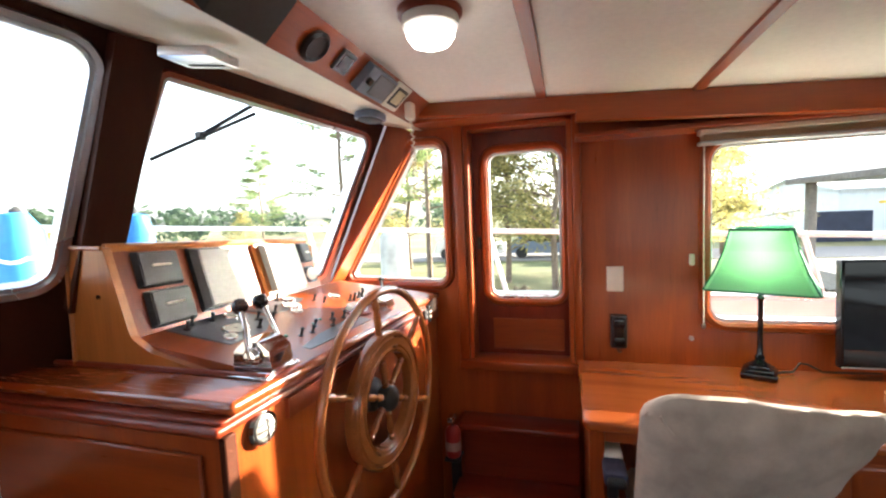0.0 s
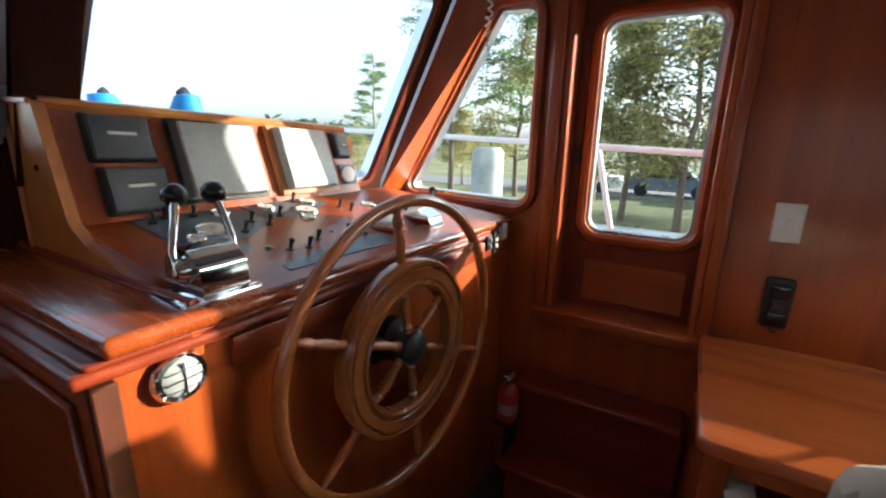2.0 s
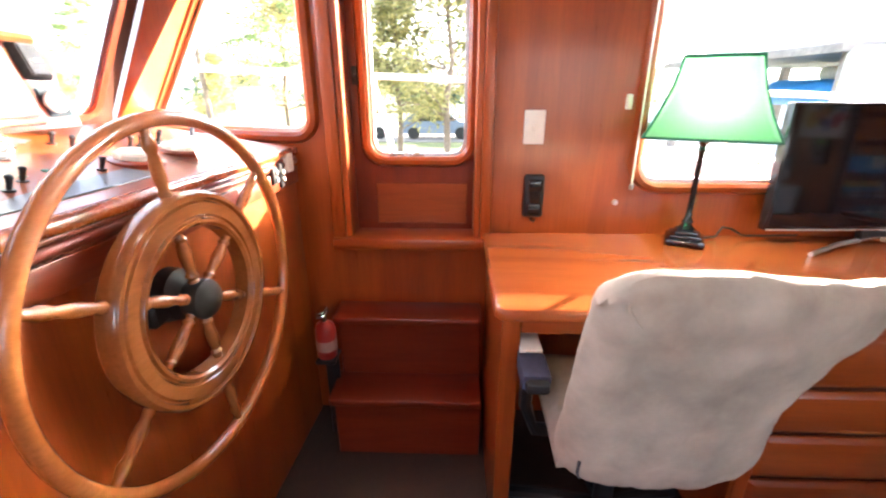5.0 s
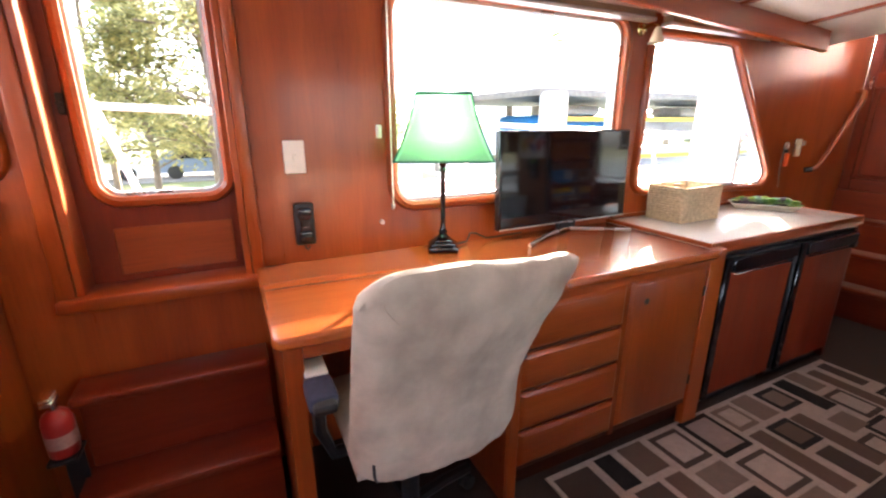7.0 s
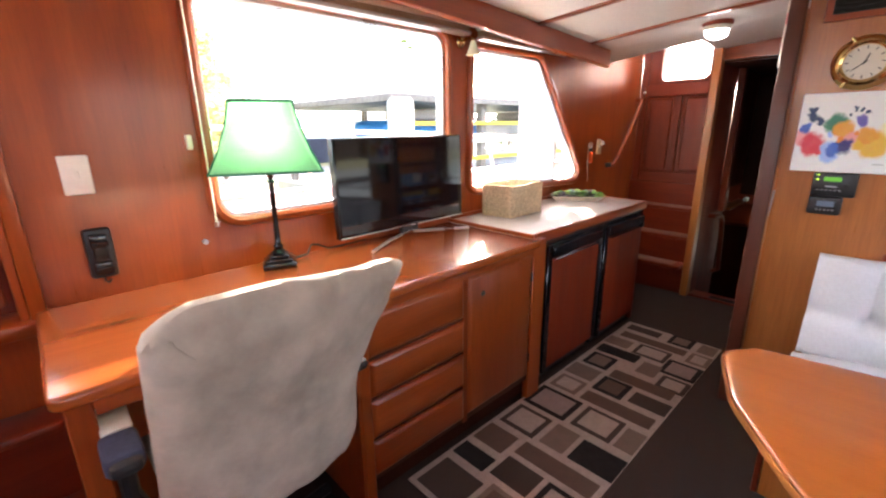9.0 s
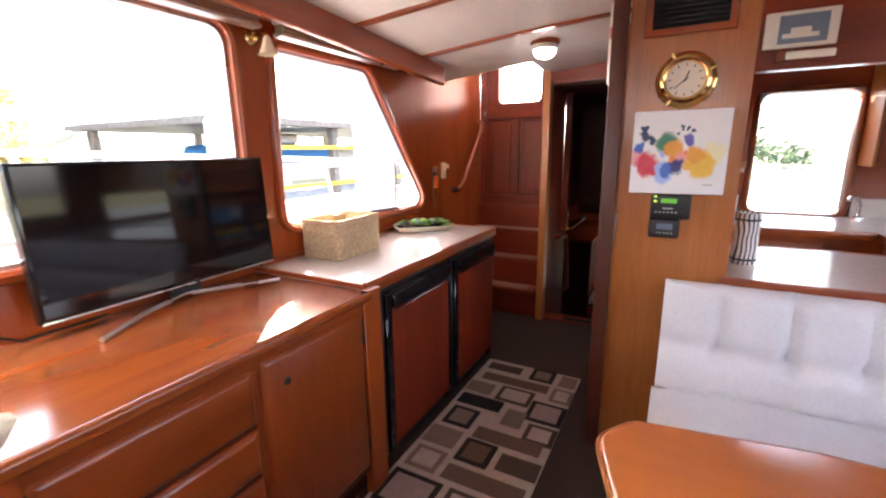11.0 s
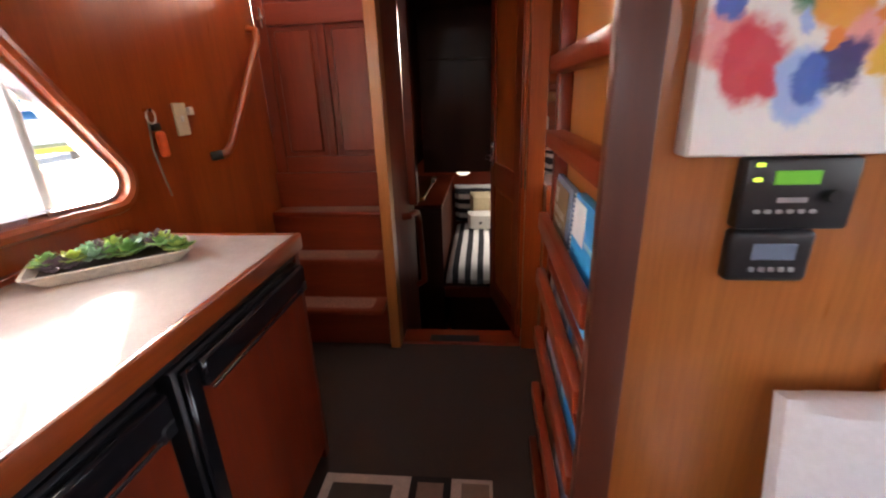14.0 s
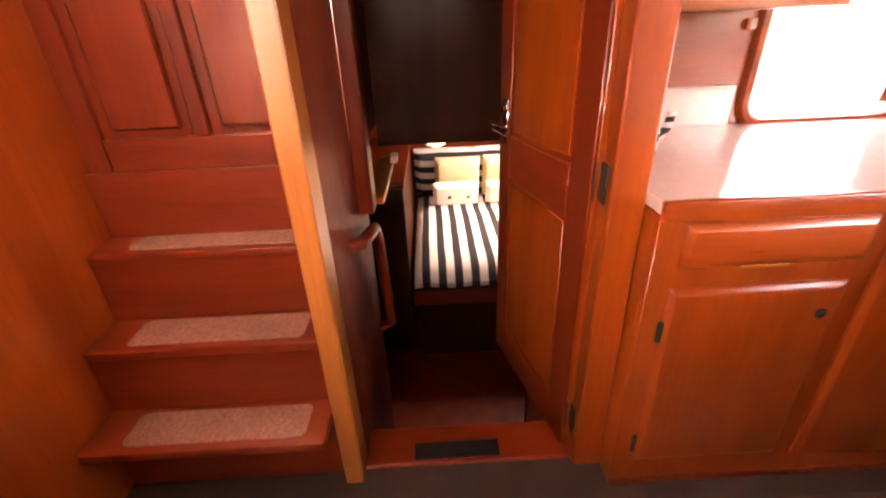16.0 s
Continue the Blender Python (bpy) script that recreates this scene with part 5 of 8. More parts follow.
# ---- aft cabin ----
solid("floor_aft_cabin", box(4.93, 8.10, 0.60, 2.46, -1.09, -1.05, 0), fridge_wood, "satin mahogany cabin sole", "floor", "structure", False)
solid("floor_aft_sill", box(4.80, 4.93, 1.25, 1.838, -1.05, 0.012, 0.004), red_y, "mahogany doorway sill", "floor", "structure", False)
vg = thing("floor_vent", (4.84, 1.57, 0.012), "black slotted air vent in the doorway sill", "vent")
part("frame", slab(rounded(rect(4.812, 4.868, 1.45, 1.70), 0.004), 0.012, 0.015, 0.001), black_plastic, vg)
for k in range(5):
    part("slat", box(4.817 + 0.010 * k, 4.822 + 0.010 * k, 1.457, 1.693, 0.015, 0.018, 0.0008), rubber, vg)
solid("wall_aft_cabin_end", box(8.05, 8.10, 0.60, 2.46, -1.05, 1.69, 0), red_z, "mahogany panelling at the berth's head", "wall", "structure", False)
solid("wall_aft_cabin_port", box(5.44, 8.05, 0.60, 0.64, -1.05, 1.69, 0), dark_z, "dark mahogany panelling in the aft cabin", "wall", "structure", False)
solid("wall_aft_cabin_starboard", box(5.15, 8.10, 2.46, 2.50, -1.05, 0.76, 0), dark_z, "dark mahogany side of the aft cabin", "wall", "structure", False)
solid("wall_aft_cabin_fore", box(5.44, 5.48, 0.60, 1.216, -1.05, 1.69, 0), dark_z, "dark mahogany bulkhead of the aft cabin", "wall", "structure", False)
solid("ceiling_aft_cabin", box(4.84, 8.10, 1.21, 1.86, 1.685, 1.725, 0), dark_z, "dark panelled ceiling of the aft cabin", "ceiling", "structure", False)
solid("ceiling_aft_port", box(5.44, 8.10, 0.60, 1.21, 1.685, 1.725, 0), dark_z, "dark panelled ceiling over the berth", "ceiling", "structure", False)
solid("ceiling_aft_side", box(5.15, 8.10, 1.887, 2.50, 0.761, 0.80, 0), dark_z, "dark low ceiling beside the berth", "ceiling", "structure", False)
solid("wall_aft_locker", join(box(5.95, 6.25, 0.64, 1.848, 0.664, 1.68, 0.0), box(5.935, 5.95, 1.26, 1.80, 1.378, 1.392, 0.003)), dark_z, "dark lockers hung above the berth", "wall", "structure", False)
bed = thing("berth", (7.2, 1.2, -1.05), "made-up berth with a black and white striped cover", "bed")
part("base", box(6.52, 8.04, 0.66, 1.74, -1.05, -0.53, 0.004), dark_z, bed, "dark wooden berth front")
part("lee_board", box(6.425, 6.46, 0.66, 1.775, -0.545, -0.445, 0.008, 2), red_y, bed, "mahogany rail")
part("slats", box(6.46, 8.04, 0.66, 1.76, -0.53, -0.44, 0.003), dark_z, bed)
stripe, stn, stl, stb = nodes_of("black_white_stripes")
stc = stn.new("ShaderNodeTexCoord").outputs["Object"]
stw = stn.new("ShaderNodeTexWave")
stw.wave_type, stw.bands_direction = "BANDS", "Y"
stw.inputs["Scale"].default_value, stw.inputs["Distortion"].default_value, stw.inputs["Detail Scale"].default_value = 2.8, 0.5, 0.6
stl.new(stc, stw.inputs["Vector"])
sr = ramp(stn, stl, stw.outputs["Fac"], [(0.48, (0.012, 0.012, 0.014)), (0.52, (0.80, 0.77, 0.70))])
stl.new(sr.outputs["Color"], stb.inputs["Base Color"])
stb.inputs["Roughness"].default_value = 0.85


def bed_top(u, v):
    return Vector((6.435 + 1.60 * u, 0.68 + 1.085 * v, -0.365 + 0.012 * noise.noise(Vector((u * 8, v * 6, 0))) - 0.03 * max(0, 0.04 - u) / 0.04)), Vector((0, 0, 1))


part("striped_cover", cushion(bed_top, 30, 20, 0.17), stripe, bed, "black and white striped bedspread")


def pillow(name, at, w, h, t, mat, label, tilt=-25, turn=0):
    fn = lambda u, v: (Vector(((u - 0.5) * 0.0, (u - 0.5) * w, (v - 0.5) * h)), Vector((-1, 0, 0)))
    p = solid(name, turned(cushion(fn, 12, 10, t), Matrix.Translation(at) @ Matrix.Rotation(radians(turn), 4, "Z") @ Matrix.Rotation(radians(tilt), 4, "Y") ), mat, label, "pillow")
    return p


wavy, zn, zl, zb = nodes_of("zebra_print")
zc = zn.new("ShaderNodeTexCoord").outputs["Object"]
zw = zn.new("ShaderNodeTexWave")
zw.bands_direction = "Z"
zw.inputs["Scale"].default_value, zw.inputs["Distortion"].default_value, zw.inputs["Detail"].default_value, zw.inputs["Detail Scale"].default_value = 9.0, 6.0, 1.5, 1.2
zl.new(zc, zw.inputs["Vector"])
zl.new(ramp(zn, zl, zw.outputs["Fac"], [(0.47, (0.014, 0.013, 0.014)), (0.53, (0.80, 0.78, 0.73))]).outputs["Color"], zb.inputs["Base Color"])
zb.inputs["Roughness"].default_value = 0.6
cream_cloth = plain("cream_cushion_cloth", (0.66, 0.54, 0.32), 0.85, 0, 0.1, 60, 0.2)
white_cloth = plain("white_printed_cloth", (0.76, 0.72, 0.62), 0.85, 0, 0.08, 60, 0.2)
sham, hn, hl_, hb = nodes_of("broad_striped_sham")
hw2 = hn.new("ShaderNodeTexWave")
hw2.bands_direction = "Z"
hw2.inputs["Scale"].default_value, hw2.inputs["Distortion"].default_value, hw2.inputs["Detail Scale"].default_value = 2.6, 0.6, 1.0
hl_.new(hn.new("ShaderNodeTexCoord").outputs["Object"], hw2.inputs["Vector"])
hl_.new(ramp(hn, hl_, hw2.outputs["Fac"], [(0.48, (0.012, 0.012, 0.014)), (0.53, (0.80, 0.77, 0.70))]).outputs["Color"], hb.inputs["Base Color"])
hb.inputs["Roughness"].default_value = 0.85
pillow("sham_pillow", (7.93, 1.46, -0.05), 0.62, 0.48, 0.18, sham, "black and white banded sham pillow at the berth's head", -16)
pillow("sham_pillow", (7.93, 0.98, -0.05), 0.60, 0.48, 0.18, sham, "black and white banded sham pillow at the berth's head", -16)
pillow("cream_cushion", (7.77, 1.385, -0.065), 0.40, 0.40, 0.13, cream_cloth, "plain cream square cushion", -14)
pillow("cream_cushion", (7.79, 0.95, -0.065), 0.40, 0.40, 0.13, cream_cloth, "plain cream square cushion", -14)
for by in (1.41, 0.94):
    pc = pillow("bird_cushion", (7.62, by, -0.165), 0.40, 0.22, 0.11, white_cloth, "small white cushion with dark bird shapes", -18)
    for dy, dz, s_ in ((0.13, 0.02, 1.0), (0.07, -0.01, 1.2), (-0.10, -0.01, 1.0)):
        bird = new("print", mesh_of("print", turned(lathe([(0, 0), (0.012 * s_, 0.012), (0.020 * s_, 0.036), (0.008 * s_, 0.07), (0, 0.078)], (0, 0, 0), (0, -0.5, 1), 8), Matrix.Translation((7.572 + 0.1 * dz, by + dy, -0.195 + dz)) @ Matrix.Diagonal((0.3, 1, 1, 1))), black_plastic, True))
        bird.parent = pc
rl = thing("reading_light", (6.12, 1.58, 0.66), "small round lamp glowing under the dark locker", "lamp")
part("collar", lathe([(0.062, 0), (0.062, -0.012), (0.055, -0.016), (0, -0.016)], (6.12, 1.58, 0.664), (0, 0, 1), 20), brass, rl)
part("lens", lathe([(0.054, 0), (0.048, -0.022), (0.026, -0.034), (0, -0.037)], (6.12, 1.58, 0.648), (0, 0, 1), 20), glowing("warm_lens", (1.0, 0.84, 0.58), 0.15), rl, "glowing dome lens")
# Fill lamp added to brighten the berth; no fixture or porthole belongs to it.
cabin_fill = area("aft_cabin_fill", (7.2, 0.70, 0.45), (7.3, 1.4, -0.3), 0.7, 0.3, 0.8, (1, 0.93, 0.82))
cabin_fill.data.spread = radians(120)
side = thing("side_locker", (7.2, 2.1, -1.05), "dark mahogany locker beside the berth", "cabinet")
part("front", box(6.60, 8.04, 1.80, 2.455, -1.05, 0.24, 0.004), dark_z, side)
part("top", box(6.58, 8.04, 1.79, 2.455, 0.242, 0.27, 0.005, 2), red_y, side, "polished mahogany top")
sh_ = thing("cabin_shelf", (5.6, 1.80, 0.62), "pale varnished shelf inside the cabin doorway", "shelf")
part("board", box(5.36, 5.92, 1.775, 1.849, 0.60, 0.622, 0.004), tan_y, sh_)
part("papers", box(5.80, 5.88, 1.755, 1.785, 0.622, 0.65, 0.003), white_plastic, sh_, "small white packet")
part("corner_board", box(5.27, 5.355, 1.80, 1.849, 0.60, 1.70, 0.005), red_z, sh_, "mahogany upright")
gr = thing("grab_rail", (5.2, 1.82, 0.3), "dark curved wooden grab rail on the partition", "handrail")
part("rail", tube([(5.06, 1.85, 0.59), (5.07, 1.815, 0.592), (5.14, 1.80, 0.59), (5.24, 1.80, 0.565), (5.29, 1.80, 0.50), (5.33, 1.80, 0.36), (5.40, 1.80, 0.08), (5.41, 1.845, 0.05)], 0.019, 10), red_z, gr)

# cabin door, standing open
cbd = thing("door_3", (4.83, 1.24, 0.02), "open panelled mahogany cabin door with chrome lever handle", "door", "", "structure")
DM = Matrix.Translation((4.835, 1.245, 0.03)) @ Matrix.Rotation(radians(14), 4, "Z")  # u along the leaf, w towards starboard
LW, LH = 0.49, 1.66


def leaf_part(name, u0, u1, z0, z1, d0, d1, mat, label="", bev=0.003, parent=cbd):
    return part(name, turned(box(u0, u1, d0, d1, z0, z1, bev), DM), mat, parent, label)


leaf_part("core", 0.0, LW, 0.0, LH, 0.0, 0.02, teak_z)
leaf_part("stile", 0.0, 0.085, 0.0, LH, 0.02, 0.03, red_z)
leaf_part("stile", LW - 0.075, LW, 0.0, LH, 0.02, 0.03, red_z)
leaf_part("bottom_rail", 0.085, LW - 0.075, 0.0, 0.12, 0.02, 0.03, red_x)
leaf_part("lock_rail", 0.085, LW - 0.075, 0.68, 0.81, 0.02, 0.03, red_x)
leaf_part("top_rail", 0.085, LW - 0.075, LH - 0.1, LH, 0.02, 0.03, red_x)
leaf_part("panel", 0.10, LW - 0.09, 0.135, 0.665, 0.02, 0.025, teak_z, "", 0.006)
leaf_part("panel", 0.10, LW - 0.09, 0.825, LH - 0.115, 0.02, 0.025, teak_z, "", 0.006)
hd = part("handle", turned(join(rod((LW - 0.045, 0.03, 0.83), (LW - 0.045, 0.07, 0.83), 0.009, 10), rod((LW - 0.045, 0.066, 0.83), (LW - 0.14, 0.066, 0.83), 0.008, 10), rod((LW - 0.045, 0.03, 0.885), (LW - 0.045, 0.045, 0.885), 0.012, 10),
                               box(LW - 0.06, LW - 0.03, 0.028, 0.034, 0.78, 0.91, 0.003), rod((LW + 0.0, 0.02, 0.83), (LW + 0.05, 0.035, 0.83), 0.008, 10)), DM), chrome, cbd, "chrome lever handle and lock")
for z in (0.10, 0.78, 1.5):
    part("hinge", join(box(4.80, 4.84, 1.249, 1.254, z, z + 0.085, 0.002), rod((4.838, 1.262, z), (4.838, 1.262, z + 0.085), 0.007, 8)), bronze, cbd, "dark bronze butt hinge")

# ---- pillar with magazine rack ----
def tin(x, y):
    return ceil_z(x, y) + 0.03


solid("wall_pillar", join(box(3.52, 3.975, 0.845, 1.232, 0, tin(3.6, 1), 0.0)), tan_z, "tan teak pillar beside the dinette", "wall", "structure", False)
rk = thing("magazine_rack", (3.8, 1.26, 0.0), "wall magazine rack with red wood rails, filled with charts and books", "rack")
part("back_board", box(3.494, 3.95, 1.232, 1.237, 0.05, 1.70, 0.0), tan_z, rk, "pale teak back board")
part("stile", box(3.466, 3.494, 1.2325, 1.287, 0.0, 1.80, 0.006, 2), rack_z, rk, "dark stained front stile")
part("stile", box(3.966, 3.992, 1.2325, 1.266, 0.0, 1.80, 0.005, 2), red_z, rk)
for z in (1.60, 1.425, 1.235, 1.08):
    part("rail", box(3.494, 3.975, 1.24, 1.287, z - 0.018, z + 0.018, 0.006, 2), red_x, rk)
for z in (0.882, 0.735, 0.566, 0.385, 0.19):
    part("rail", box(3.494, 3.985, 1.272, 1.294, z - 0.022, z + 0.022, 0.005, 2), red_x, rk)
    part("shelf_floor", box(3.494, 3.948, 1.238, 1.272, z - 0.105, z - 0.095, 0.0), red_x, rk)


def flat(name, c, rough=0.35):
    return plain(name, c, rough, 0, 0.08, 40, 0.02)


inks = {"yellow": flat("yellow_print", (0.80, 0.50, 0.03)), "blue": flat("blue_print", (0.03, 0.33, 0.72)), "navy": flat("navy_print", (0.03, 0.07, 0.32)),
        "white": flat("white_print", (0.72, 0.72, 0.74)), "brown": flat("brown_print", (0.26, 0.17, 0.08)), "slate": flat("slate_print", (0.16, 0.21, 0.30)),
        "lilac": flat("lilac_print", (0.48, 0.50, 0.68)), "grey": flat("grey_print", (0.38, 0.38, 0.40)), "red": flat("red_print", (0.62, 0.06, 0.10)), "sky": flat("pale_blue_print", (0.30, 0.55, 0.72)), "orange": flat("orange_print", (0.60, 0.26, 0.10))}


def magazine(x0, x1, z, h, cover, bands, label, th=0.010, y=1.262, coil_bound=False):
    """A thin book standing in the rack, its cover to starboard."""
    b = thing("magazine" if th < 0.012 else "book", ((x0 + x1) / 2, y - th, z), label, "book", "magazines in the rack")
    lean = Matrix.Translation((0, y, z)) @ Matrix.Rotation(radians(3), 4, "X") @ Matrix.Translation((0, -y, -z))
    part("cover", turned(box(x0, x1, y - th, y, z, z + h, 0.001), lean), inks[cover], b)
    for k, (a0, a1, b0, b1, ink) in enumerate(bands):
        part("print", turned(box(x0 + (x1 - x0) * a0, x0 + (x1 - x0) * a1, y, y + 0.0012, z + h * b0, z + h * b1, 0), lean), inks[ink], b)
    if coil_bound:
        for k in range(22):
            cz = z + h * (k + 0.5) / 22
            part("wire", turned(tube([(x1 + 0.003 + 0.009 * math.cos(q * 1.05), y - th / 2 + 0.011 * math.sin(q * 1.05), cz) for q in range(6)], 0.0018, 5, True), lean), inks["white"], b, "wire binding")
    return b


magazine(3.503, 3.742, 0.80, 0.205, "blue", [(0.0, 1, 0.10, 0.40, "yellow"), (0.05, 0.55, 0.17, 0.22, "brown"), (0.15, 0.62, 0.28, 0.33, "brown"), (0.62, 0.98, 0.62, 0.96, "white"), (0.12, 0.22, 0.50, 0.58, "red"), (0.3, 0.58, 0.66, 0.70, "sky")], "thick blue and yellow wire-bound chart book", 0.018, 1.268, True)
magazine(3.60, 3.80, 0.79, 0.232, "navy", [], "navy blue magazine behind the others", 0.006, 1.246)
magazine(3.50, 3.66, 0.79, 0.225, "grey", [], "grey paper folder behind the chart book", 0.006, 1.244)
magazine(3.782, 3.963, 0.795, 0.205, "slate", [(0.2, 1, 0.05, 0.40, "yellow"), (0.25, 0.9, 0.2, 0.24, "orange"), (0.2, 1.0, 0.42, 0.93, "brown"), (0.32, 0.95, 0.60, 0.68, "white"), (0.40, 0.85, 0.50, 0.55, "white"), (0.78, 0.96, 0.72, 0.88, "white")], "cruising guide with brown and yellow cover", 0.012, 1.266)
magazine(3.51, 3.70, 0.65, 0.195, "brown", [(0.05, 0.95, 0.06, 0.95, "slate"), (0.1, 0.5, 0.2, 0.6, "orange"), (0.3, 0.6, 0.5, 0.8, "white"), (0.55, 0.9, 0.3, 0.55, "brown"), (0.15, 0.35, 0.66, 0.84, "sky"), (0.62, 0.82, 0.62, 0.88, "orange"), (0.8, 0.97, 0.08, 0.9, "blue")], "magazine with a dark photographic cover", 0.010, 1.268)
magazine(3.715, 3.80, 0.65, 0.19, "white", [(0.1, 0.9, 0.1, 0.5, "slate"), (0.3, 0.8, 0.6, 0.8, "grey"), (0.5, 0.9, 0.2, 0.3, "brown")], "wire-bound guide with pale cover", 0.012, 1.266, True)
magazine(3.825, 3.963, 0.65, 0.185, "grey", [(0.1, 0.9, 0.15, 0.5, "white"), (0.2, 0.85, 0.6, 0.9, "slate"), (0.3, 0.6, 0.35, 0.65, "navy"), (0.05, 0.4, 0.8, 0.95, "white")], "magazine with a grey photograph of a boat", 0.008, 1.264)
magazine(3.51, 3.74, 0.475, 0.21, "sky", [(0.0, 1.0, 0.75, 1.0, "white"), (0.1, 0.8, 0.2, 0.6, "blue"), (0.2, 0.7, 0.8, 0.86, "slate")], "pale blue chart folder", 0.010, 1.268)
magazine(3.755, 3.962, 0.475, 0.215, "lilac", [(0.15, 0.85, 0.2, 0.45, "white"), (0.1, 0.9, 0.7, 0.8, "white"), (0.1, 0.9, 0.55, 0.58, "grey")], "pale lilac chart folder", 0.010, 1.266)
magazine(3.51, 3.74, 0.295, 0.20, "white", [(0.1, 0.9, 0.1, 0.6, "lilac"), (0.2, 0.8, 0.75, 0.82, "slate")], "thin white folded boating brochure", 0.010, 1.268)
magazine(3.76, 3.94, 0.295, 0.20, "grey", [(0.1, 0.9, 0.1, 0.5, "brown"), (0.2, 0.8, 0.6, 0.9, "white")], "grey magazine with a brown photograph", 0.010, 1.266)

# canvas painting, clock, panels and vent on the pillar
cv = thing("canvas_print", (3.51, 1.04, 1.10), "white canvas painted with loose bright watercolour flowers", "painting")
art, an, al, ab = nodes_of("watercolour_on_canvas")
aco = an.new("ShaderNodeTexCoord").outputs["Object"]
wob = noise_node(an, al, aco, 22, 5, 0.6)
wsub = an.new("ShaderNodeVectorMath")
wsub.operation = "SUBTRACT"
wsub.inputs[1].default_value = (0.5, 0.5, 0.5)
al.new(wob.outputs["Color"], wsub.inputs[0])
wsc = an.new("ShaderNodeVectorMath")
wsc.operation = "SCALE"
wsc.inputs["Scale"].default_value = 0.055
al.new(wsub.outputs["Vector"], wsc.inputs[0])
wadd = an.new("ShaderNodeVectorMath")
al.new(aco, wadd.inputs[0])
al.new(wsc.outputs["Vector"], wadd.inputs[1])
wash = (0.82, 0.82, 0.84)
for blot in ("0.86 0.48 .10 pale;0.74 0.34 .13 gold;0.67 0.45 .09 amber;0.08 0.42 .09 rose;0.17 0.33 .12 red;0.36 0.24 .10 sky;0.37 0.60 .10 green;0.45 0.52 .08 amber;0.52 0.40 .07 rose;"
             "0.48 0.32 .075 indigo;0.40 0.27 .06 blue;0.61 0.62 .055 violet;0.15 0.68 .055 navy;0.14 0.77 .035 navy;0.09 0.55 .055 blue;0.22 0.62 .04 navy;0.62 0.33 .05 gold;0.24 0.27 .05 red;"
             "0.50 0.72 .018 navy;0.54 0.78 .016 navy;0.60 0.76 .022 navy;0.66 0.72 .020 navy;0.34 0.45 .03 sky;0.56 0.47 .025 orange;0.44 0.40 .03 orange").split(";"):
    bu, bv, br, key = blot.split()
    hue = {"navy": (0.03, 0.06, 0.16), "green": (0.06, 0.24, 0.15), "red": (0.62, 0.06, 0.09), "gold": (0.80, 0.50, 0.06), "amber": (0.78, 0.36, 0.06), "blue": (0.08, 0.16, 0.58), "sky": (0.35, 0.50, 0.85),
           "pale": (0.84, 0.80, 0.55), "rose": (0.80, 0.36, 0.36), "orange": (0.80, 0.26, 0.05), "indigo": (0.05, 0.05, 0.20), "violet": (0.16, 0.12, 0.50)}[key]
    dist = an.new("ShaderNodeVectorMath")
    dist.operation = "DISTANCE"
    flat_co = an.new("ShaderNodeVectorMath")
    flat_co.operation = "MULTIPLY"
    flat_co.inputs[1].default_value = (0, 1, 0.85)
    al.new(wadd.outputs["Vector"], flat_co.inputs[0])
    al.new(flat_co.outputs["Vector"], dist.inputs[0])
    dist.inputs[1].default_value = (0, 1.192 - 0.304 * float(bu), 0.85 * (1.106 + 0.292 * float(bv)))
    rr = float(br) * 0.345
    soft = an.new("ShaderNodeMapRange")
    soft.interpolation_type = "SMOOTHSTEP"
    for nm_, v_ in (("From Min", rr * 1.15), ("From Max", rr * 0.7), ("To Min", 0.0), ("To Max", 0.97)):
        soft.inputs[nm_].default_value = v_
    al.new(dist.outputs["Value"], soft.inputs["Value"])
    wash = mixc(an, al, "MIX", soft.outputs["Result"], wash, hue)
grain = noise_node(an, al, aco, 60, 4, 0.6)
al.new(mixc(an, al, "SOFT_LIGHT", 0.35, wash, grain.outputs["Color"]), ab.inputs["Base Color"])
ab.inputs["Roughness"].default_value = 0.7
weave = noise_node(an, al, aco, 700, 2, 0.5)
bump(an, al, ab, weave.outputs["Fac"], 0.15, 0.0006)
part("canvas", box(3.485, 3.521, 0.888, 1.190, 1.102, 1.392, 0.003), art, cv)
part("signature", box(3.4840, 3.4853, 0.925, 0.955, 1.135, 1.138, 0), inks["grey"], cv, "tiny pencil signature")

ck = thing("brass_clock", (3.50, 1.035, 1.495), "brass ship's barometer with a white dial", "clock")
CK = Matrix.Translation((3.52, 1.040, 1.492)) @ Matrix.Rotation(radians(-90), 4, "Y")
part("case", turned(lathe([(0.092, 0), (0.094, 0.012), (0.084, 0.020), (0.078, 0.036), (0.068, 0.042), (0.060, 0.040), (0.058, 0.026), (0, 0.026)], (0, 0, 0), (0, 0, 1), 40), CK), brass, ck)
part("dial", turned(lathe([(0, 0), (0.059, 0), (0.059, 0.002), (0, 0.002)], (0, 0, 0.026), (0, 0, 1), 32), CK), white_plastic, ck, "white printed dial")
for k in range(12):
    a = k * math.pi / 6
    part("mark", turned(turned(box(-0.0015, 0.0015, 0.044, 0.054, 0.0282, 0.029, 0), Matrix.Rotation(a, 4, "Z")), CK), black_plastic, ck)
part("hand", turned(join(turned(box(-0.0016, 0.0016, -0.01, 0.042, 0.0285, 0.030, 0), Matrix.Rotation(0.7, 4, "Z")), turned(box(-0.002, 0.002, -0.008, 0.03, 0.0295, 0.031, 0), Matrix.Rotation(-1.9, 4, "Z")), rod((0, 0, 0.028), (0, 0, 0.033), 0.004, 10)), CK), black_plastic, ck)
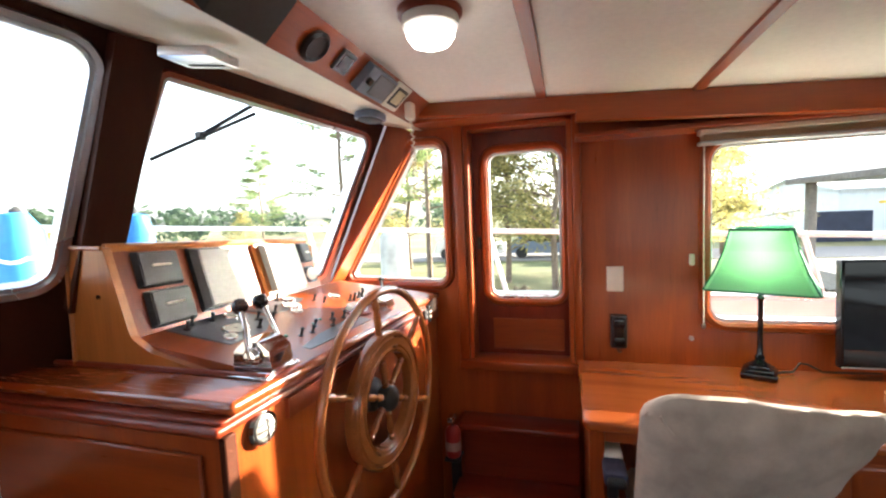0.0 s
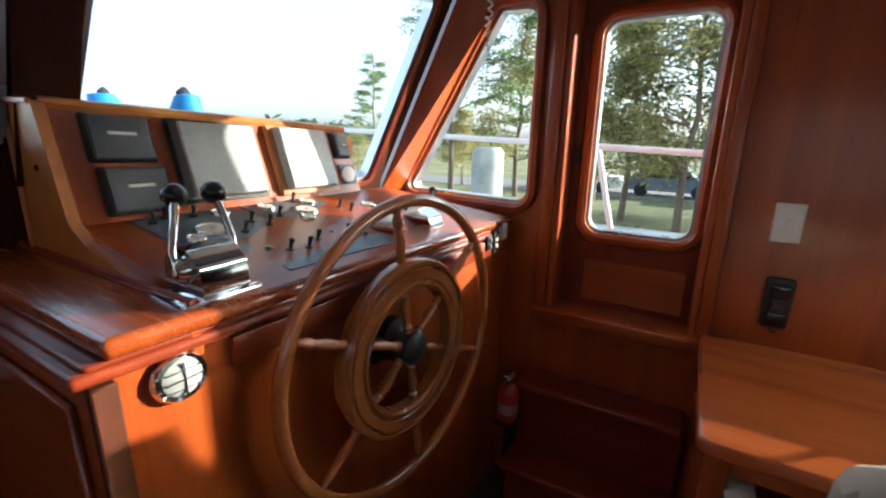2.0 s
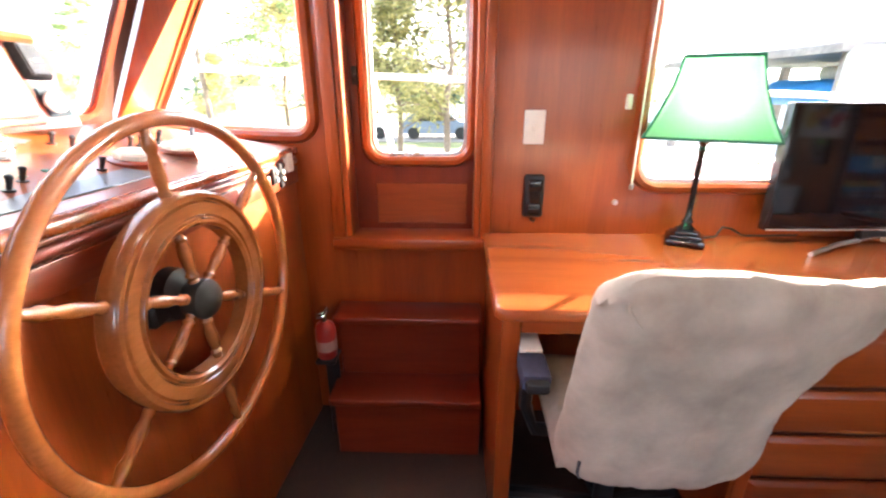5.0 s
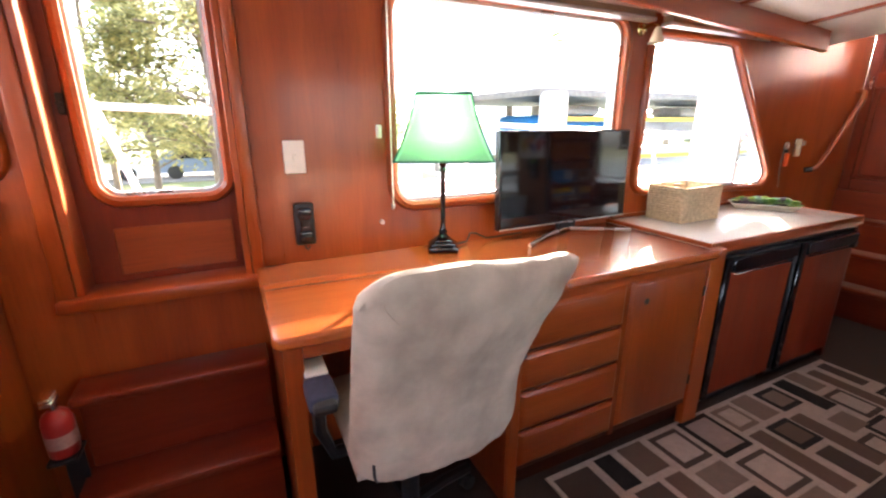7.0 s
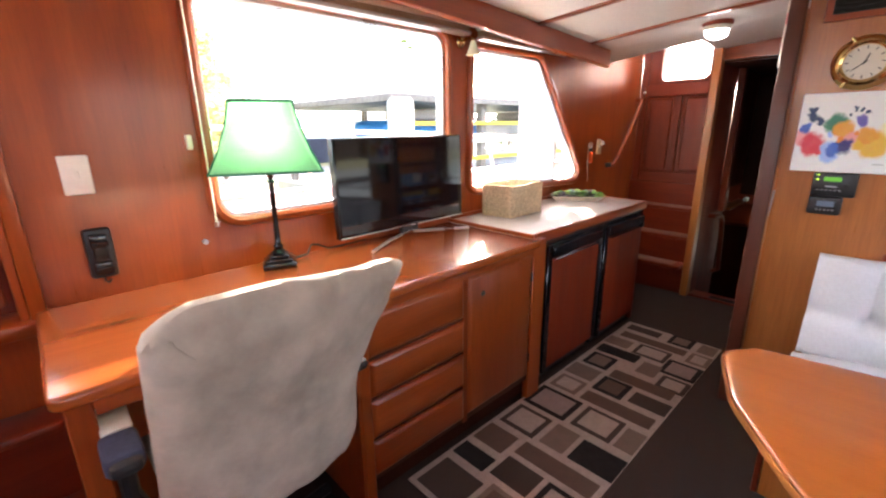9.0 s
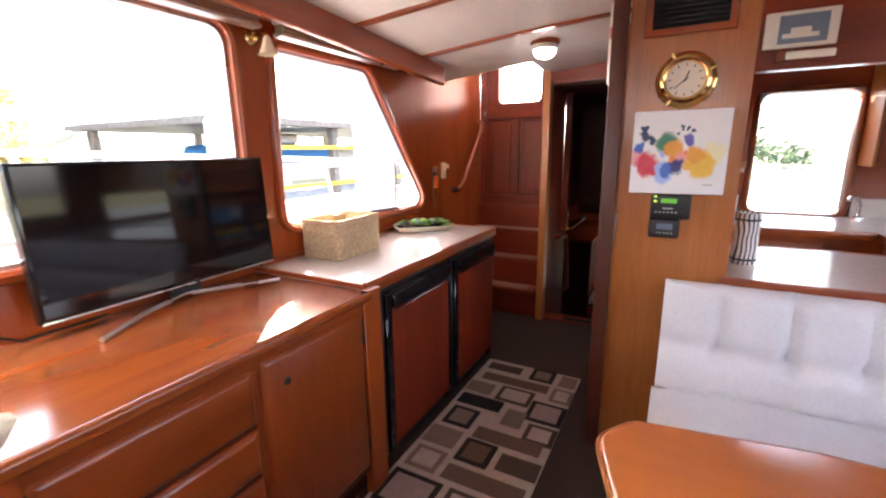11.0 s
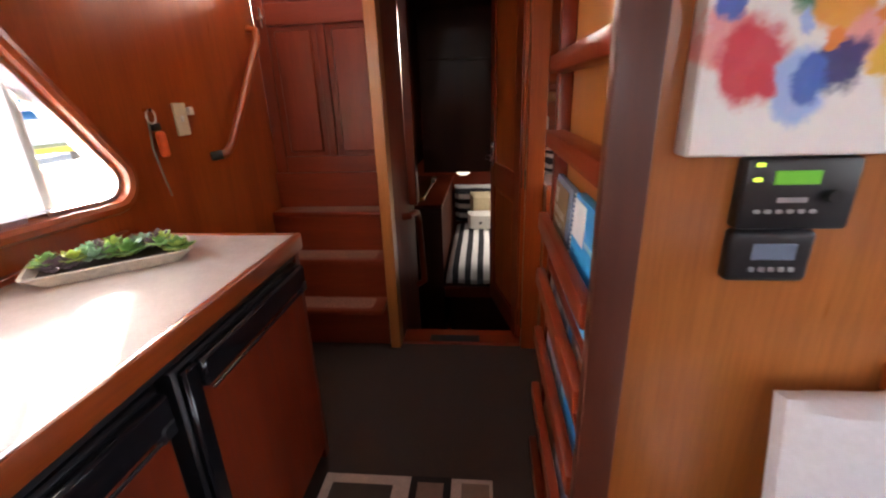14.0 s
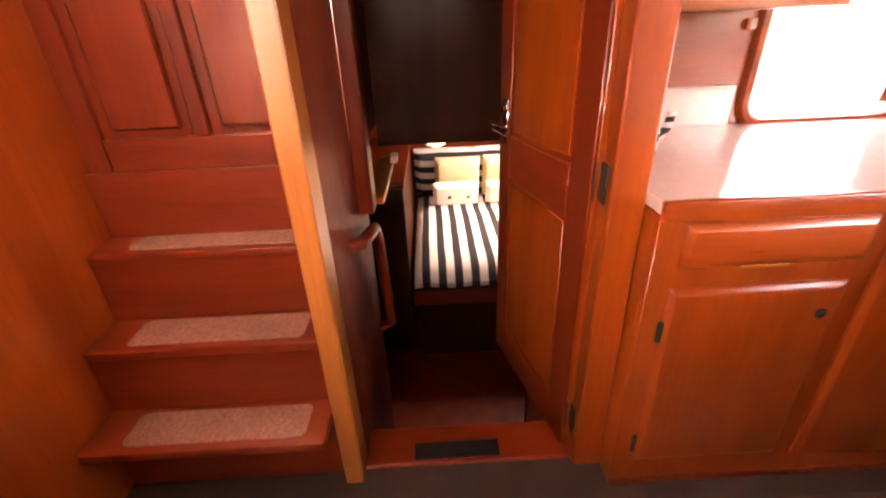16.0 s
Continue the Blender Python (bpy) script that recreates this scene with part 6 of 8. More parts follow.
for a in (0.5, 2.6, -1.2):
    part("lug", turned(turned(rod((0.066, 0, 0.030), (0.098, 0, 0.030), 0.007, 10), Matrix.Rotation(a, 4, "Z")), CK), brass, ck, "brass thumb screw")

mp = thing("inverter_panel", (3.51, 1.06, 1.02), "black remote panel with a green lit display", "control panel")
part("body", box(3.496, 3.521, 0.980, 1.112, 1.008, 1.0985, 0.006, 2), black_plastic, mp)
part("display", box(3.4945, 3.497, 1.026, 1.078, 1.066, 1.083, 0.001), glowing("green_display", (0.12, 0.42, 0.03), 0.03), mp, "green lit display")
for z in (1.088, 1.070):
    part("led", box(3.4945, 3.497, 1.092, 1.102, z, z + 0.005, 0.001), glowing("yellow_green_led", (0.55, 0.9, 0.05), 0.15), mp, "lit indicator")
part("label", join(box(3.4945, 3.497, 1.036, 1.070, 1.044, 1.050, 0), *[box(3.4945, 3.497, 1.022 + 0.013 * k, 1.030 + 0.013 * k, 1.030, 1.035, 0.001) for k in range(6)]), inks["grey"], mp, "pale legends and buttons")
part("knob", rod((3.497, 1.010, 1.052), (3.488, 1.010, 1.052), 0.008, 14), rubber, mp)
mp2 = thing("remote_panel", (3.51, 1.06, 0.94), "small black control panel with a grey display", "control panel")
part("body", box(3.497, 3.521, 1.010, 1.112, 0.936, 1.007, 0.008, 3), black_plastic, mp2)
part("display", box(3.4955, 3.498, 1.032, 1.085, 0.968, 0.990, 0.001), inks["slate"], mp2, "grey display")
part("buttons", join(*[box(3.494, 3.498, 1.030 + 0.012 * k, 1.037 + 0.012 * k, 0.952, 0.958, 0.001) for k in range(5)]), inks["grey"], mp2)
vt = thing("air_vent", (3.51, 1.04, 1.72), "black louvred air vent in a wooden frame on the pillar", "vent")
part("frame", moulding(rect(0.93, 1.16, 1.665, 1.80), [(0.0, 0.004), (0.0, -0.010), (0.02, -0.012), (0.024, 0.004)], at_x(3.52)), teak_y, vt)
part("backing", box(3.516, 3.5205, 0.93, 1.16, 1.665, 1.80, 0), black_plastic, vt)
for k in range(8):
    part("slat", turned(box(-0.008, 0.008, 0.932, 1.158, -0.0012, 0.0012, 0), Matrix.Translation((3.512, 0, 1.675 + 0.016 * k)) @ Matrix.Rotation(radians(35), 4, "Y")), black_plastic, vt)
hv = thing("hvac_thermostat", (3.55, 1.25, 1.60), "white thermostat box on the pillar's side", "thermostat")
part("body", box(3.535, 3.60, 1.286, 1.305, 1.50, 1.78, 0.006, 2), white_plastic, hv)
part("mark", box(3.531, 3.536, 1.289, 1.302, 1.66, 1.70, 0), inks["red"], hv, "small red mark")

# ---- dinette ----
se = thing("settee", (3.2, 0.2, 0.0), "dinette settee in white tufted leather on a teak base", "sofa")
part("base", box(2.93, 3.50, PORT + 0.02, 1.02, 0.0, 0.30, 0.004), tan_z, se, "teak plinth")
part("end_board", box(2.93, 3.519, 1.022, 1.04, 0.0, 0.30, 0.003), red_z, se)


def tufted(u, v):
    """Back cushion: u to port, v up."""
    y = 1.035 - 2.2 * u
    z = 0.395 + 0.397 * v
    cell = (1.045 - y) / 0.192
    f_, g_ = cell - math.floor(cell), 0.0
    seam = math.exp(-((min(f_, 1 - f_)) / 0.09) ** 2) if 0.5 < cell < 10.9 else 0.0
    row = math.exp(-((v - 0.43) / 0.08) ** 2)
    seam *= 1.0 if v > 0.43 else 0.25
    d = -0.017 * seam * (1 - 0.5 * v ** 6) - 0.014 * row - 0.030 * math.exp(-((min(f_, 1 - f_)) / 0.12) ** 2) * row
    x = 3.455 - 0.075 * (1 - v) - d
    return Vector((x, y, z)), Vector((-1, 0, 0.2)).normalized()


part("back_cushion", cushion(tufted, 160, 36, 0.13), leather, se)


def seat_pad(u, v):
    return Vector((2.90 + 0.50 * u, 1.045 - 2.2 * v, 0.365 + 0.012 * math.sin(u * math.pi))), Vector((0, 0, 1))


part("seat_cushion", cushion(seat_pad, 16, 40, 0.13), leather, se)
tb = thing("dinette_table", (2.2, 0.3, 0.0), "varnished teak dinette table with a rounded aisle edge", "table")
tp = rounded([(2.745, -0.75), (2.745, 0.72), (2.69, 1.07), (2.60, 1.135), (2.36, 1.055), (2.13, 0.90), (1.93, 0.66), (1.82, 0.38), (1.80, -0.75)], [0.02, 0.1, 0.05, 0.07, 0.3, 0.3, 0.3, 0.3, 0.02], 5)
part("tabletop", slab(tp, 0.632, 0.662, 0.010, 3), wood("honey_table_teak", (0.34, 0.085, 0.012), (0.46, 0.130, 0.022), "y", 0.24, 0.3, 0.15, 0.15), tb)
part("edge_band", moulding(tp, [(0.0, 0.636), (0.006, 0.640), (0.007, 0.650), (0.004, 0.657), (0.0, 0.657)], Matrix.Identity(4)), tan_y, tb, "pale polished edge band")
part("pedestal", lathe([(0.20, 0.0), (0.20, 0.012), (0.06, 0.03), (0.05, 0.06), (0.05, 0.58), (0.12, 0.62), (0.14, 0.632)], (2.3, 0.0, 0), (0, 0, 1), 24), alu, tb, "grey metal pedestal")

# ---- rug ----
rg = thing("runner_rug", (3.0, 1.67, 0.0), "patterned runner rug of brown, black and beige rectangles", "rug")


def pile(name, c):
    return plain(name, c, 0.95, 0, 0.18, 260, 0.5, 0, 0.003)


yarn = {"b": pile("black_yarn", (0.018, 0.015, 0.014)), "n": pile("brown_yarn", (0.17, 0.105, 0.075)), "d": pile("dark_brown_yarn", (0.085, 0.058, 0.046)), "t": pile("taupe_yarn", (0.26, 0.185, 0.145)), "l": pile("beige_yarn", (0.56, 0.44, 0.37)), "g": pile("pink_beige_yarn", (0.42, 0.31, 0.27))}
RX0, RX1, RY0, RY1 = 2.07, 4.0, 1.40, 1.948
part("ground_weave", box(RX0, RX1, RY0, RY1, 0.0, 0.009, 0.003), yarn["l"], rg, "beige ground weave")


def patch(u0, u1, v0, v1, inner, border=""):
    """u from the starboard edge, v from the aft end."""
    y1, y0 = RY1 - (RY1 - RY0) * u0, RY1 - (RY1 - RY0) * u1
    x1, x0 = RX1 - (RX1 - RX0) * v0, RX1 - (RX1 - RX0) * v1
    if border:
        part("patch", box(x0, x1, y0, y1, 0.008, 0.0106, 0.001), yarn[border], rg)
        m = 0.024 if border == "b" else 0.022
        part("patch", box(x0 + m, x1 - m, y0 + m, y1 - m, 0.0104, 0.0124, 0.001), yarn[inner], rg)
    else:
        part("patch", box(x0, x1, y0, y1, 0.008, 0.0110, 0.001), yarn[inner], rg)


for row in ("0.06 0.42 0.02 0.06 d", "0.52 0.76 0.00 0.07 t b", "0.82 0.98 0.01 0.07 t", "0.08 0.76 0.085 0.125 n", "0.80 1.0 0.085 0.155 l t", "0.02 0.28 0.145 0.20 t", "0.34 0.67 0.135 0.21 l d",
            "0.68 1.0 0.17 0.26 g b", "0.04 0.46 0.215 0.265 b", "0.52 0.70 0.235 0.305 t", "0.75 1.0 0.27 0.34 l d", "0.06 0.32 0.28 0.36 t b", "0.38 0.94 0.335 0.38 n", "0.03 0.31 0.375 0.44 t",
            "0.36 0.63 0.385 0.465 n b", "0.68 0.99 0.40 0.455 d", "0.05 0.31 0.455 0.525 l t", "0.36 0.96 0.48 0.525 n", "0.03 0.43 0.54 0.635 g b", "0.48 0.81 0.54 0.63 l d", "0.84 0.99 0.55 0.63 t",
            "0.05 0.37 0.65 0.735 l d", "0.42 0.62 0.65 0.73 t", "0.66 1.0 0.655 0.73 b", "0.03 0.30 0.755 0.82 n", "0.36 0.96 0.75 0.795 n", "0.36 0.66 0.81 0.875 d", "0.70 1.0 0.81 0.89 l b", "0.03 0.32 0.84 0.885 b",
            "0.05 0.40 0.905 0.99 d", "0.44 0.66 0.89 0.975 n t", "0.72 0.98 0.91 0.985 g t"):
    a = row.split()
    patch(*[float(v) for v in a[:4]], *a[4:])

grug = thing("galley_rug", (4.43, 0.6, 0.0), "small patterned rug of beige and black rectangles in the galley", "rug")
part("ground_weave", box(4.22, 4.645, 0.12, 1.055, 0.0, 0.009, 0.003), yarn["d"], grug, "dark brown ground weave")
for x0, x1, y0, y1, rim, core in ((4.50, 4.635, 0.78, 1.045, "b", "l"), (4.24, 4.48, 0.90, 1.045, "n", "t"), (4.24, 4.48, 0.66, 0.88, "b", "g"), (4.50, 4.635, 0.46, 0.72, "d", "b"), (4.24, 4.48, 0.40, 0.62, "t", "l"), (4.24, 4.635, 0.14, 0.38, "b", "n")):
    part("patch", box(x0, x1, y0, y1, 0.008, 0.0106, 0.001), yarn[rim], grug)
    part("patch", box(x0 + 0.02, x1 - 0.02, y0 + 0.02, y1 - 0.02, 0.0104, 0.0124, 0.001), yarn[core], grug)

# ---- galley ----
pn_ = thing("galley_peninsula", (3.85, -0.2, 0.0), "galley counter of pale laminate behind the settee", "counter")
part("carcass", box(3.53, 4.10, PORT, 0.84, 0.0, 0.765, 0.0), teak_z, pn_)
part("worktop", box(3.52, 4.16, PORT, 0.842, 0.775, 0.805, 0.003), laminate, pn_)
part("edge", box(3.502, 3.519, PORT, 0.862, 0.762, 0.808, 0.005, 2), teak_y, pn_, "varnished teak edge")
part("edge_aft", box(4.161, 4.178, PORT, 0.842, 0.762, 0.808, 0.005, 2), teak_y, pn_, "varnished teak edge")
streak, kn, kl, kb = nodes_of("upright_zebra_print")
kw = kn.new("ShaderNodeTexWave")
kw.bands_direction = "Y"
kw.inputs["Scale"].default_value, kw.inputs["Distortion"].default_value, kw.inputs["Detail"].default_value, kw.inputs["Detail Scale"].default_value = 20.0, 5.0, 1.0, 0.5
kl.new(kn.new("ShaderNodeTexCoord").outputs["Object"], kw.inputs["Vector"])
kl.new(ramp(kn, kl, kw.outputs["Fac"], [(0.26, (0.014, 0.013, 0.014)), (0.34, (0.80, 0.78, 0.76))]).outputs["Color"], kb.inputs["Base Color"])
kb.inputs["Roughness"].default_value = 0.4
vs = thing("zebra_vase", (3.78, 0.775, 0.805), "zebra-print cylinder vase tied with black cord", "vase")
part("body", lathe([(0.0, 0.0), (0.040, 0.0), (0.043, 0.01), (0.043, 0.205), (0.040, 0.205), (0.040, 0.012), (0, 0.012)], (3.78, 0.768, 0.806), (0, 0, 1), 26), streak, vs)
for z in (0.826, 0.985):
    part("cord", tube([(3.78 + 0.0445 * math.cos(k * 0.314), 0.768 + 0.0445 * math.sin(k * 0.314), z) for k in range(20)], 0.004, 6, True), black_plastic, vs, "black cord tie")

gc = thing("galley_cabinet", (5.0, 0.6, 0.0), "teak galley base cabinet with a drawer and a door", "cabinet")
part("carcass", box(4.735, 5.36, PORT, 1.172, 0.0, 0.785, 0.0), teak_z, gc, "", False)
part("face_frame", box(4.718, 4.736, PORT, 1.172, 0.0, 0.785, 0.002), teak_z, gc)
XM = Matrix(((0, 1, 0, 0), (-1, 0, 0, 0), (0, 0, 1, 0), (0, 0, 0, 1)))  # (x, y, z) facing -y -> facing -x


def raised_x(y0, y1, z0, z1, x, depth=0.018):
    return turned(raised(-y1, -y0, z0, z1, 0.0, depth), Matrix.Translation((x, 0, 0)) @ XM)


dw1 = part("drawer", raised_x(0.735, 1.118, 0.668, 0.768, 4.722), teak_y, gc)
part("pull_groove", box(4.699, 4.702, 0.90, 1.00, 0.671, 0.678, 0.001), tan_y, dw1, "worn pale pull")
dr1 = part("cupboard_door", raised_x(0.745, 1.125, 0.095, 0.622, 4.722), teak_z, gc)
part("latch_ring", lathe([(0.010, 0), (0.0125, 0.003), (0.008, 0.005), (0.007, 0.002), (0, 0.002)], (4.704, 0.79, 0.548), (-1, 0, 0), 16), bronze, dr1, "dark finger latch")
for z in (0.49, 0.14):
    part("hinge", join(rod((4.708, 1.130, z), (4.708, 1.130, z + 0.05), 0.006, 8)), bronze, dr1, "bronze hinge")
part("cupboard_door", raised_x(0.30, 0.70, 0.085, 0.752, 4.718), teak_z, gc)
part("toe_strip", box(4.712, 4.718, PORT, 1.172, 0.0, 0.02, 0.001), red_y, gc)
gt = thing("galley_worktop", (5.0, 0.6, 0.785), "pale laminate galley worktop with teak edge", "counter")
part("worktop", box(4.722, 5.372, PORT, 1.174, 0.787, 0.815, 0.002), laminate, gt)
part("edge", box(4.703, 4.7215, 0.090, 1.174, 0.778, 0.818, 0.005, 2), teak_y, gt, "varnished teak edge")
for bs_ in ((5.366, 5.379, 0.64, 1.174), (5.366, 5.379, PORT, 0.04), (5.10, 5.366, 1.166, 1.174)):
    part("backsplash", box(*bs_, 0.815, 0.935, 0.002), laminate, gt, "laminate backsplash")
part("seam", box(4.75, 5.36, 0.488, 0.492, 0.8145, 0.8158, 0), inks["grey"], gt)
w = thing("window_6", (5.38, 0.2, 0.815), "galley window with rounded teak frame", "window", "", "structure")
part("window_frame", moulding(gal_win, TRIM, at_x(5.38)), teak_y, w)
g = part("pane", plate(grown(gal_win, 0.002), [], at_x(5.41), 0.004), glass, w, "", False)
g.visible_shadow = False
part("catch", box(5.355, 5.375, 0.632, 0.652, 1.09, 1.12, 0.004, 2), white_plastic, w, "small white catch")
uc = thing("upper_cabinet", (5.2, 0.8, 1.14), "varnished teak wall cabinet above the galley worktop", "cabinet")
part("carcass", box(5.06, 5.378, 0.66, 1.172, 1.19, 1.80, 0.0), teak_z, uc)
part("shelf_rail", box(5.03, 5.06, 0.66, 1.172, 1.135, 1.175, 0.005, 2), tan_y, uc, "pale teak fiddle rail")
part("shelf", box(5.05, 5.378, 0.66, 1.172, 1.14, 1.155, 0.002), teak_y, uc)
for y0, y1 in ((0.67, 0.91), (0.925, 1.165)):
    part("cupboard_door", raised_x(y0, y1, 1.205, 1.74, 5.06), teak_z, uc)
uc2 = thing("upper_cabinet", (5.15, -0.7, 1.14), "teak wall cabinet with a dark latch beside the galley window", "cabinet")
part("carcass", box(5.13, 5.378, PORT, 0.035, 1.14, 1.80, 0.0), teak_z, uc2)
part("side_panel", box(5.12, 5.378, 0.036, 0.050, 1.14, 1.80, 0.002), tan_z, uc2)
ud = part("cupboard_door", raised_x(-0.205, 0.030, 1.16, 1.74, 5.13), teak_z, uc2)
part("latch_ring", lathe([(0.010, 0), (0.012, 0.003), (0, 0.004)], (5.112, -0.16, 1.40), (-1, 0, 0), 14), bronze, ud)
uc3 = thing("upper_cabinet", (4.7, -0.7, 1.14), "pale teak wall cabinet along the galley's outer side", "cabinet")
part("carcass", box(4.25, 5.108, PORT, -0.225, 1.14, 1.80, 0.003), tan_z, uc3)
TURN = Matrix.Rotation(radians(180), 4, "Z")
for x0, x1 in ((4.27, 4.66), (4.68, 5.07)):
    part("cupboard_door", turned(raised(-x1, -x0, 1.16, 1.74, 0.0, 0.018), Matrix.Translation((0, -0.225, 0)) @ TURN), tan_z, uc3)
leg = thing("galley_side_counter", (4.45, -0.6, 0.0), "laminate-topped teak counter along the galley's outer side", "counter")
part("carcass", box(4.18, 4.716, PORT, 0.055, 0.0, 0.785, 0.0), teak_z, leg)
part("worktop", box(4.181, 4.7215, PORT, 0.070, 0.787, 0.815, 0.002), laminate, leg)
part("edge", box(4.181, 4.7215, 0.0705, 0.088, 0.778, 0.818, 0.005, 2), teak_x, leg, "varnished teak edge")
part("cupboard_door", turned(raised(-4.66, -4.24, 0.085, 0.74, 0.0, 0.018), Matrix.Translation((0, 0.055, 0)) @ TURN), teak_z, leg)
ou = thing("power_outlet", (5.37, -0.46, 0.945), "white double power outlet on the galley wall", "outlet")
part("plate", box(5.360, 5.380, -0.495, -0.425, 0.945, 1.055, 0.003, 2), white_plastic, ou)
for z in (0.965, 1.01):
    part("socket", box(5.357, 5.361, -0.475, -0.445, z, z + 0.028, 0.001), inks["grey"], ou)
for k in range(4):
    cx, y = 5.16 - 0.095 * k, -0.27 - 0.062 * k
    c = thing("canister", (cx, y, 0.815), "black storage canister with a steel lid", "canister", "canisters on the worktop")
    part("body", lathe([(0.043, 0), (0.045, 0.005), (0.045, 0.13), (0.043, 0.134), (0, 0.134)], (cx, y, 0.816), (0, 0, 1), 20), black_gloss, c)
    part("lid", lathe([(0.045, 0), (0.046, 0.02), (0.03, 0.026), (0.008, 0.028), (0.010, 0.04), (0, 0.042)], (cx, y, 0.95), (0, 0, 1), 20), chrome, c, "steel lid")
    part("band", lathe([(0.0455, 0), (0.0455, 0.03)], (cx, y, 0.86), (0, 0, 1), 20), inks["grey"], c, "pale label band")
hob = thing("cooktop", (4.52, -0.2, 0.815), "black glass cooktop set in the worktop", "cooktop")
part("glass_plate", box(4.30, 4.70, -0.42, 0.01, 0.8155, 0.822, 0.003), black_gloss, hob)
for cy in (-0.10, -0.31):
    part("ring", tube([(4.50 + 0.07 * math.cos(k * 0.3142), cy + 0.07 * math.sin(k * 0.3142), 0.822) for k in range(20)], 0.002, 5, True), inks["slate"], hob)
fc = thing("faucet", (5.25, 0.05, 0.815), "chrome swivel galley faucet", "faucet")
part("spout", tube([(5.28, 0.02, 0.82), (5.28, 0.02, 0.90), (5.20, 0.06, 0.96), (5.10, 0.12, 0.965), (5.08, 0.13, 0.95)], 0.010, 10), chrome, fc)
part("base", lathe([(0.028, 0), (0.028, 0.012), (0.014, 0.02)], (5.28, 0.02, 0.8155), (0, 0, 1), 16), chrome, fc)
zt = thing("zebra_teapot", (5.00, 1.10, 0.815), "black and white zebra-striped teapot on the worktop", "teapot")
part("body", lathe([(0.0, 0.0), (0.038, 0.0), (0.05, 0.02), (0.052, 0.07), (0.040, 0.12), (0.018, 0.135), (0.0, 0.137)], (5.00, 1.112, 0.816), (0, 0, 1), 22), wavy, zt)
part("lid_knob", lathe([(0.010, 0), (0.016, 0.01), (0.012, 0.02), (0, 0.024)], (5.00, 1.112, 0.952), (0, 0, 1), 12), black_gloss, zt)
part("spout", tube([(5.00, 1.065, 0.86), (5.00, 1.04, 0.89), (5.00, 1.032, 0.93)], 0.010, 8), wavy, zt)
ol = thing("power_outlet", (4.84, 1.17, 0.99), "white double power outlet", "outlet")
part("plate", box(5.362, 5.379, 1.085, 1.155, 0.985, 1.05, 0.003), white_plastic, ol)
part("sockets", join(box(5.358, 5.363, 1.10, 1.112, 1.0, 1.035, 0.002), box(5.358, 5.363, 1.128, 1.14, 1.0, 1.035, 0.002)), inks["grey"], ol)
solid("wall_galley_header", box(3.50, 3.56, PORT, 0.845, 1.50, tin(3.5, 0.5), 0.004), red_y, "dark teak header over the galley opening", "wall", "structure", False)
bp = thing("framed_picture", (3.49, 0.72, 1.60), "small framed picture of a white boat on blue sea", "picture")
part("frame", box(3.486, 3.501, 0.655, 0.835, 1.560, 1.665, 0.003), white_plastic, bp)
part("print", box(3.484, 3.487, 0.68, 0.80, 1.572, 1.653, 0), inks["slate"], bp, "blue sea print")
part("boat", join(box(3.4825, 3.4845, 0.70, 0.79, 1.587, 1.600, 0), box(3.4825, 3.4845, 0.72, 0.77, 1.600, 1.616, 0)), white_plastic, bp, "white boat shape")
gl = thing("header_light", (3.49, 0.70, 1.535), "slim white courtesy light on the header", "lamp")
part("backing", slab(rounded(rect(3.48, 3.50, 0.63, 0.80), 0.004), 1.520, 1.552, 0.003), red_y, gl)
part("diffuser", box(3.470, 3.482, 0.655, 0.775, 1.524, 1.547, 0.005, 2), white_plastic, gl)
gbld = thing("galley_blind", (5.33, 0.2, 1.6), "white slatted blind pulled up over the galley window", "blind", "raised window blinds")
for k in range(6):
    part("slat", box(5.31, 5.36, 0.09, 0.60, 1.60 - 0.012 * k, 1.604 - 0.012 * k, 0.001), white_plastic, gbld)

# ---- ceiling lamps and overhead instruments ----
def dome(x, y, lit):
    z = ceil_z(x, y)
    d = thing("ceiling_lamp", (x, y, z), "round white dome ceiling lamp on a wooden ring, lit", "lamp", "ceiling lamps")
    part("ring", lathe([(0.075, 0.004), (0.075, -0.012), (0.068, -0.018), (0, -0.018)], (x, y, z), (0, 0, 1), 30), red_y, d, "dark wooden mounting ring")
    part("collar", lathe([(0.066, 0), (0.066, -0.020), (0.060, -0.024), (0, -0.024)], (x, y, z - 0.018), (0, 0, 1), 30), white_plastic, d)
    part("diffuser", lathe([(0.058, 0), (0.056, -0.018), (0.045, -0.034), (0.022, -0.043), (0, -0.045)], (x, y, z - 0.041), (0, 0, 1), 30), glowing("dome_diffuser", (1.0, 0.93, 0.82), lit), d, "glowing white dome")


dome(0.862, 1.50, 1.6)
dome(4.12, 1.71, 1.6)



def on_over(y, v, d=0.0):
    return Vector((0.51, y, 1.88)) + Vector((0.10, 0, 0.088)) * v + Vector((0.66, 0, -0.75)) * d


def over_block(y0, y1, v0, v1, d):
    bm = bmesh.new()
    lo = [bm.verts.new(on_over(y, v, 0.0005)) for y, v in ((y0, v0), (y1, v0), (y1, v1), (y0, v1))]
    hi = [bm.verts.new(on_over(y, v, d)) for y, v in ((y0, v0), (y1, v0), (y1, v1), (y0, v1))]
    bm.faces.new(lo[::-1])
    bm.faces.new(hi)
    for i in range(4):
        bm.faces.new((lo[i - 1], lo[i], hi[i], hi[i - 1]))
    bmesh.ops.recalc_face_normals(bm, faces=bm.faces)
    bmesh.ops.bevel(bm, geom=bm.edges[:], offset=0.002, segments=1, affect="EDGES")
    return bm


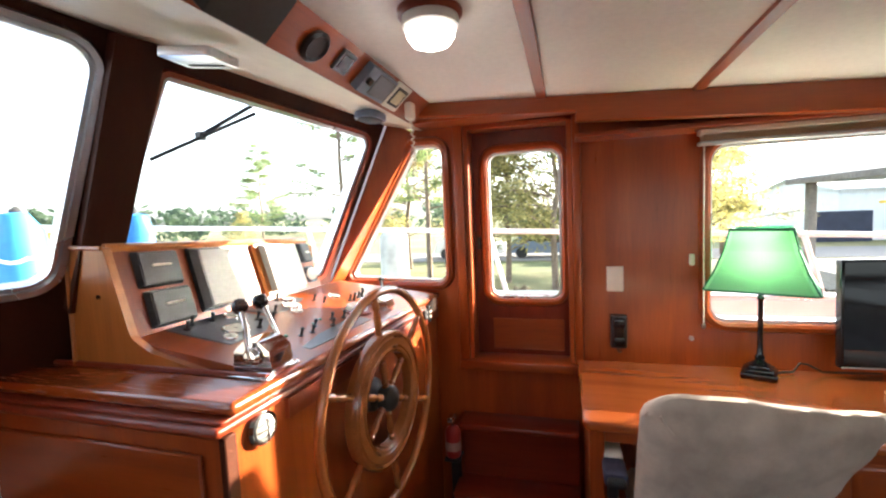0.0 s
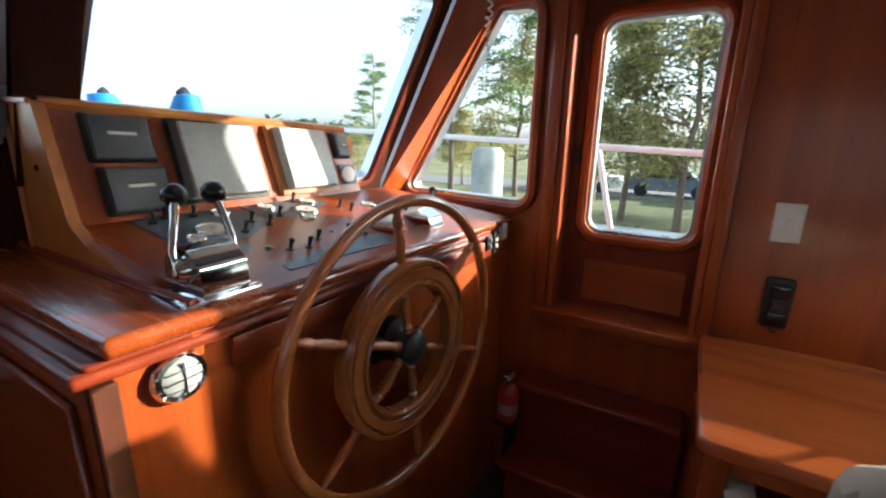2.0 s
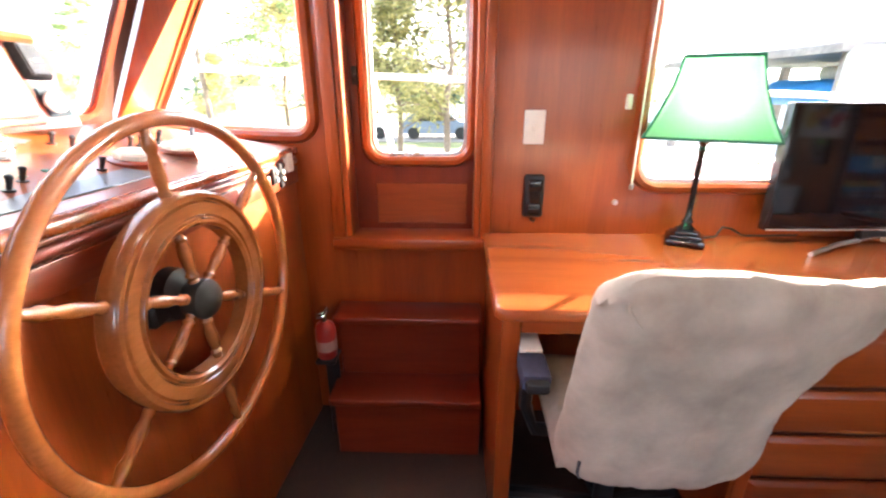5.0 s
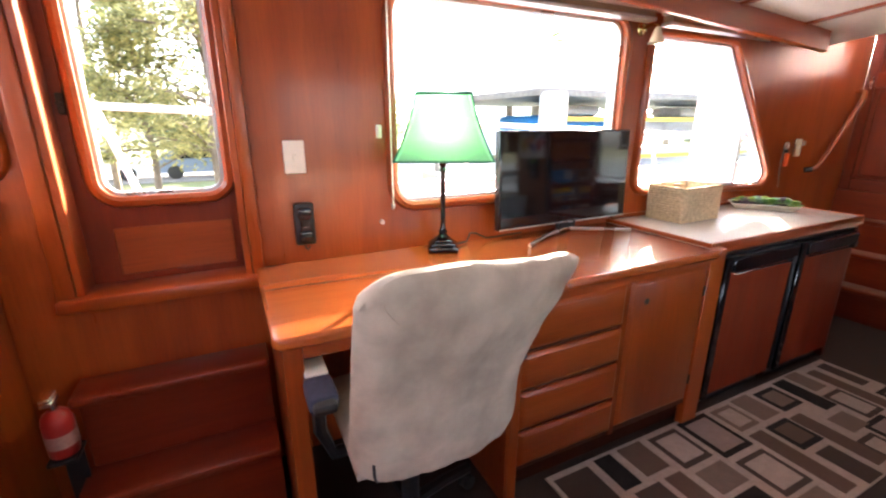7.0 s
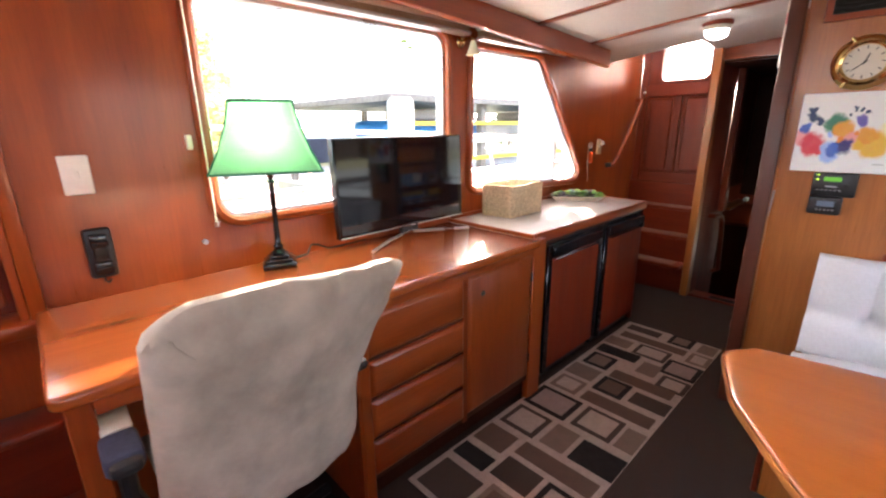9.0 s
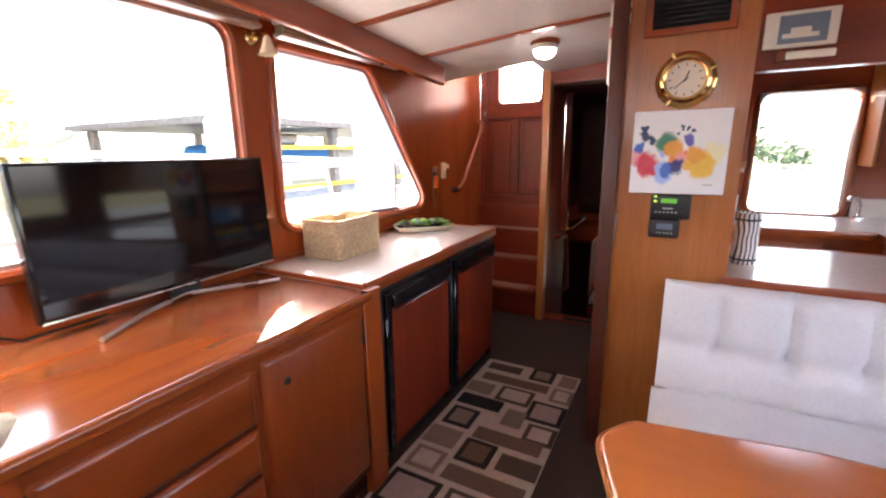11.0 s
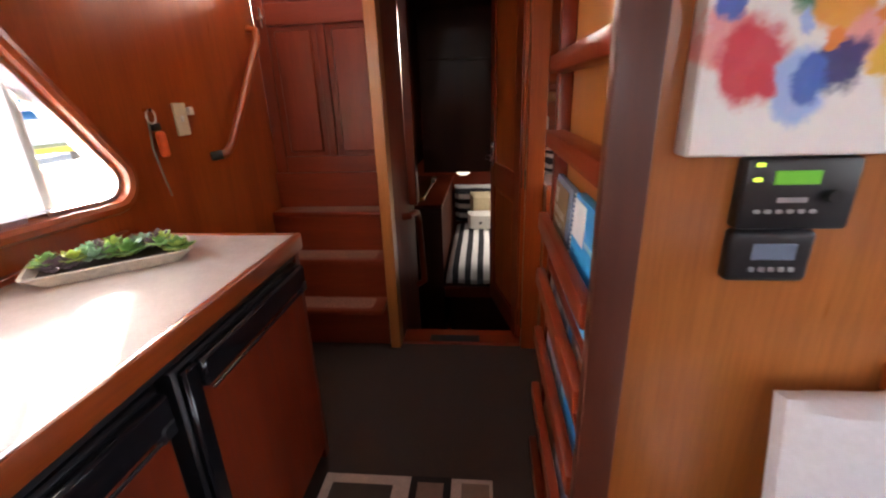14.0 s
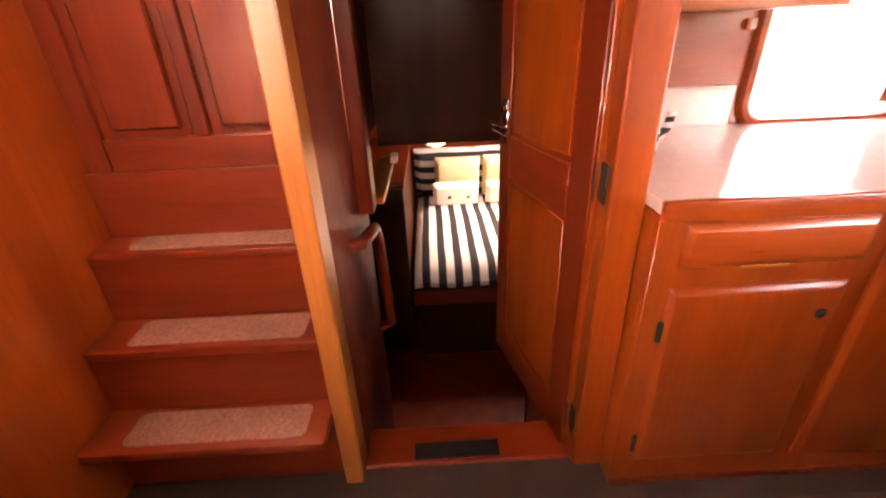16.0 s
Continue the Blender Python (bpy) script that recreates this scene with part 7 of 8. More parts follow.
way = Vector((0.66, 0, -0.75))
spk = thing("overhead_gauge", on_over(1.50, 0.45), "round black overhead speaker dial", "speaker")
part("rim", lathe([(0.042, 0), (0.044, 0.010), (0.036, 0.016), (0.030, 0.010), (0, 0.008)], on_over(1.50, 0.45), way, 26), black_plastic, spk)
rd = thing("vhf_radio", on_over(1.26, 0.45), "black radio mounted overhead", "radio")
part("body", over_block(1.16, 1.33, 0.08, 0.95, 0.035), black_plastic, rd)
lcd = thing("overhead_display", on_over(1.64, 0.45), "small overhead display with grey screen", "display")
part("bezel", over_block(1.605, 1.675, 0.25, 0.75, 0.010), steel_grey, lcd)
part("screen", over_block(1.615, 1.665, 0.33, 0.67, 0.012), black_gloss, lcd)
hf = thing("overhead_handset", on_over(1.80, 0.45), "grey radio handset unit mounted overhead", "radio")
part("body", over_block(1.74, 1.93, 0.15, 0.85, 0.028), inks["slate"], hf)
part("face", over_block(1.80, 1.925, 0.22, 0.78, 0.031), steel_grey, hf)
part("knob", lathe([(0.012, 0), (0.012, 0.014), (0, 0.016)], on_over(1.765, 0.5, 0.026), way, 14), black_plastic, hf)
cb = thing("framed_gauge", on_over(2.03, 0.45), "cream framed gauge at the end of the overhead panel", "gauge")
part("frame", over_block(1.97, 2.09, 0.10, 0.90, 0.012), white_plastic, cb)
part("inner", over_block(1.985, 2.075, 0.22, 0.78, 0.014), black_plastic, cb)
part("card", over_block(1.998, 2.062, 0.30, 0.70, 0.016), plain("aged_card", (0.66, 0.58, 0.36), 0.6), cb, "cream card")
sf1 = thing("soffit_light", (0.30, 1.36, 1.875), "flat grey courtesy light under the soffit", "lamp")
part("body", turned(slab(rounded(rect(-0.075, 0.075, -0.05, 0.05), 0.012), -0.022, 0.0, 0.003), Matrix.Translation((0.335, 1.36, 1.885)) @ Matrix.Rotation(radians(8), 4, "Y")), alu, sf1)
part("slot", turned(box(-0.05, 0.05, 0.02, 0.028, -0.024, -0.0215, 0), Matrix.Translation((0.335, 1.36, 1.885)) @ Matrix.Rotation(radians(8), 4, "Y")), black_plastic, sf1)
sf2 = thing("soffit_speaker", (0.42, 2.10, 1.875), "oval dark speaker under the soffit", "speaker")
part("body", slab(rounded(rect(0.375, 0.475, 2.02, 2.17), 0.048, 8), 1.862, 1.888, 0.004), inks["slate"], sf2)
part("grille", slab(rounded(rect(0.385, 0.465, 2.03, 2.16), 0.038, 8), 1.858, 1.863, 0.002), rubber, sf2)
hook = thing("coiled_line", (0.56, 2.24, 1.90), "white handset with a hanging coiled cord", "handset")
part("handset", join(box(0.555, 0.59, 2.12, 2.17, 1.855, 1.925, 0.012, 2)), white_plastic, hook)
part("cord", tube([(0.575 + 0.006 * math.cos(k * 1.2), 2.145 + 0.006 * math.sin(k * 1.2) + 0.0006 * k * (1 if k < 40 else 0.3), 1.86 - 0.0042 * k) for k in range(60)], 0.003, 5), white_plastic, hook, "coiled pale cord")

# ---- outside ----
grass_m, on_, ol_, ob_ = nodes_of("lawn_and_shore")
oc = on_.new("ShaderNodeTexCoord").outputs["Object"]
o1 = noise_node(on_, ol_, oc, 0.25, 5, 0.6)
o2 = noise_node(on_, ol_, oc, 6.0, 4, 0.6)
oa = ramp(on_, ol_, o1.outputs["Fac"], [(0.35, (0.10, 0.13, 0.035)), (0.55, (0.22, 0.20, 0.08)), (0.7, (0.30, 0.26, 0.13))])
ob2 = ramp(on_, ol_, o2.outputs["Fac"], [(0.3, (0.6, 0.6, 0.6)), (0.7, (1, 1, 1))])
ol_.new(mixc(on_, ol_, "MULTIPLY", 1.0, oa.outputs["Color"], ob2.outputs["Color"]), ob_.inputs["Base Color"])
ob_.inputs["Roughness"].default_value = 0.95
GZ = -1.3
bm = bmesh.new()
bmesh.ops.create_circle(bm, cap_ends=True, radius=900, segments=64, matrix=Matrix.Translation((0, 0, GZ)))
solid("ground", bm, grass_m, "dry grass and shore round the marina", "ground", "structure", False)
solid("road", box(-40, 60, 24, 29, GZ - 0.05, GZ + 0.03, 0), plain("pale_asphalt", (0.18, 0.17, 0.165), 0.9, 0, 0.15, 20, 0.2), "pale marina lane beyond the lawn", "road", "structure", False)
concrete = plain("pale_concrete", (0.42, 0.40, 0.36), 0.85, 0, 0.15, 12, 0.2)
solid("pavement", join(box(-14, 26, 6.0, 7.3, GZ, -0.28, 0.02)), concrete, "pale concrete quay wall", "pavement", "structure", False)
water_m, wn2, wl2, wb2 = nodes_of("harbour_water")
wb2.inputs["Base Color"].default_value = (0.03, 0.05, 0.05, 1)
wb2.inputs["Roughness"].default_value = 0.08
wc = noise_node(wn2, wl2, wn2.new("ShaderNodeTexCoord").outputs["Object"], 2.2, 4, 0.6, 0.5)
bump(wn2, wl2, wb2, wc.outputs["Fac"], 0.5, 0.05)
solid("water", box(-16, 70, -60, 5.2, GZ - 0.1, GZ + 0.02, 0), water_m, "dark rippled harbour water", "water", "structure", False)
rock_m = plain("riprap_stone", (0.20, 0.19, 0.18), 0.9, 0, 0.35, 4, 0.6)
bm = bmesh.new()
for k in range(260):
    r = random.uniform(0.14, 0.34)
    m = Matrix.LocRotScale((random.uniform(-8, 20), random.uniform(4.6, 6.0), GZ + 0.1 + random.uniform(0, 0.75)), Euler((random.random() * 6, random.random() * 6, 0)), (r, r * random.uniform(0.6, 1), r * random.uniform(0.5, 0.9)))
    ret = bmesh.ops.create_icosphere(bm, subdivisions=1, radius=1.0, matrix=m)
    for v in ret["verts"]:
        v.co += Vector((random.uniform(-1, 1), random.uniform(-1, 1), random.uniform(-1, 1))) * r * 0.18
solid("riprap", bm, rock_m, "dark riprap stones below the quay", "rocks", "stuff", False)

# the boat's own deck and rails
solid("side_deck", join(box(-1.0, 5.4, 2.57, 3.46, 0.62, 0.68, 0.0)), white_paint, "white side deck of the boat", "deck", "structure", False)
solid("foredeck", slab([(-0.52, -1.6), (0.0, 3.46), (-2.2, 3.2), (-5.5, 1.6), (-6.5, 0.6), (-5.5, -0.6), (-2.2, -2.2)], 0.80, 0.86), white_paint, "white foredeck of the boat", "deck", "structure", False)
solid("aft_deck", join(box(5.46, 9.5, -2.2, 0.55, 0.45, 0.50, 0.0), box(5.7, 9.5, 2.6, 3.4, 0.45, 0.50, 0.0)), white_paint, "white aft deck of the boat", "deck", "structure", False)


def rail_z(x):
    return 1.365 - 0.040 * (x - 0.3)


bw = thing("bulwark", (2.2, 3.44, 0.62), "white bulwark with a grey cap along the side deck", "bulwark")
part("plate", box(-1.0, 9.0, 3.40, 3.46, 0.30, 0.90, 0.004), white_paint, bw)
part("cap", box(-1.0, 9.0, 3.37, 3.49, 0.90, 0.93, 0.01, 2), alu, bw, "grey cap rail")
gr2 = thing("guard_rail", (2.2, 3.40, 0.93), "white tubular guard rail along the side deck", "railing")
part("top_rail", tube([(x, 3.40, rail_z(x)) for x in (-5.0, -2.5, -1, 0, 1, 2, 3, 4, 5, 7, 9)], 0.016, 10), white_paint, gr2)
for x in (-2.4, -0.75, 0.65, 2.45, 4.2, 6.0):
    part("stanchion", tube([(x, 3.40, rail_z(x)), (x + 0.11, 3.42, 0.91)], 0.015, 10), white_paint, gr2)
fr2 = thing("bow_rail", (-3, 2.6, 0.86), "white tubular rail round the foredeck", "railing")
part("top_rail", tube([(-1.2, 3.35, 1.43), (-2.4, 3.05, 1.47), (-4.0, 2.3, 1.53), (-5.6, 1.3, 1.60), (-6.3, 0.6, 1.62), (-5.6, -0.3, 1.60), (-2.4, -2.1, 1.47)], 0.014, 8), white_paint, fr2)
for x, y, z in ((-2.4, 3.05, 1.47), (-4.0, 2.3, 1.53), (-5.6, 1.3, 1.6), (-5.6, -0.3, 1.6)):
    part("stanchion", rod((x, y, z), (x, y, 0.86), 0.012, 8), white_paint, fr2)
blue_tarp = plain("blue_tarpaulin", (0.03, 0.20, 0.52), 0.55, 0, 0.15, 12, 0.3, 0, 0.01)


def bundle(x, y, r, h, top):
    b = thing("covered_bundle", (x, y, 0.86), "bright blue tarpaulin cover tied with white line on the foredeck", "cover", "foredeck covers")
    bm = lathe([(r * 0.8, 0), (r * 1.05, h * 0.2), (r, h * 0.6), (r * 0.85, h * 0.85), (r * 0.5, h), (0, h * 1.02)], (x, y, 0.86), (0, 0, 1), 20)
    for v in bm.verts:
        k = noise.noise(v.co * 6) * 0.05
        v.co += Vector((k, k * 0.6, k * 0.2)) if v.co.z > 0.88 else Vector((0, 0, 0))
    part("cover", bm, blue_tarp, b)
    part("tie", tube([(x + r * 1.04 * math.cos(k * 0.314), y + r * 1.04 * math.sin(k * 0.314), 0.86 + h * 0.62 + 0.02 * math.sin(k)) for k in range(20)], 0.010, 6, True), white_paint, b, "white tie line")
    part("knot", lathe([(0, 0), (0.03, 0.015), (0.034, 0.035), (0.012, 0.06), (0, 0.065)], (x - 0.02, y, 0.84 + h), (0.2, 0.1, 1), 10), rubber, b, "dark lashing on top")


bundle(-0.97, 2.20, 0.10, 0.68, 0)
bundle(-2.12, 2.36, 0.13, 0.74, 0)
wl = thing("windlass", (-2.6, 2.62, 0.86), "dark windlass on the foredeck", "winch")
part("drum", lathe([(0.08, 0), (0.08, 0.5), (0.11, 0.52), (0.06, 0.60), (0.09, 0.68), (0.05, 0.72), (0, 0.72)], (-2.5, 2.52, 0.86), (0, 0, 1), 16), rubber, wl)
wp = thing("windscreen_wiper", WS @ Vector((-0.3, 0.76, 0.07)), "black windscreen wiper parked across the pane", "wiper")
part("blade", rod(WS @ Vector((-0.70, 0.47, 0.066)), WS @ Vector((-0.36, 0.665, 0.066)), 0.006, 8), rubber, wp)
part("arm", tube([WS @ Vector((-0.545, 0.56, 0.082)), WS @ Vector((-0.36, 0.69, 0.09)), WS @ Vector((-0.30, 0.80, 0.08))], 0.007, 8), black_plastic, wp)
part("carrier", box(*[c + s for c in (WS @ Vector((-0.545, 0.56, 0.076))) for s in (-0.014, 0.014)], 0.004), black_plastic, wp)

# trees
bark = plain("pine_bark", (0.22, 0.165, 0.12), 0.95, 0, 0.3, 8, 0.8, 0, 0.03)


def leaves(name, c1, c2):
    m, n, l, bs = nodes_of(name)
    geo = n.new("ShaderNodeNewGeometry")
    r = ramp(n, l, geo.outputs["Random Per Island"], [(0.0, c1), (0.6, c2), (1.0, tuple(v * 1.5 for v in c2))])
    l.new(r.outputs["Color"], bs.inputs["Base Color"])
    bs.inputs["Roughness"].default_value = 0.7
    t = n.new("ShaderNodeBsdfTranslucent")
    l.new(r.outputs["Color"], t.inputs["Color"])
    mxs = n.new("ShaderNodeMixShader")
    mxs.inputs[0].default_value = 0.68
    l.new(bs.outputs[0], mxs.inputs[1])
    l.new(t.outputs[0], mxs.inputs[2])
    l.new(mxs.outputs[0], n["Material Output"].inputs["Surface"])
    return m


pine_leaf = leaves("pine_foliage", (0.11, 0.16, 0.075), (0.20, 0.26, 0.11))
fall_leaf = leaves("autumn_foliage", (0.17, 0.19, 0.08), (0.36, 0.32, 0.13))
far_leaf = leaves("far_foliage", (0.05, 0.08, 0.06), (0.09, 0.13, 0.08))


def crown_mesh(rng, blobs, per, leaf):
    verts, faces = [], []
    for c, rad, flat_ in blobs:
        for k in range(per):
            d = Vector((rng.gauss(0, 1), rng.gauss(0, 1), rng.gauss(0, 1))).normalized() * rad * rng.random() ** 0.45
            p = c + Vector((d.x, d.y, d.z * flat_))
            a = Vector((rng.uniform(-1, 1), rng.uniform(-1, 1), rng.uniform(-0.6, 0.6))).normalized() * leaf * rng.uniform(0.6, 1.4)
            b = a.orthogonal().normalized() * leaf * rng.uniform(0.25, 0.5)
            i = len(verts)
            verts += [p - a, p + b, p + a, p - b]
            faces.append((i, i + 1, i + 2, i + 3))
    me = bpy.data.meshes.new("crown")
    me.from_pydata(verts, [], faces)
    return me


def tree(kind, seed, h):
    rng = random.Random(seed)
    pine = kind == "pine"
    t = thing("pine_tree" if pine else "broadleaf_tree", (0, 0, 0), "tall open pine with a bare lower trunk" if pine else "yellow-green broadleaf tree in autumn", "tree", "trees on the shore")
    bend = [Vector((rng.uniform(-0.035, 0.035) * k, rng.uniform(-0.035, 0.035) * k, h * k / 7)) for k in range(8)]
    trunk = tube([b for b in bend], 0.5, 8)
    for v in trunk.verts:
        k = max(0.0, min(1.0, v.co.z / h))
        axis = bend[min(7, int(round(k * 7)))]
        r = (0.14 if pine else 0.13) * (1 - 0.85 * k)
        d = Vector((v.co.x - axis.x, v.co.y - axis.y, 0))
        if d.length > 0:
            d = d.normalized() * r
        v.co.x, v.co.y = axis.x + d.x, axis.y + d.y
    part("trunk", trunk, bark, t)
    blobs, limbs = [], []
    for k in range(40 if pine else 44):
        z = h * rng.uniform(0.30 if pine else 0.18, 0.98)
        a = rng.uniform(0, 6.283)
        reach = (1 - (z / h)) * h * (0.34 if pine else 0.5) + h * 0.06
        reach *= rng.uniform(0.5, 1.0)
        base = bend[min(7, int(z / h * 7))].copy()
        base.z = z
        tip = base + Vector((math.cos(a) * reach, math.sin(a) * reach, reach * rng.uniform(0.0, 0.4)))
        limbs.append(tube([base, base.lerp(tip, 0.5) + Vector((0, 0, 0.1)), tip], 0.03, 5))
        for q in ((0.55, 0.75, 1.0) if pine else (0.5, 0.8, 1.05)):
            blobs.append((base.lerp(tip, q), rng.uniform(0.3, 0.6) if pine else rng.uniform(0.5, 0.9), 0.45 if pine else 0.8))
    part("limbs", join(*limbs), bark, t)
    me = crown_mesh(rng, blobs, 75 if pine else 70, 0.075 if pine else 0.10)
    me.materials.append(pine_leaf if pine else fall_leaf)
    c = new("crown", me)
    c.parent = t
    return t


models = [tree("pine", 3, 11.0), tree("pine", 8, 13.0), tree("broad", 5, 7.0), tree("broad", 9, 8.5)]
spots = "-16 22 0 .68;-9 19 1 .95;-4.5 18 0 .9;-3 22 1 1;-1 17 2 .9;0.8 15.5 3 .95;2.6 17 1 .9;-6.5 21 3 1;3.5 21 2 1.1;5.2 19 3 .8;6.8 22 2 1;-11 24 2 .6;-20 25 3 .42;25 30 1 .72;-31 20 2 .4;-36 12 3 .36;9 26 3 .9"
used = set()
for s in spots.split(";"):
    x, y, k, sc = [float(v) for v in s.split()]
    k = int(k)
    m = pose(x, y, GZ, 0, 0, (x * 47) % 360)
    if k not in used:
        used.add(k)
        models[k].location, models[k].rotation_euler, models[k].scale = m.translation, m.to_euler(), (sc, sc, sc)
    else:
        t = copy_thing(models[k], m)
        t.scale = (sc, sc, sc)
# far woods as one mass
rng = random.Random(21)
blobs = []
for k in range(240):
    a = rng.uniform(-0.2, 3.9)
    d = rng.uniform(70, 95)
    blobs.append((Vector((math.cos(a) * d, math.sin(a) * d, GZ + rng.uniform(0.5, 4.2))), rng.uniform(1.6, 3.0), 0.8))
me = crown_mesh(rng, blobs, 60, 0.7)
me.materials.append(far_leaf)
tagged(new("far_woods", me), "hazy line of woods across the water", "trees", "", "stuff")
bm = bmesh.new()
for k in range(420):
    x, y = rng.uniform(-14, 9), rng.uniform(10.5, 13.5)
    bmesh.ops.create_icosphere(bm, subdivisions=1, radius=rng.uniform(0.15, 0.4), matrix=Matrix.Translation((x, y, GZ + rng.uniform(0.05, 0.3))))
for v in bm.verts:
    v.co += Vector((rng.uniform(-1, 1), rng.uniform(-1, 1), rng.uniform(-1, 1))) * 0.09
solid("shrubs", bm, plain("dry_shrub", (0.10, 0.075, 0.04), 0.95, 0, 0.4, 6, 0.8), "low brown shrubs along the shore", "shrub", "stuff", False)

# buildings
sheet = plain("white_metal_siding", (0.66, 0.70, 0.74), 0.5, 0, 0.06, 3, 0.05)
roof_m = plain("blue_grey_roof", (0.04, 0.062, 0.078), 0.5, 0, 0.08, 3, 0.05)
dark_m = plain("dark_blue_box", (0.03, 0.035, 0.06), 0.8, 0, 0.2, 3, 0.1)
yellow_m = plain("yellow_rail_paint", (0.75, 0.52, 0.05), 0.5, 0, 0.1, 6, 0.05)
post_m = plain("grey_timber", (0.24, 0.22, 0.20), 0.85, 0, 0.25, 10, 0.3)


def gable(x0, x1, y0, y1, z0, zr, over=0.5):
    """A gable roof with its ridge along x."""
    ym = (y0 + y1) / 2
    bm = bmesh.new()
    sec = [(y0 - over, z0 - 0.15), (ym, zr), (y1 + over, z0 - 0.15), (y1 + over, z0 - 0.25), (ym, zr - 0.12), (y0 - over, z0 - 0.25)]
    a, b = [bm.verts.new((x0 - over, y, z)) for y, z in sec], [bm.verts.new((x1 + over, y, z)) for y, z in sec]
    for i in range(6):
        bm.faces.new((a[i - 1], a[i], b[i], b[i - 1]))
    for r_ in (a, b):
        bm.faces.new((r_[0], r_[1], r_[4], r_[5]))
        bm.faces.new((r_[1], r_[2], r_[3], r_[4]))
    bmesh.ops.recalc_face_normals(bm, faces=bm.faces)
    return bm


hs1 = thing("storage_shed", (26, 36, GZ), "long white metal shed with a low gable roof", "building")
part("wall", box(17.5, 36, 33, 44, GZ, 2.0, 0), sheet, hs1)
part("roof", gable(17.5, 36, 33, 44, 2.1, 3.0), sheet, hs1, "pale metal roof")
part("gable_end", plate([(33, 1.9), (44, 1.9), (44, 2.0), (38.5, 2.9), (33, 2.0)], [], at_x(17.4), 0.1), sheet, hs1)
# A solid dark blue box; the shed wall has no opening here.
part("door", box(15.9, 18.8, 32.2, 33.4, GZ, 0.55, 0), dark_m, hs1, "solid dark blue box against the shed")
part("stripe", box(19.5, 36, 32.94, 33.0, 0.95, 1.10, 0), yellow_m, hs1, "yellow stripe")
for k in range(6):
    part("rib", box(20.0 + 2.6 * k, 20.08 + 2.6 * k, 32.92, 33.0, GZ, 2.0, 0), sheet, hs1)
def hip(x0, x1, y0, y1, z0, zr, run):
    """A hip roof with its ridge along x."""
    ym = (y0 + y1) / 2
    bm = bmesh.new()
    eave = [bm.verts.new((x, y, z0)) for x, y in rect(x0, x1, y0, y1)]
    foot = [bm.verts.new((x, y, z0 - 0.14)) for x, y in rect(x0, x1, y0, y1)]
    r0, r1 = bm.verts.new((x0 + run, ym, zr)), bm.verts.new((x1 - run, ym, zr))
    bm.faces.new((eave[0], eave[1], r1, r0))
    bm.faces.new((eave[1], eave[2], r1))
    bm.faces.new((eave[2], eave[3], r0, r1))
    bm.faces.new((eave[3], eave[0], r0))
    for i in range(4):
        bm.faces.new((foot[i - 1], foot[i], eave[i], eave[i - 1]))
    bm.faces.new(foot[::-1])
    bmesh.ops.recalc_face_normals(bm, faces=bm.faces)
    return bm


bh_ = thing("boathouse", (14.5, 12, GZ), "open-sided boat rack shed with a blue-grey hip roof on timber posts", "building")
part("roof", hip(7.3, 23.0, 8.8, 15.2, 2.02, 3.15, 3.6), roof_m, bh_)
part("fascia", join(box(7.26, 23.04, 8.74, 8.80, 1.86, 2.0, 0.01), box(7.24, 7.30, 8.74, 15.2, 1.86, 2.0, 0.01)), post_m, bh_, "dark timber fascia")
for x in (7.7, 10.6, 13.5, 16.4, 19.3, 22.4):
    for y in (9.1, 14.8):
        part("post", box(x - 0.10, x + 0.10, y - 0.10, y + 0.10, GZ, 1.9, 0.01), post_m, bh_)
part("deck", box(7.3, 23.0, 8.7, 15.3, GZ, -0.35, 0.02), concrete, bh_)
for z, mat_, lab_ in ((1.33, yellow_m, "yellow painted rail"), (0.88, white_paint, ""), (0.42, yellow_m, "yellow painted rail"), (0.10, post_m, "grey timber rail"), (-0.15, post_m, "grey timber rail")):
    part("rail", box(7.5, 22.6, 8.90, 8.98, z, z + 0.10, 0.01), mat_, bh_, lab_)
solid("wing_bulkhead", box(3.935, 3.965, 2.565, 2.88, 0.68, 2.16, 0.008, 2), white_paint, "white gelcoat wing panel on the side deck", "panel")
hull_m = plain("pale_hull", (0.5, 0.52, 0.55), 0.4)
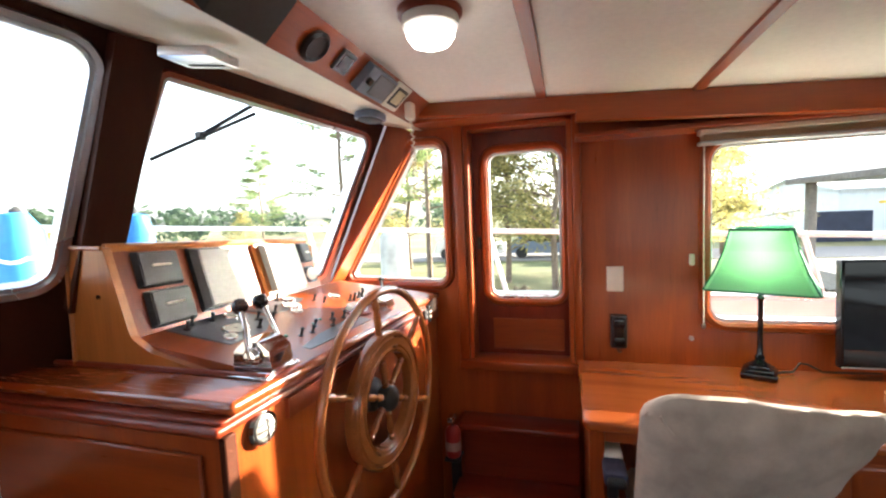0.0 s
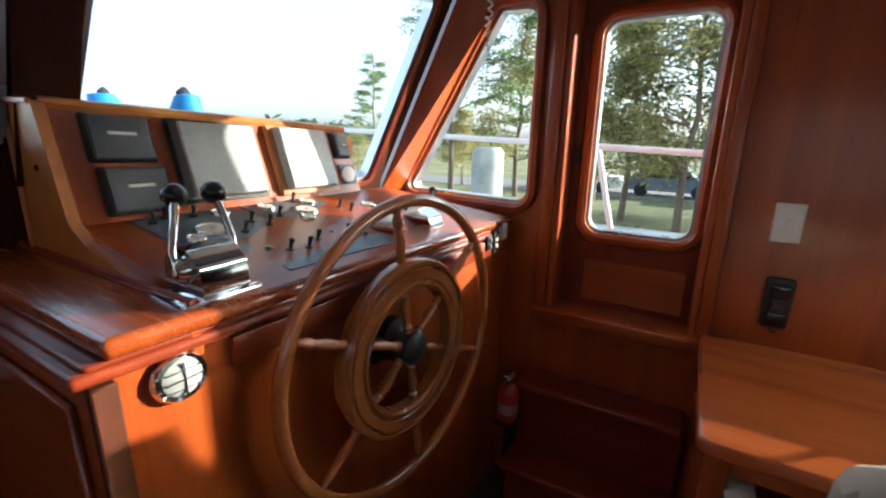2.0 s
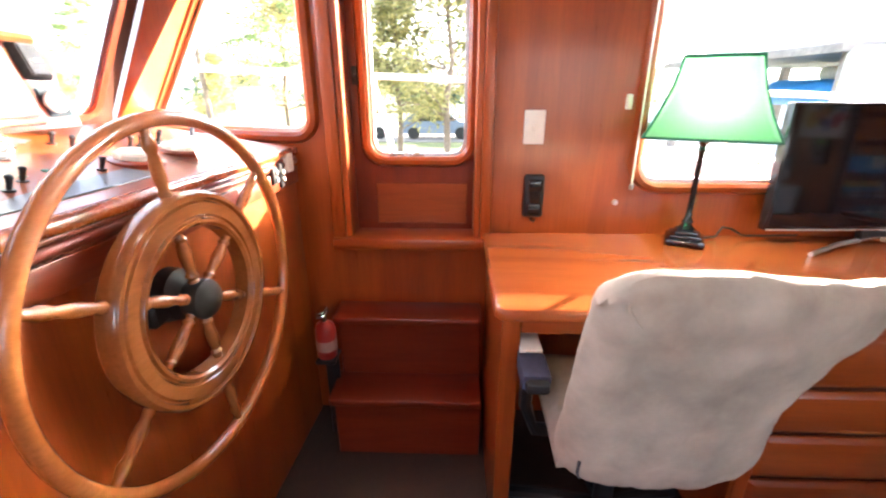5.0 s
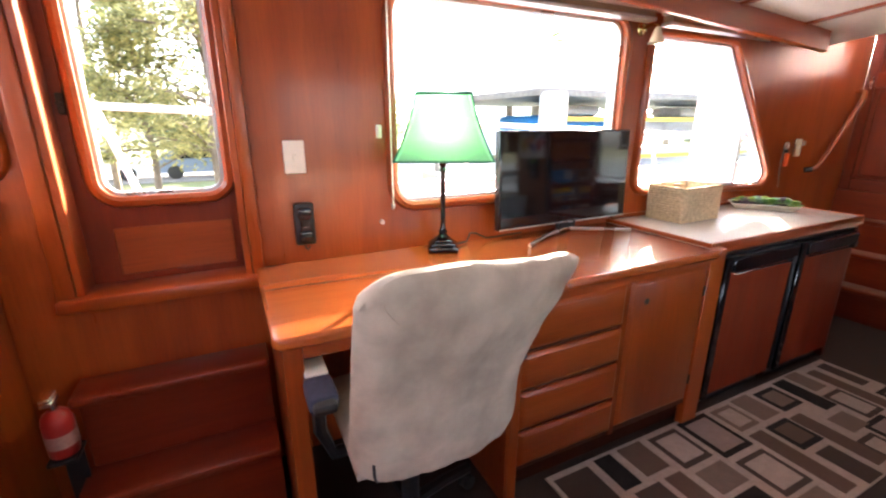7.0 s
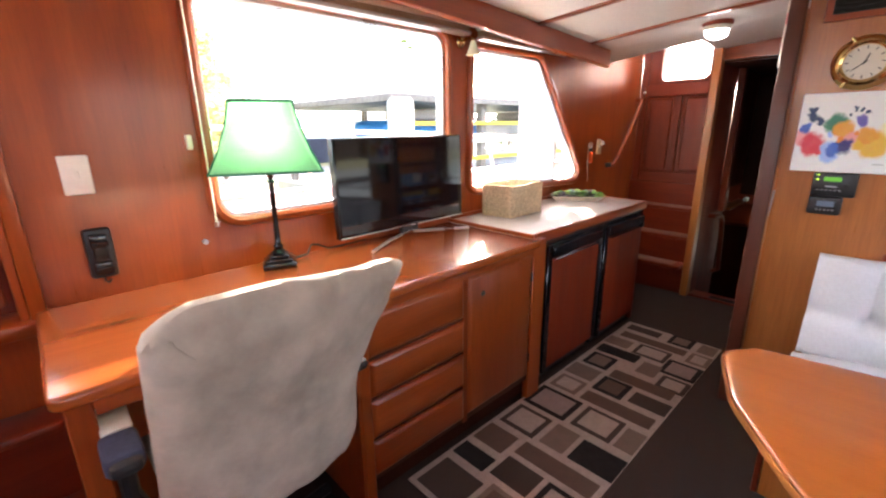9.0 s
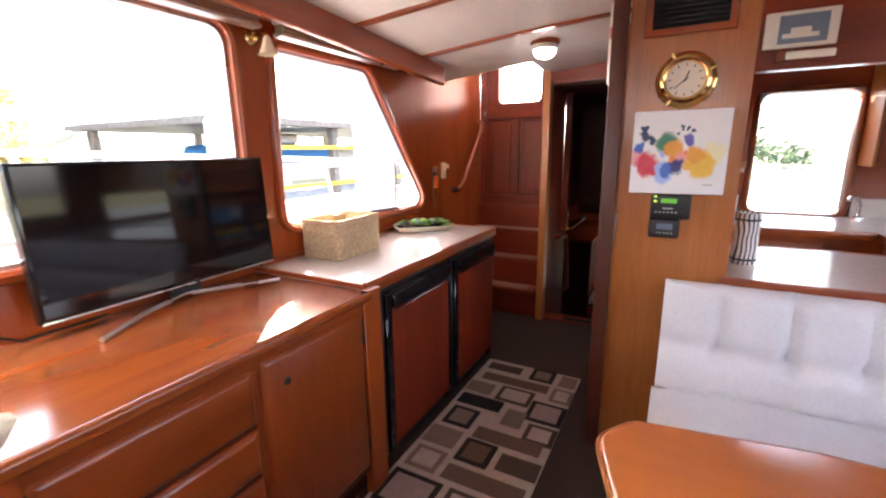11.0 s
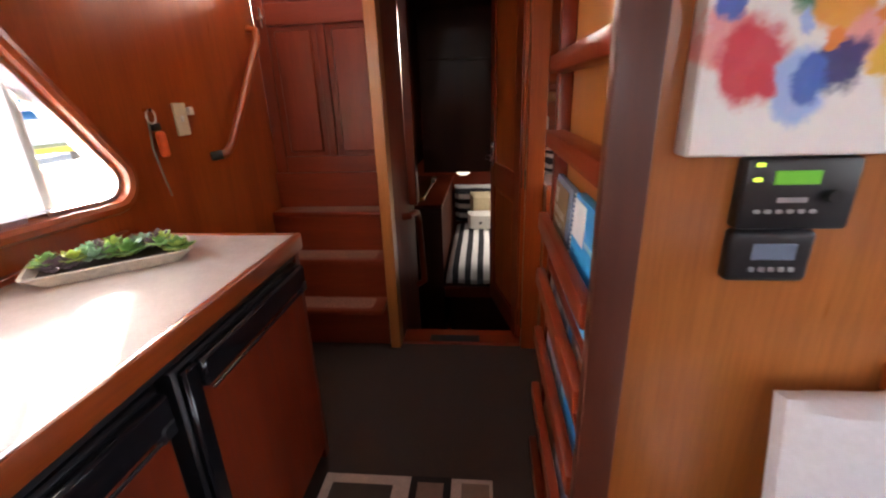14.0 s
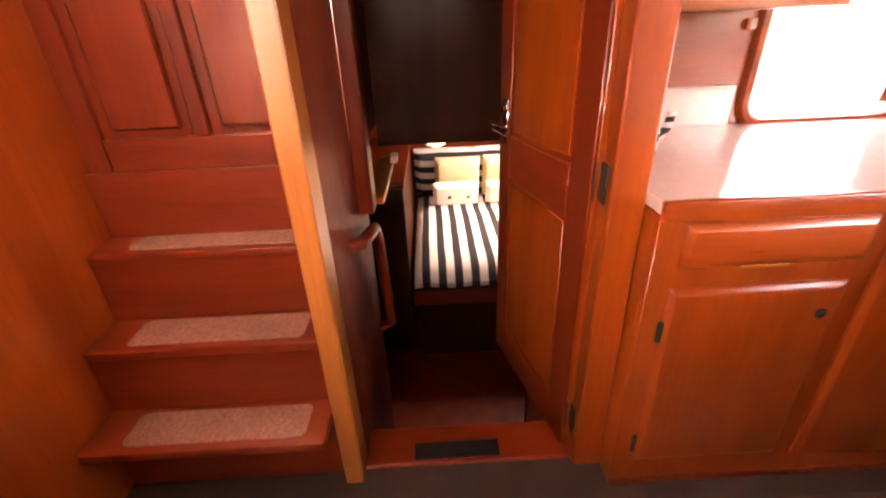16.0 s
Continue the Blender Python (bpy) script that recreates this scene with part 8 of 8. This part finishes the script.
for x, z, mat_ in ((8.2, -0.35, hull_m), (13.2, -0.35, hull_m), (8.6, 0.95, blue_tarp), (14.0, 0.95, hull_m), (18.4, -0.35, hull_m)):
    hl = thing("stored_boat", (x + 2, 11.5, z), "small boat with a pale hull stored on the rack" if mat_ is hull_m else "small boat under a blue cover stored on the rack", "boat", "stored boats")
    part("hull", box(x, x + 4.2, 10.8, 12.6, z, z + 0.55, 0.25, 3), mat_, hl)
    part("cabin", box(x + 1.0, x + 2.8, 11.1, 12.3, z + 0.55, z + 0.85, 0.12, 2), white_paint, hl)
pl1 = thing("dock_pile", (3.1, 4.5, GZ), "pale capped dock piling beside the boat", "piling", "dock pilings")
part("pile", lathe([(0.17, 0), (0.16, 2.9), (0.12, 2.95), (0, 2.95)], (1.62, 4.55, GZ), (0, 0, 1), 16), plain("weathered_piling", (0.40, 0.42, 0.38), 0.9, 0, 0.25, 6, 0.4), pl1)
copy_thing(pl1, Matrix.Translation(Vector((3.1, 4.5, GZ)) + Vector((-2.35, 0.5, -0.35))))
copy_thing(pl1, Matrix.Translation((6.08, 5.05, GZ - 0.02)))
for k in range(3):
    c = thing("parked_car", (-3.5 + 4.5 * k, 26, GZ), "parked pale car on the lane", "car", "parked cars")
    x = -4.5 + 4.5 * k
    prof = rounded([(x - 2.1, GZ + 0.3), (x + 2.1, GZ + 0.3), (x + 2.1, GZ + 0.85), (x + 1.2, GZ + 0.95), (x + 0.6, GZ + 1.45), (x - 1.2, GZ + 1.45), (x - 1.9, GZ + 0.95)], 0.12)
    part("body", plate(prof, [], at_y(25.4), 1.7), white_paint if k != 1 else inks["slate"], c)
    part("glass", plate([(x - 1.4, GZ + 0.97), (x + 1.0, GZ + 0.97), (x + 0.55, GZ + 1.38), (x - 1.15, GZ + 1.38)], [], at_y(25.38), 0.02), black_gloss, c, "dark side windows")
    for dx in (-1.3, 1.3):
        part("wheel", lathe([(0.33, 0), (0.33, 0.2), (0.2, 0.22), (0, 0.22)], (x + dx, 25.5, GZ + 0.33), (0, -1, 0), 18), rubber, c)
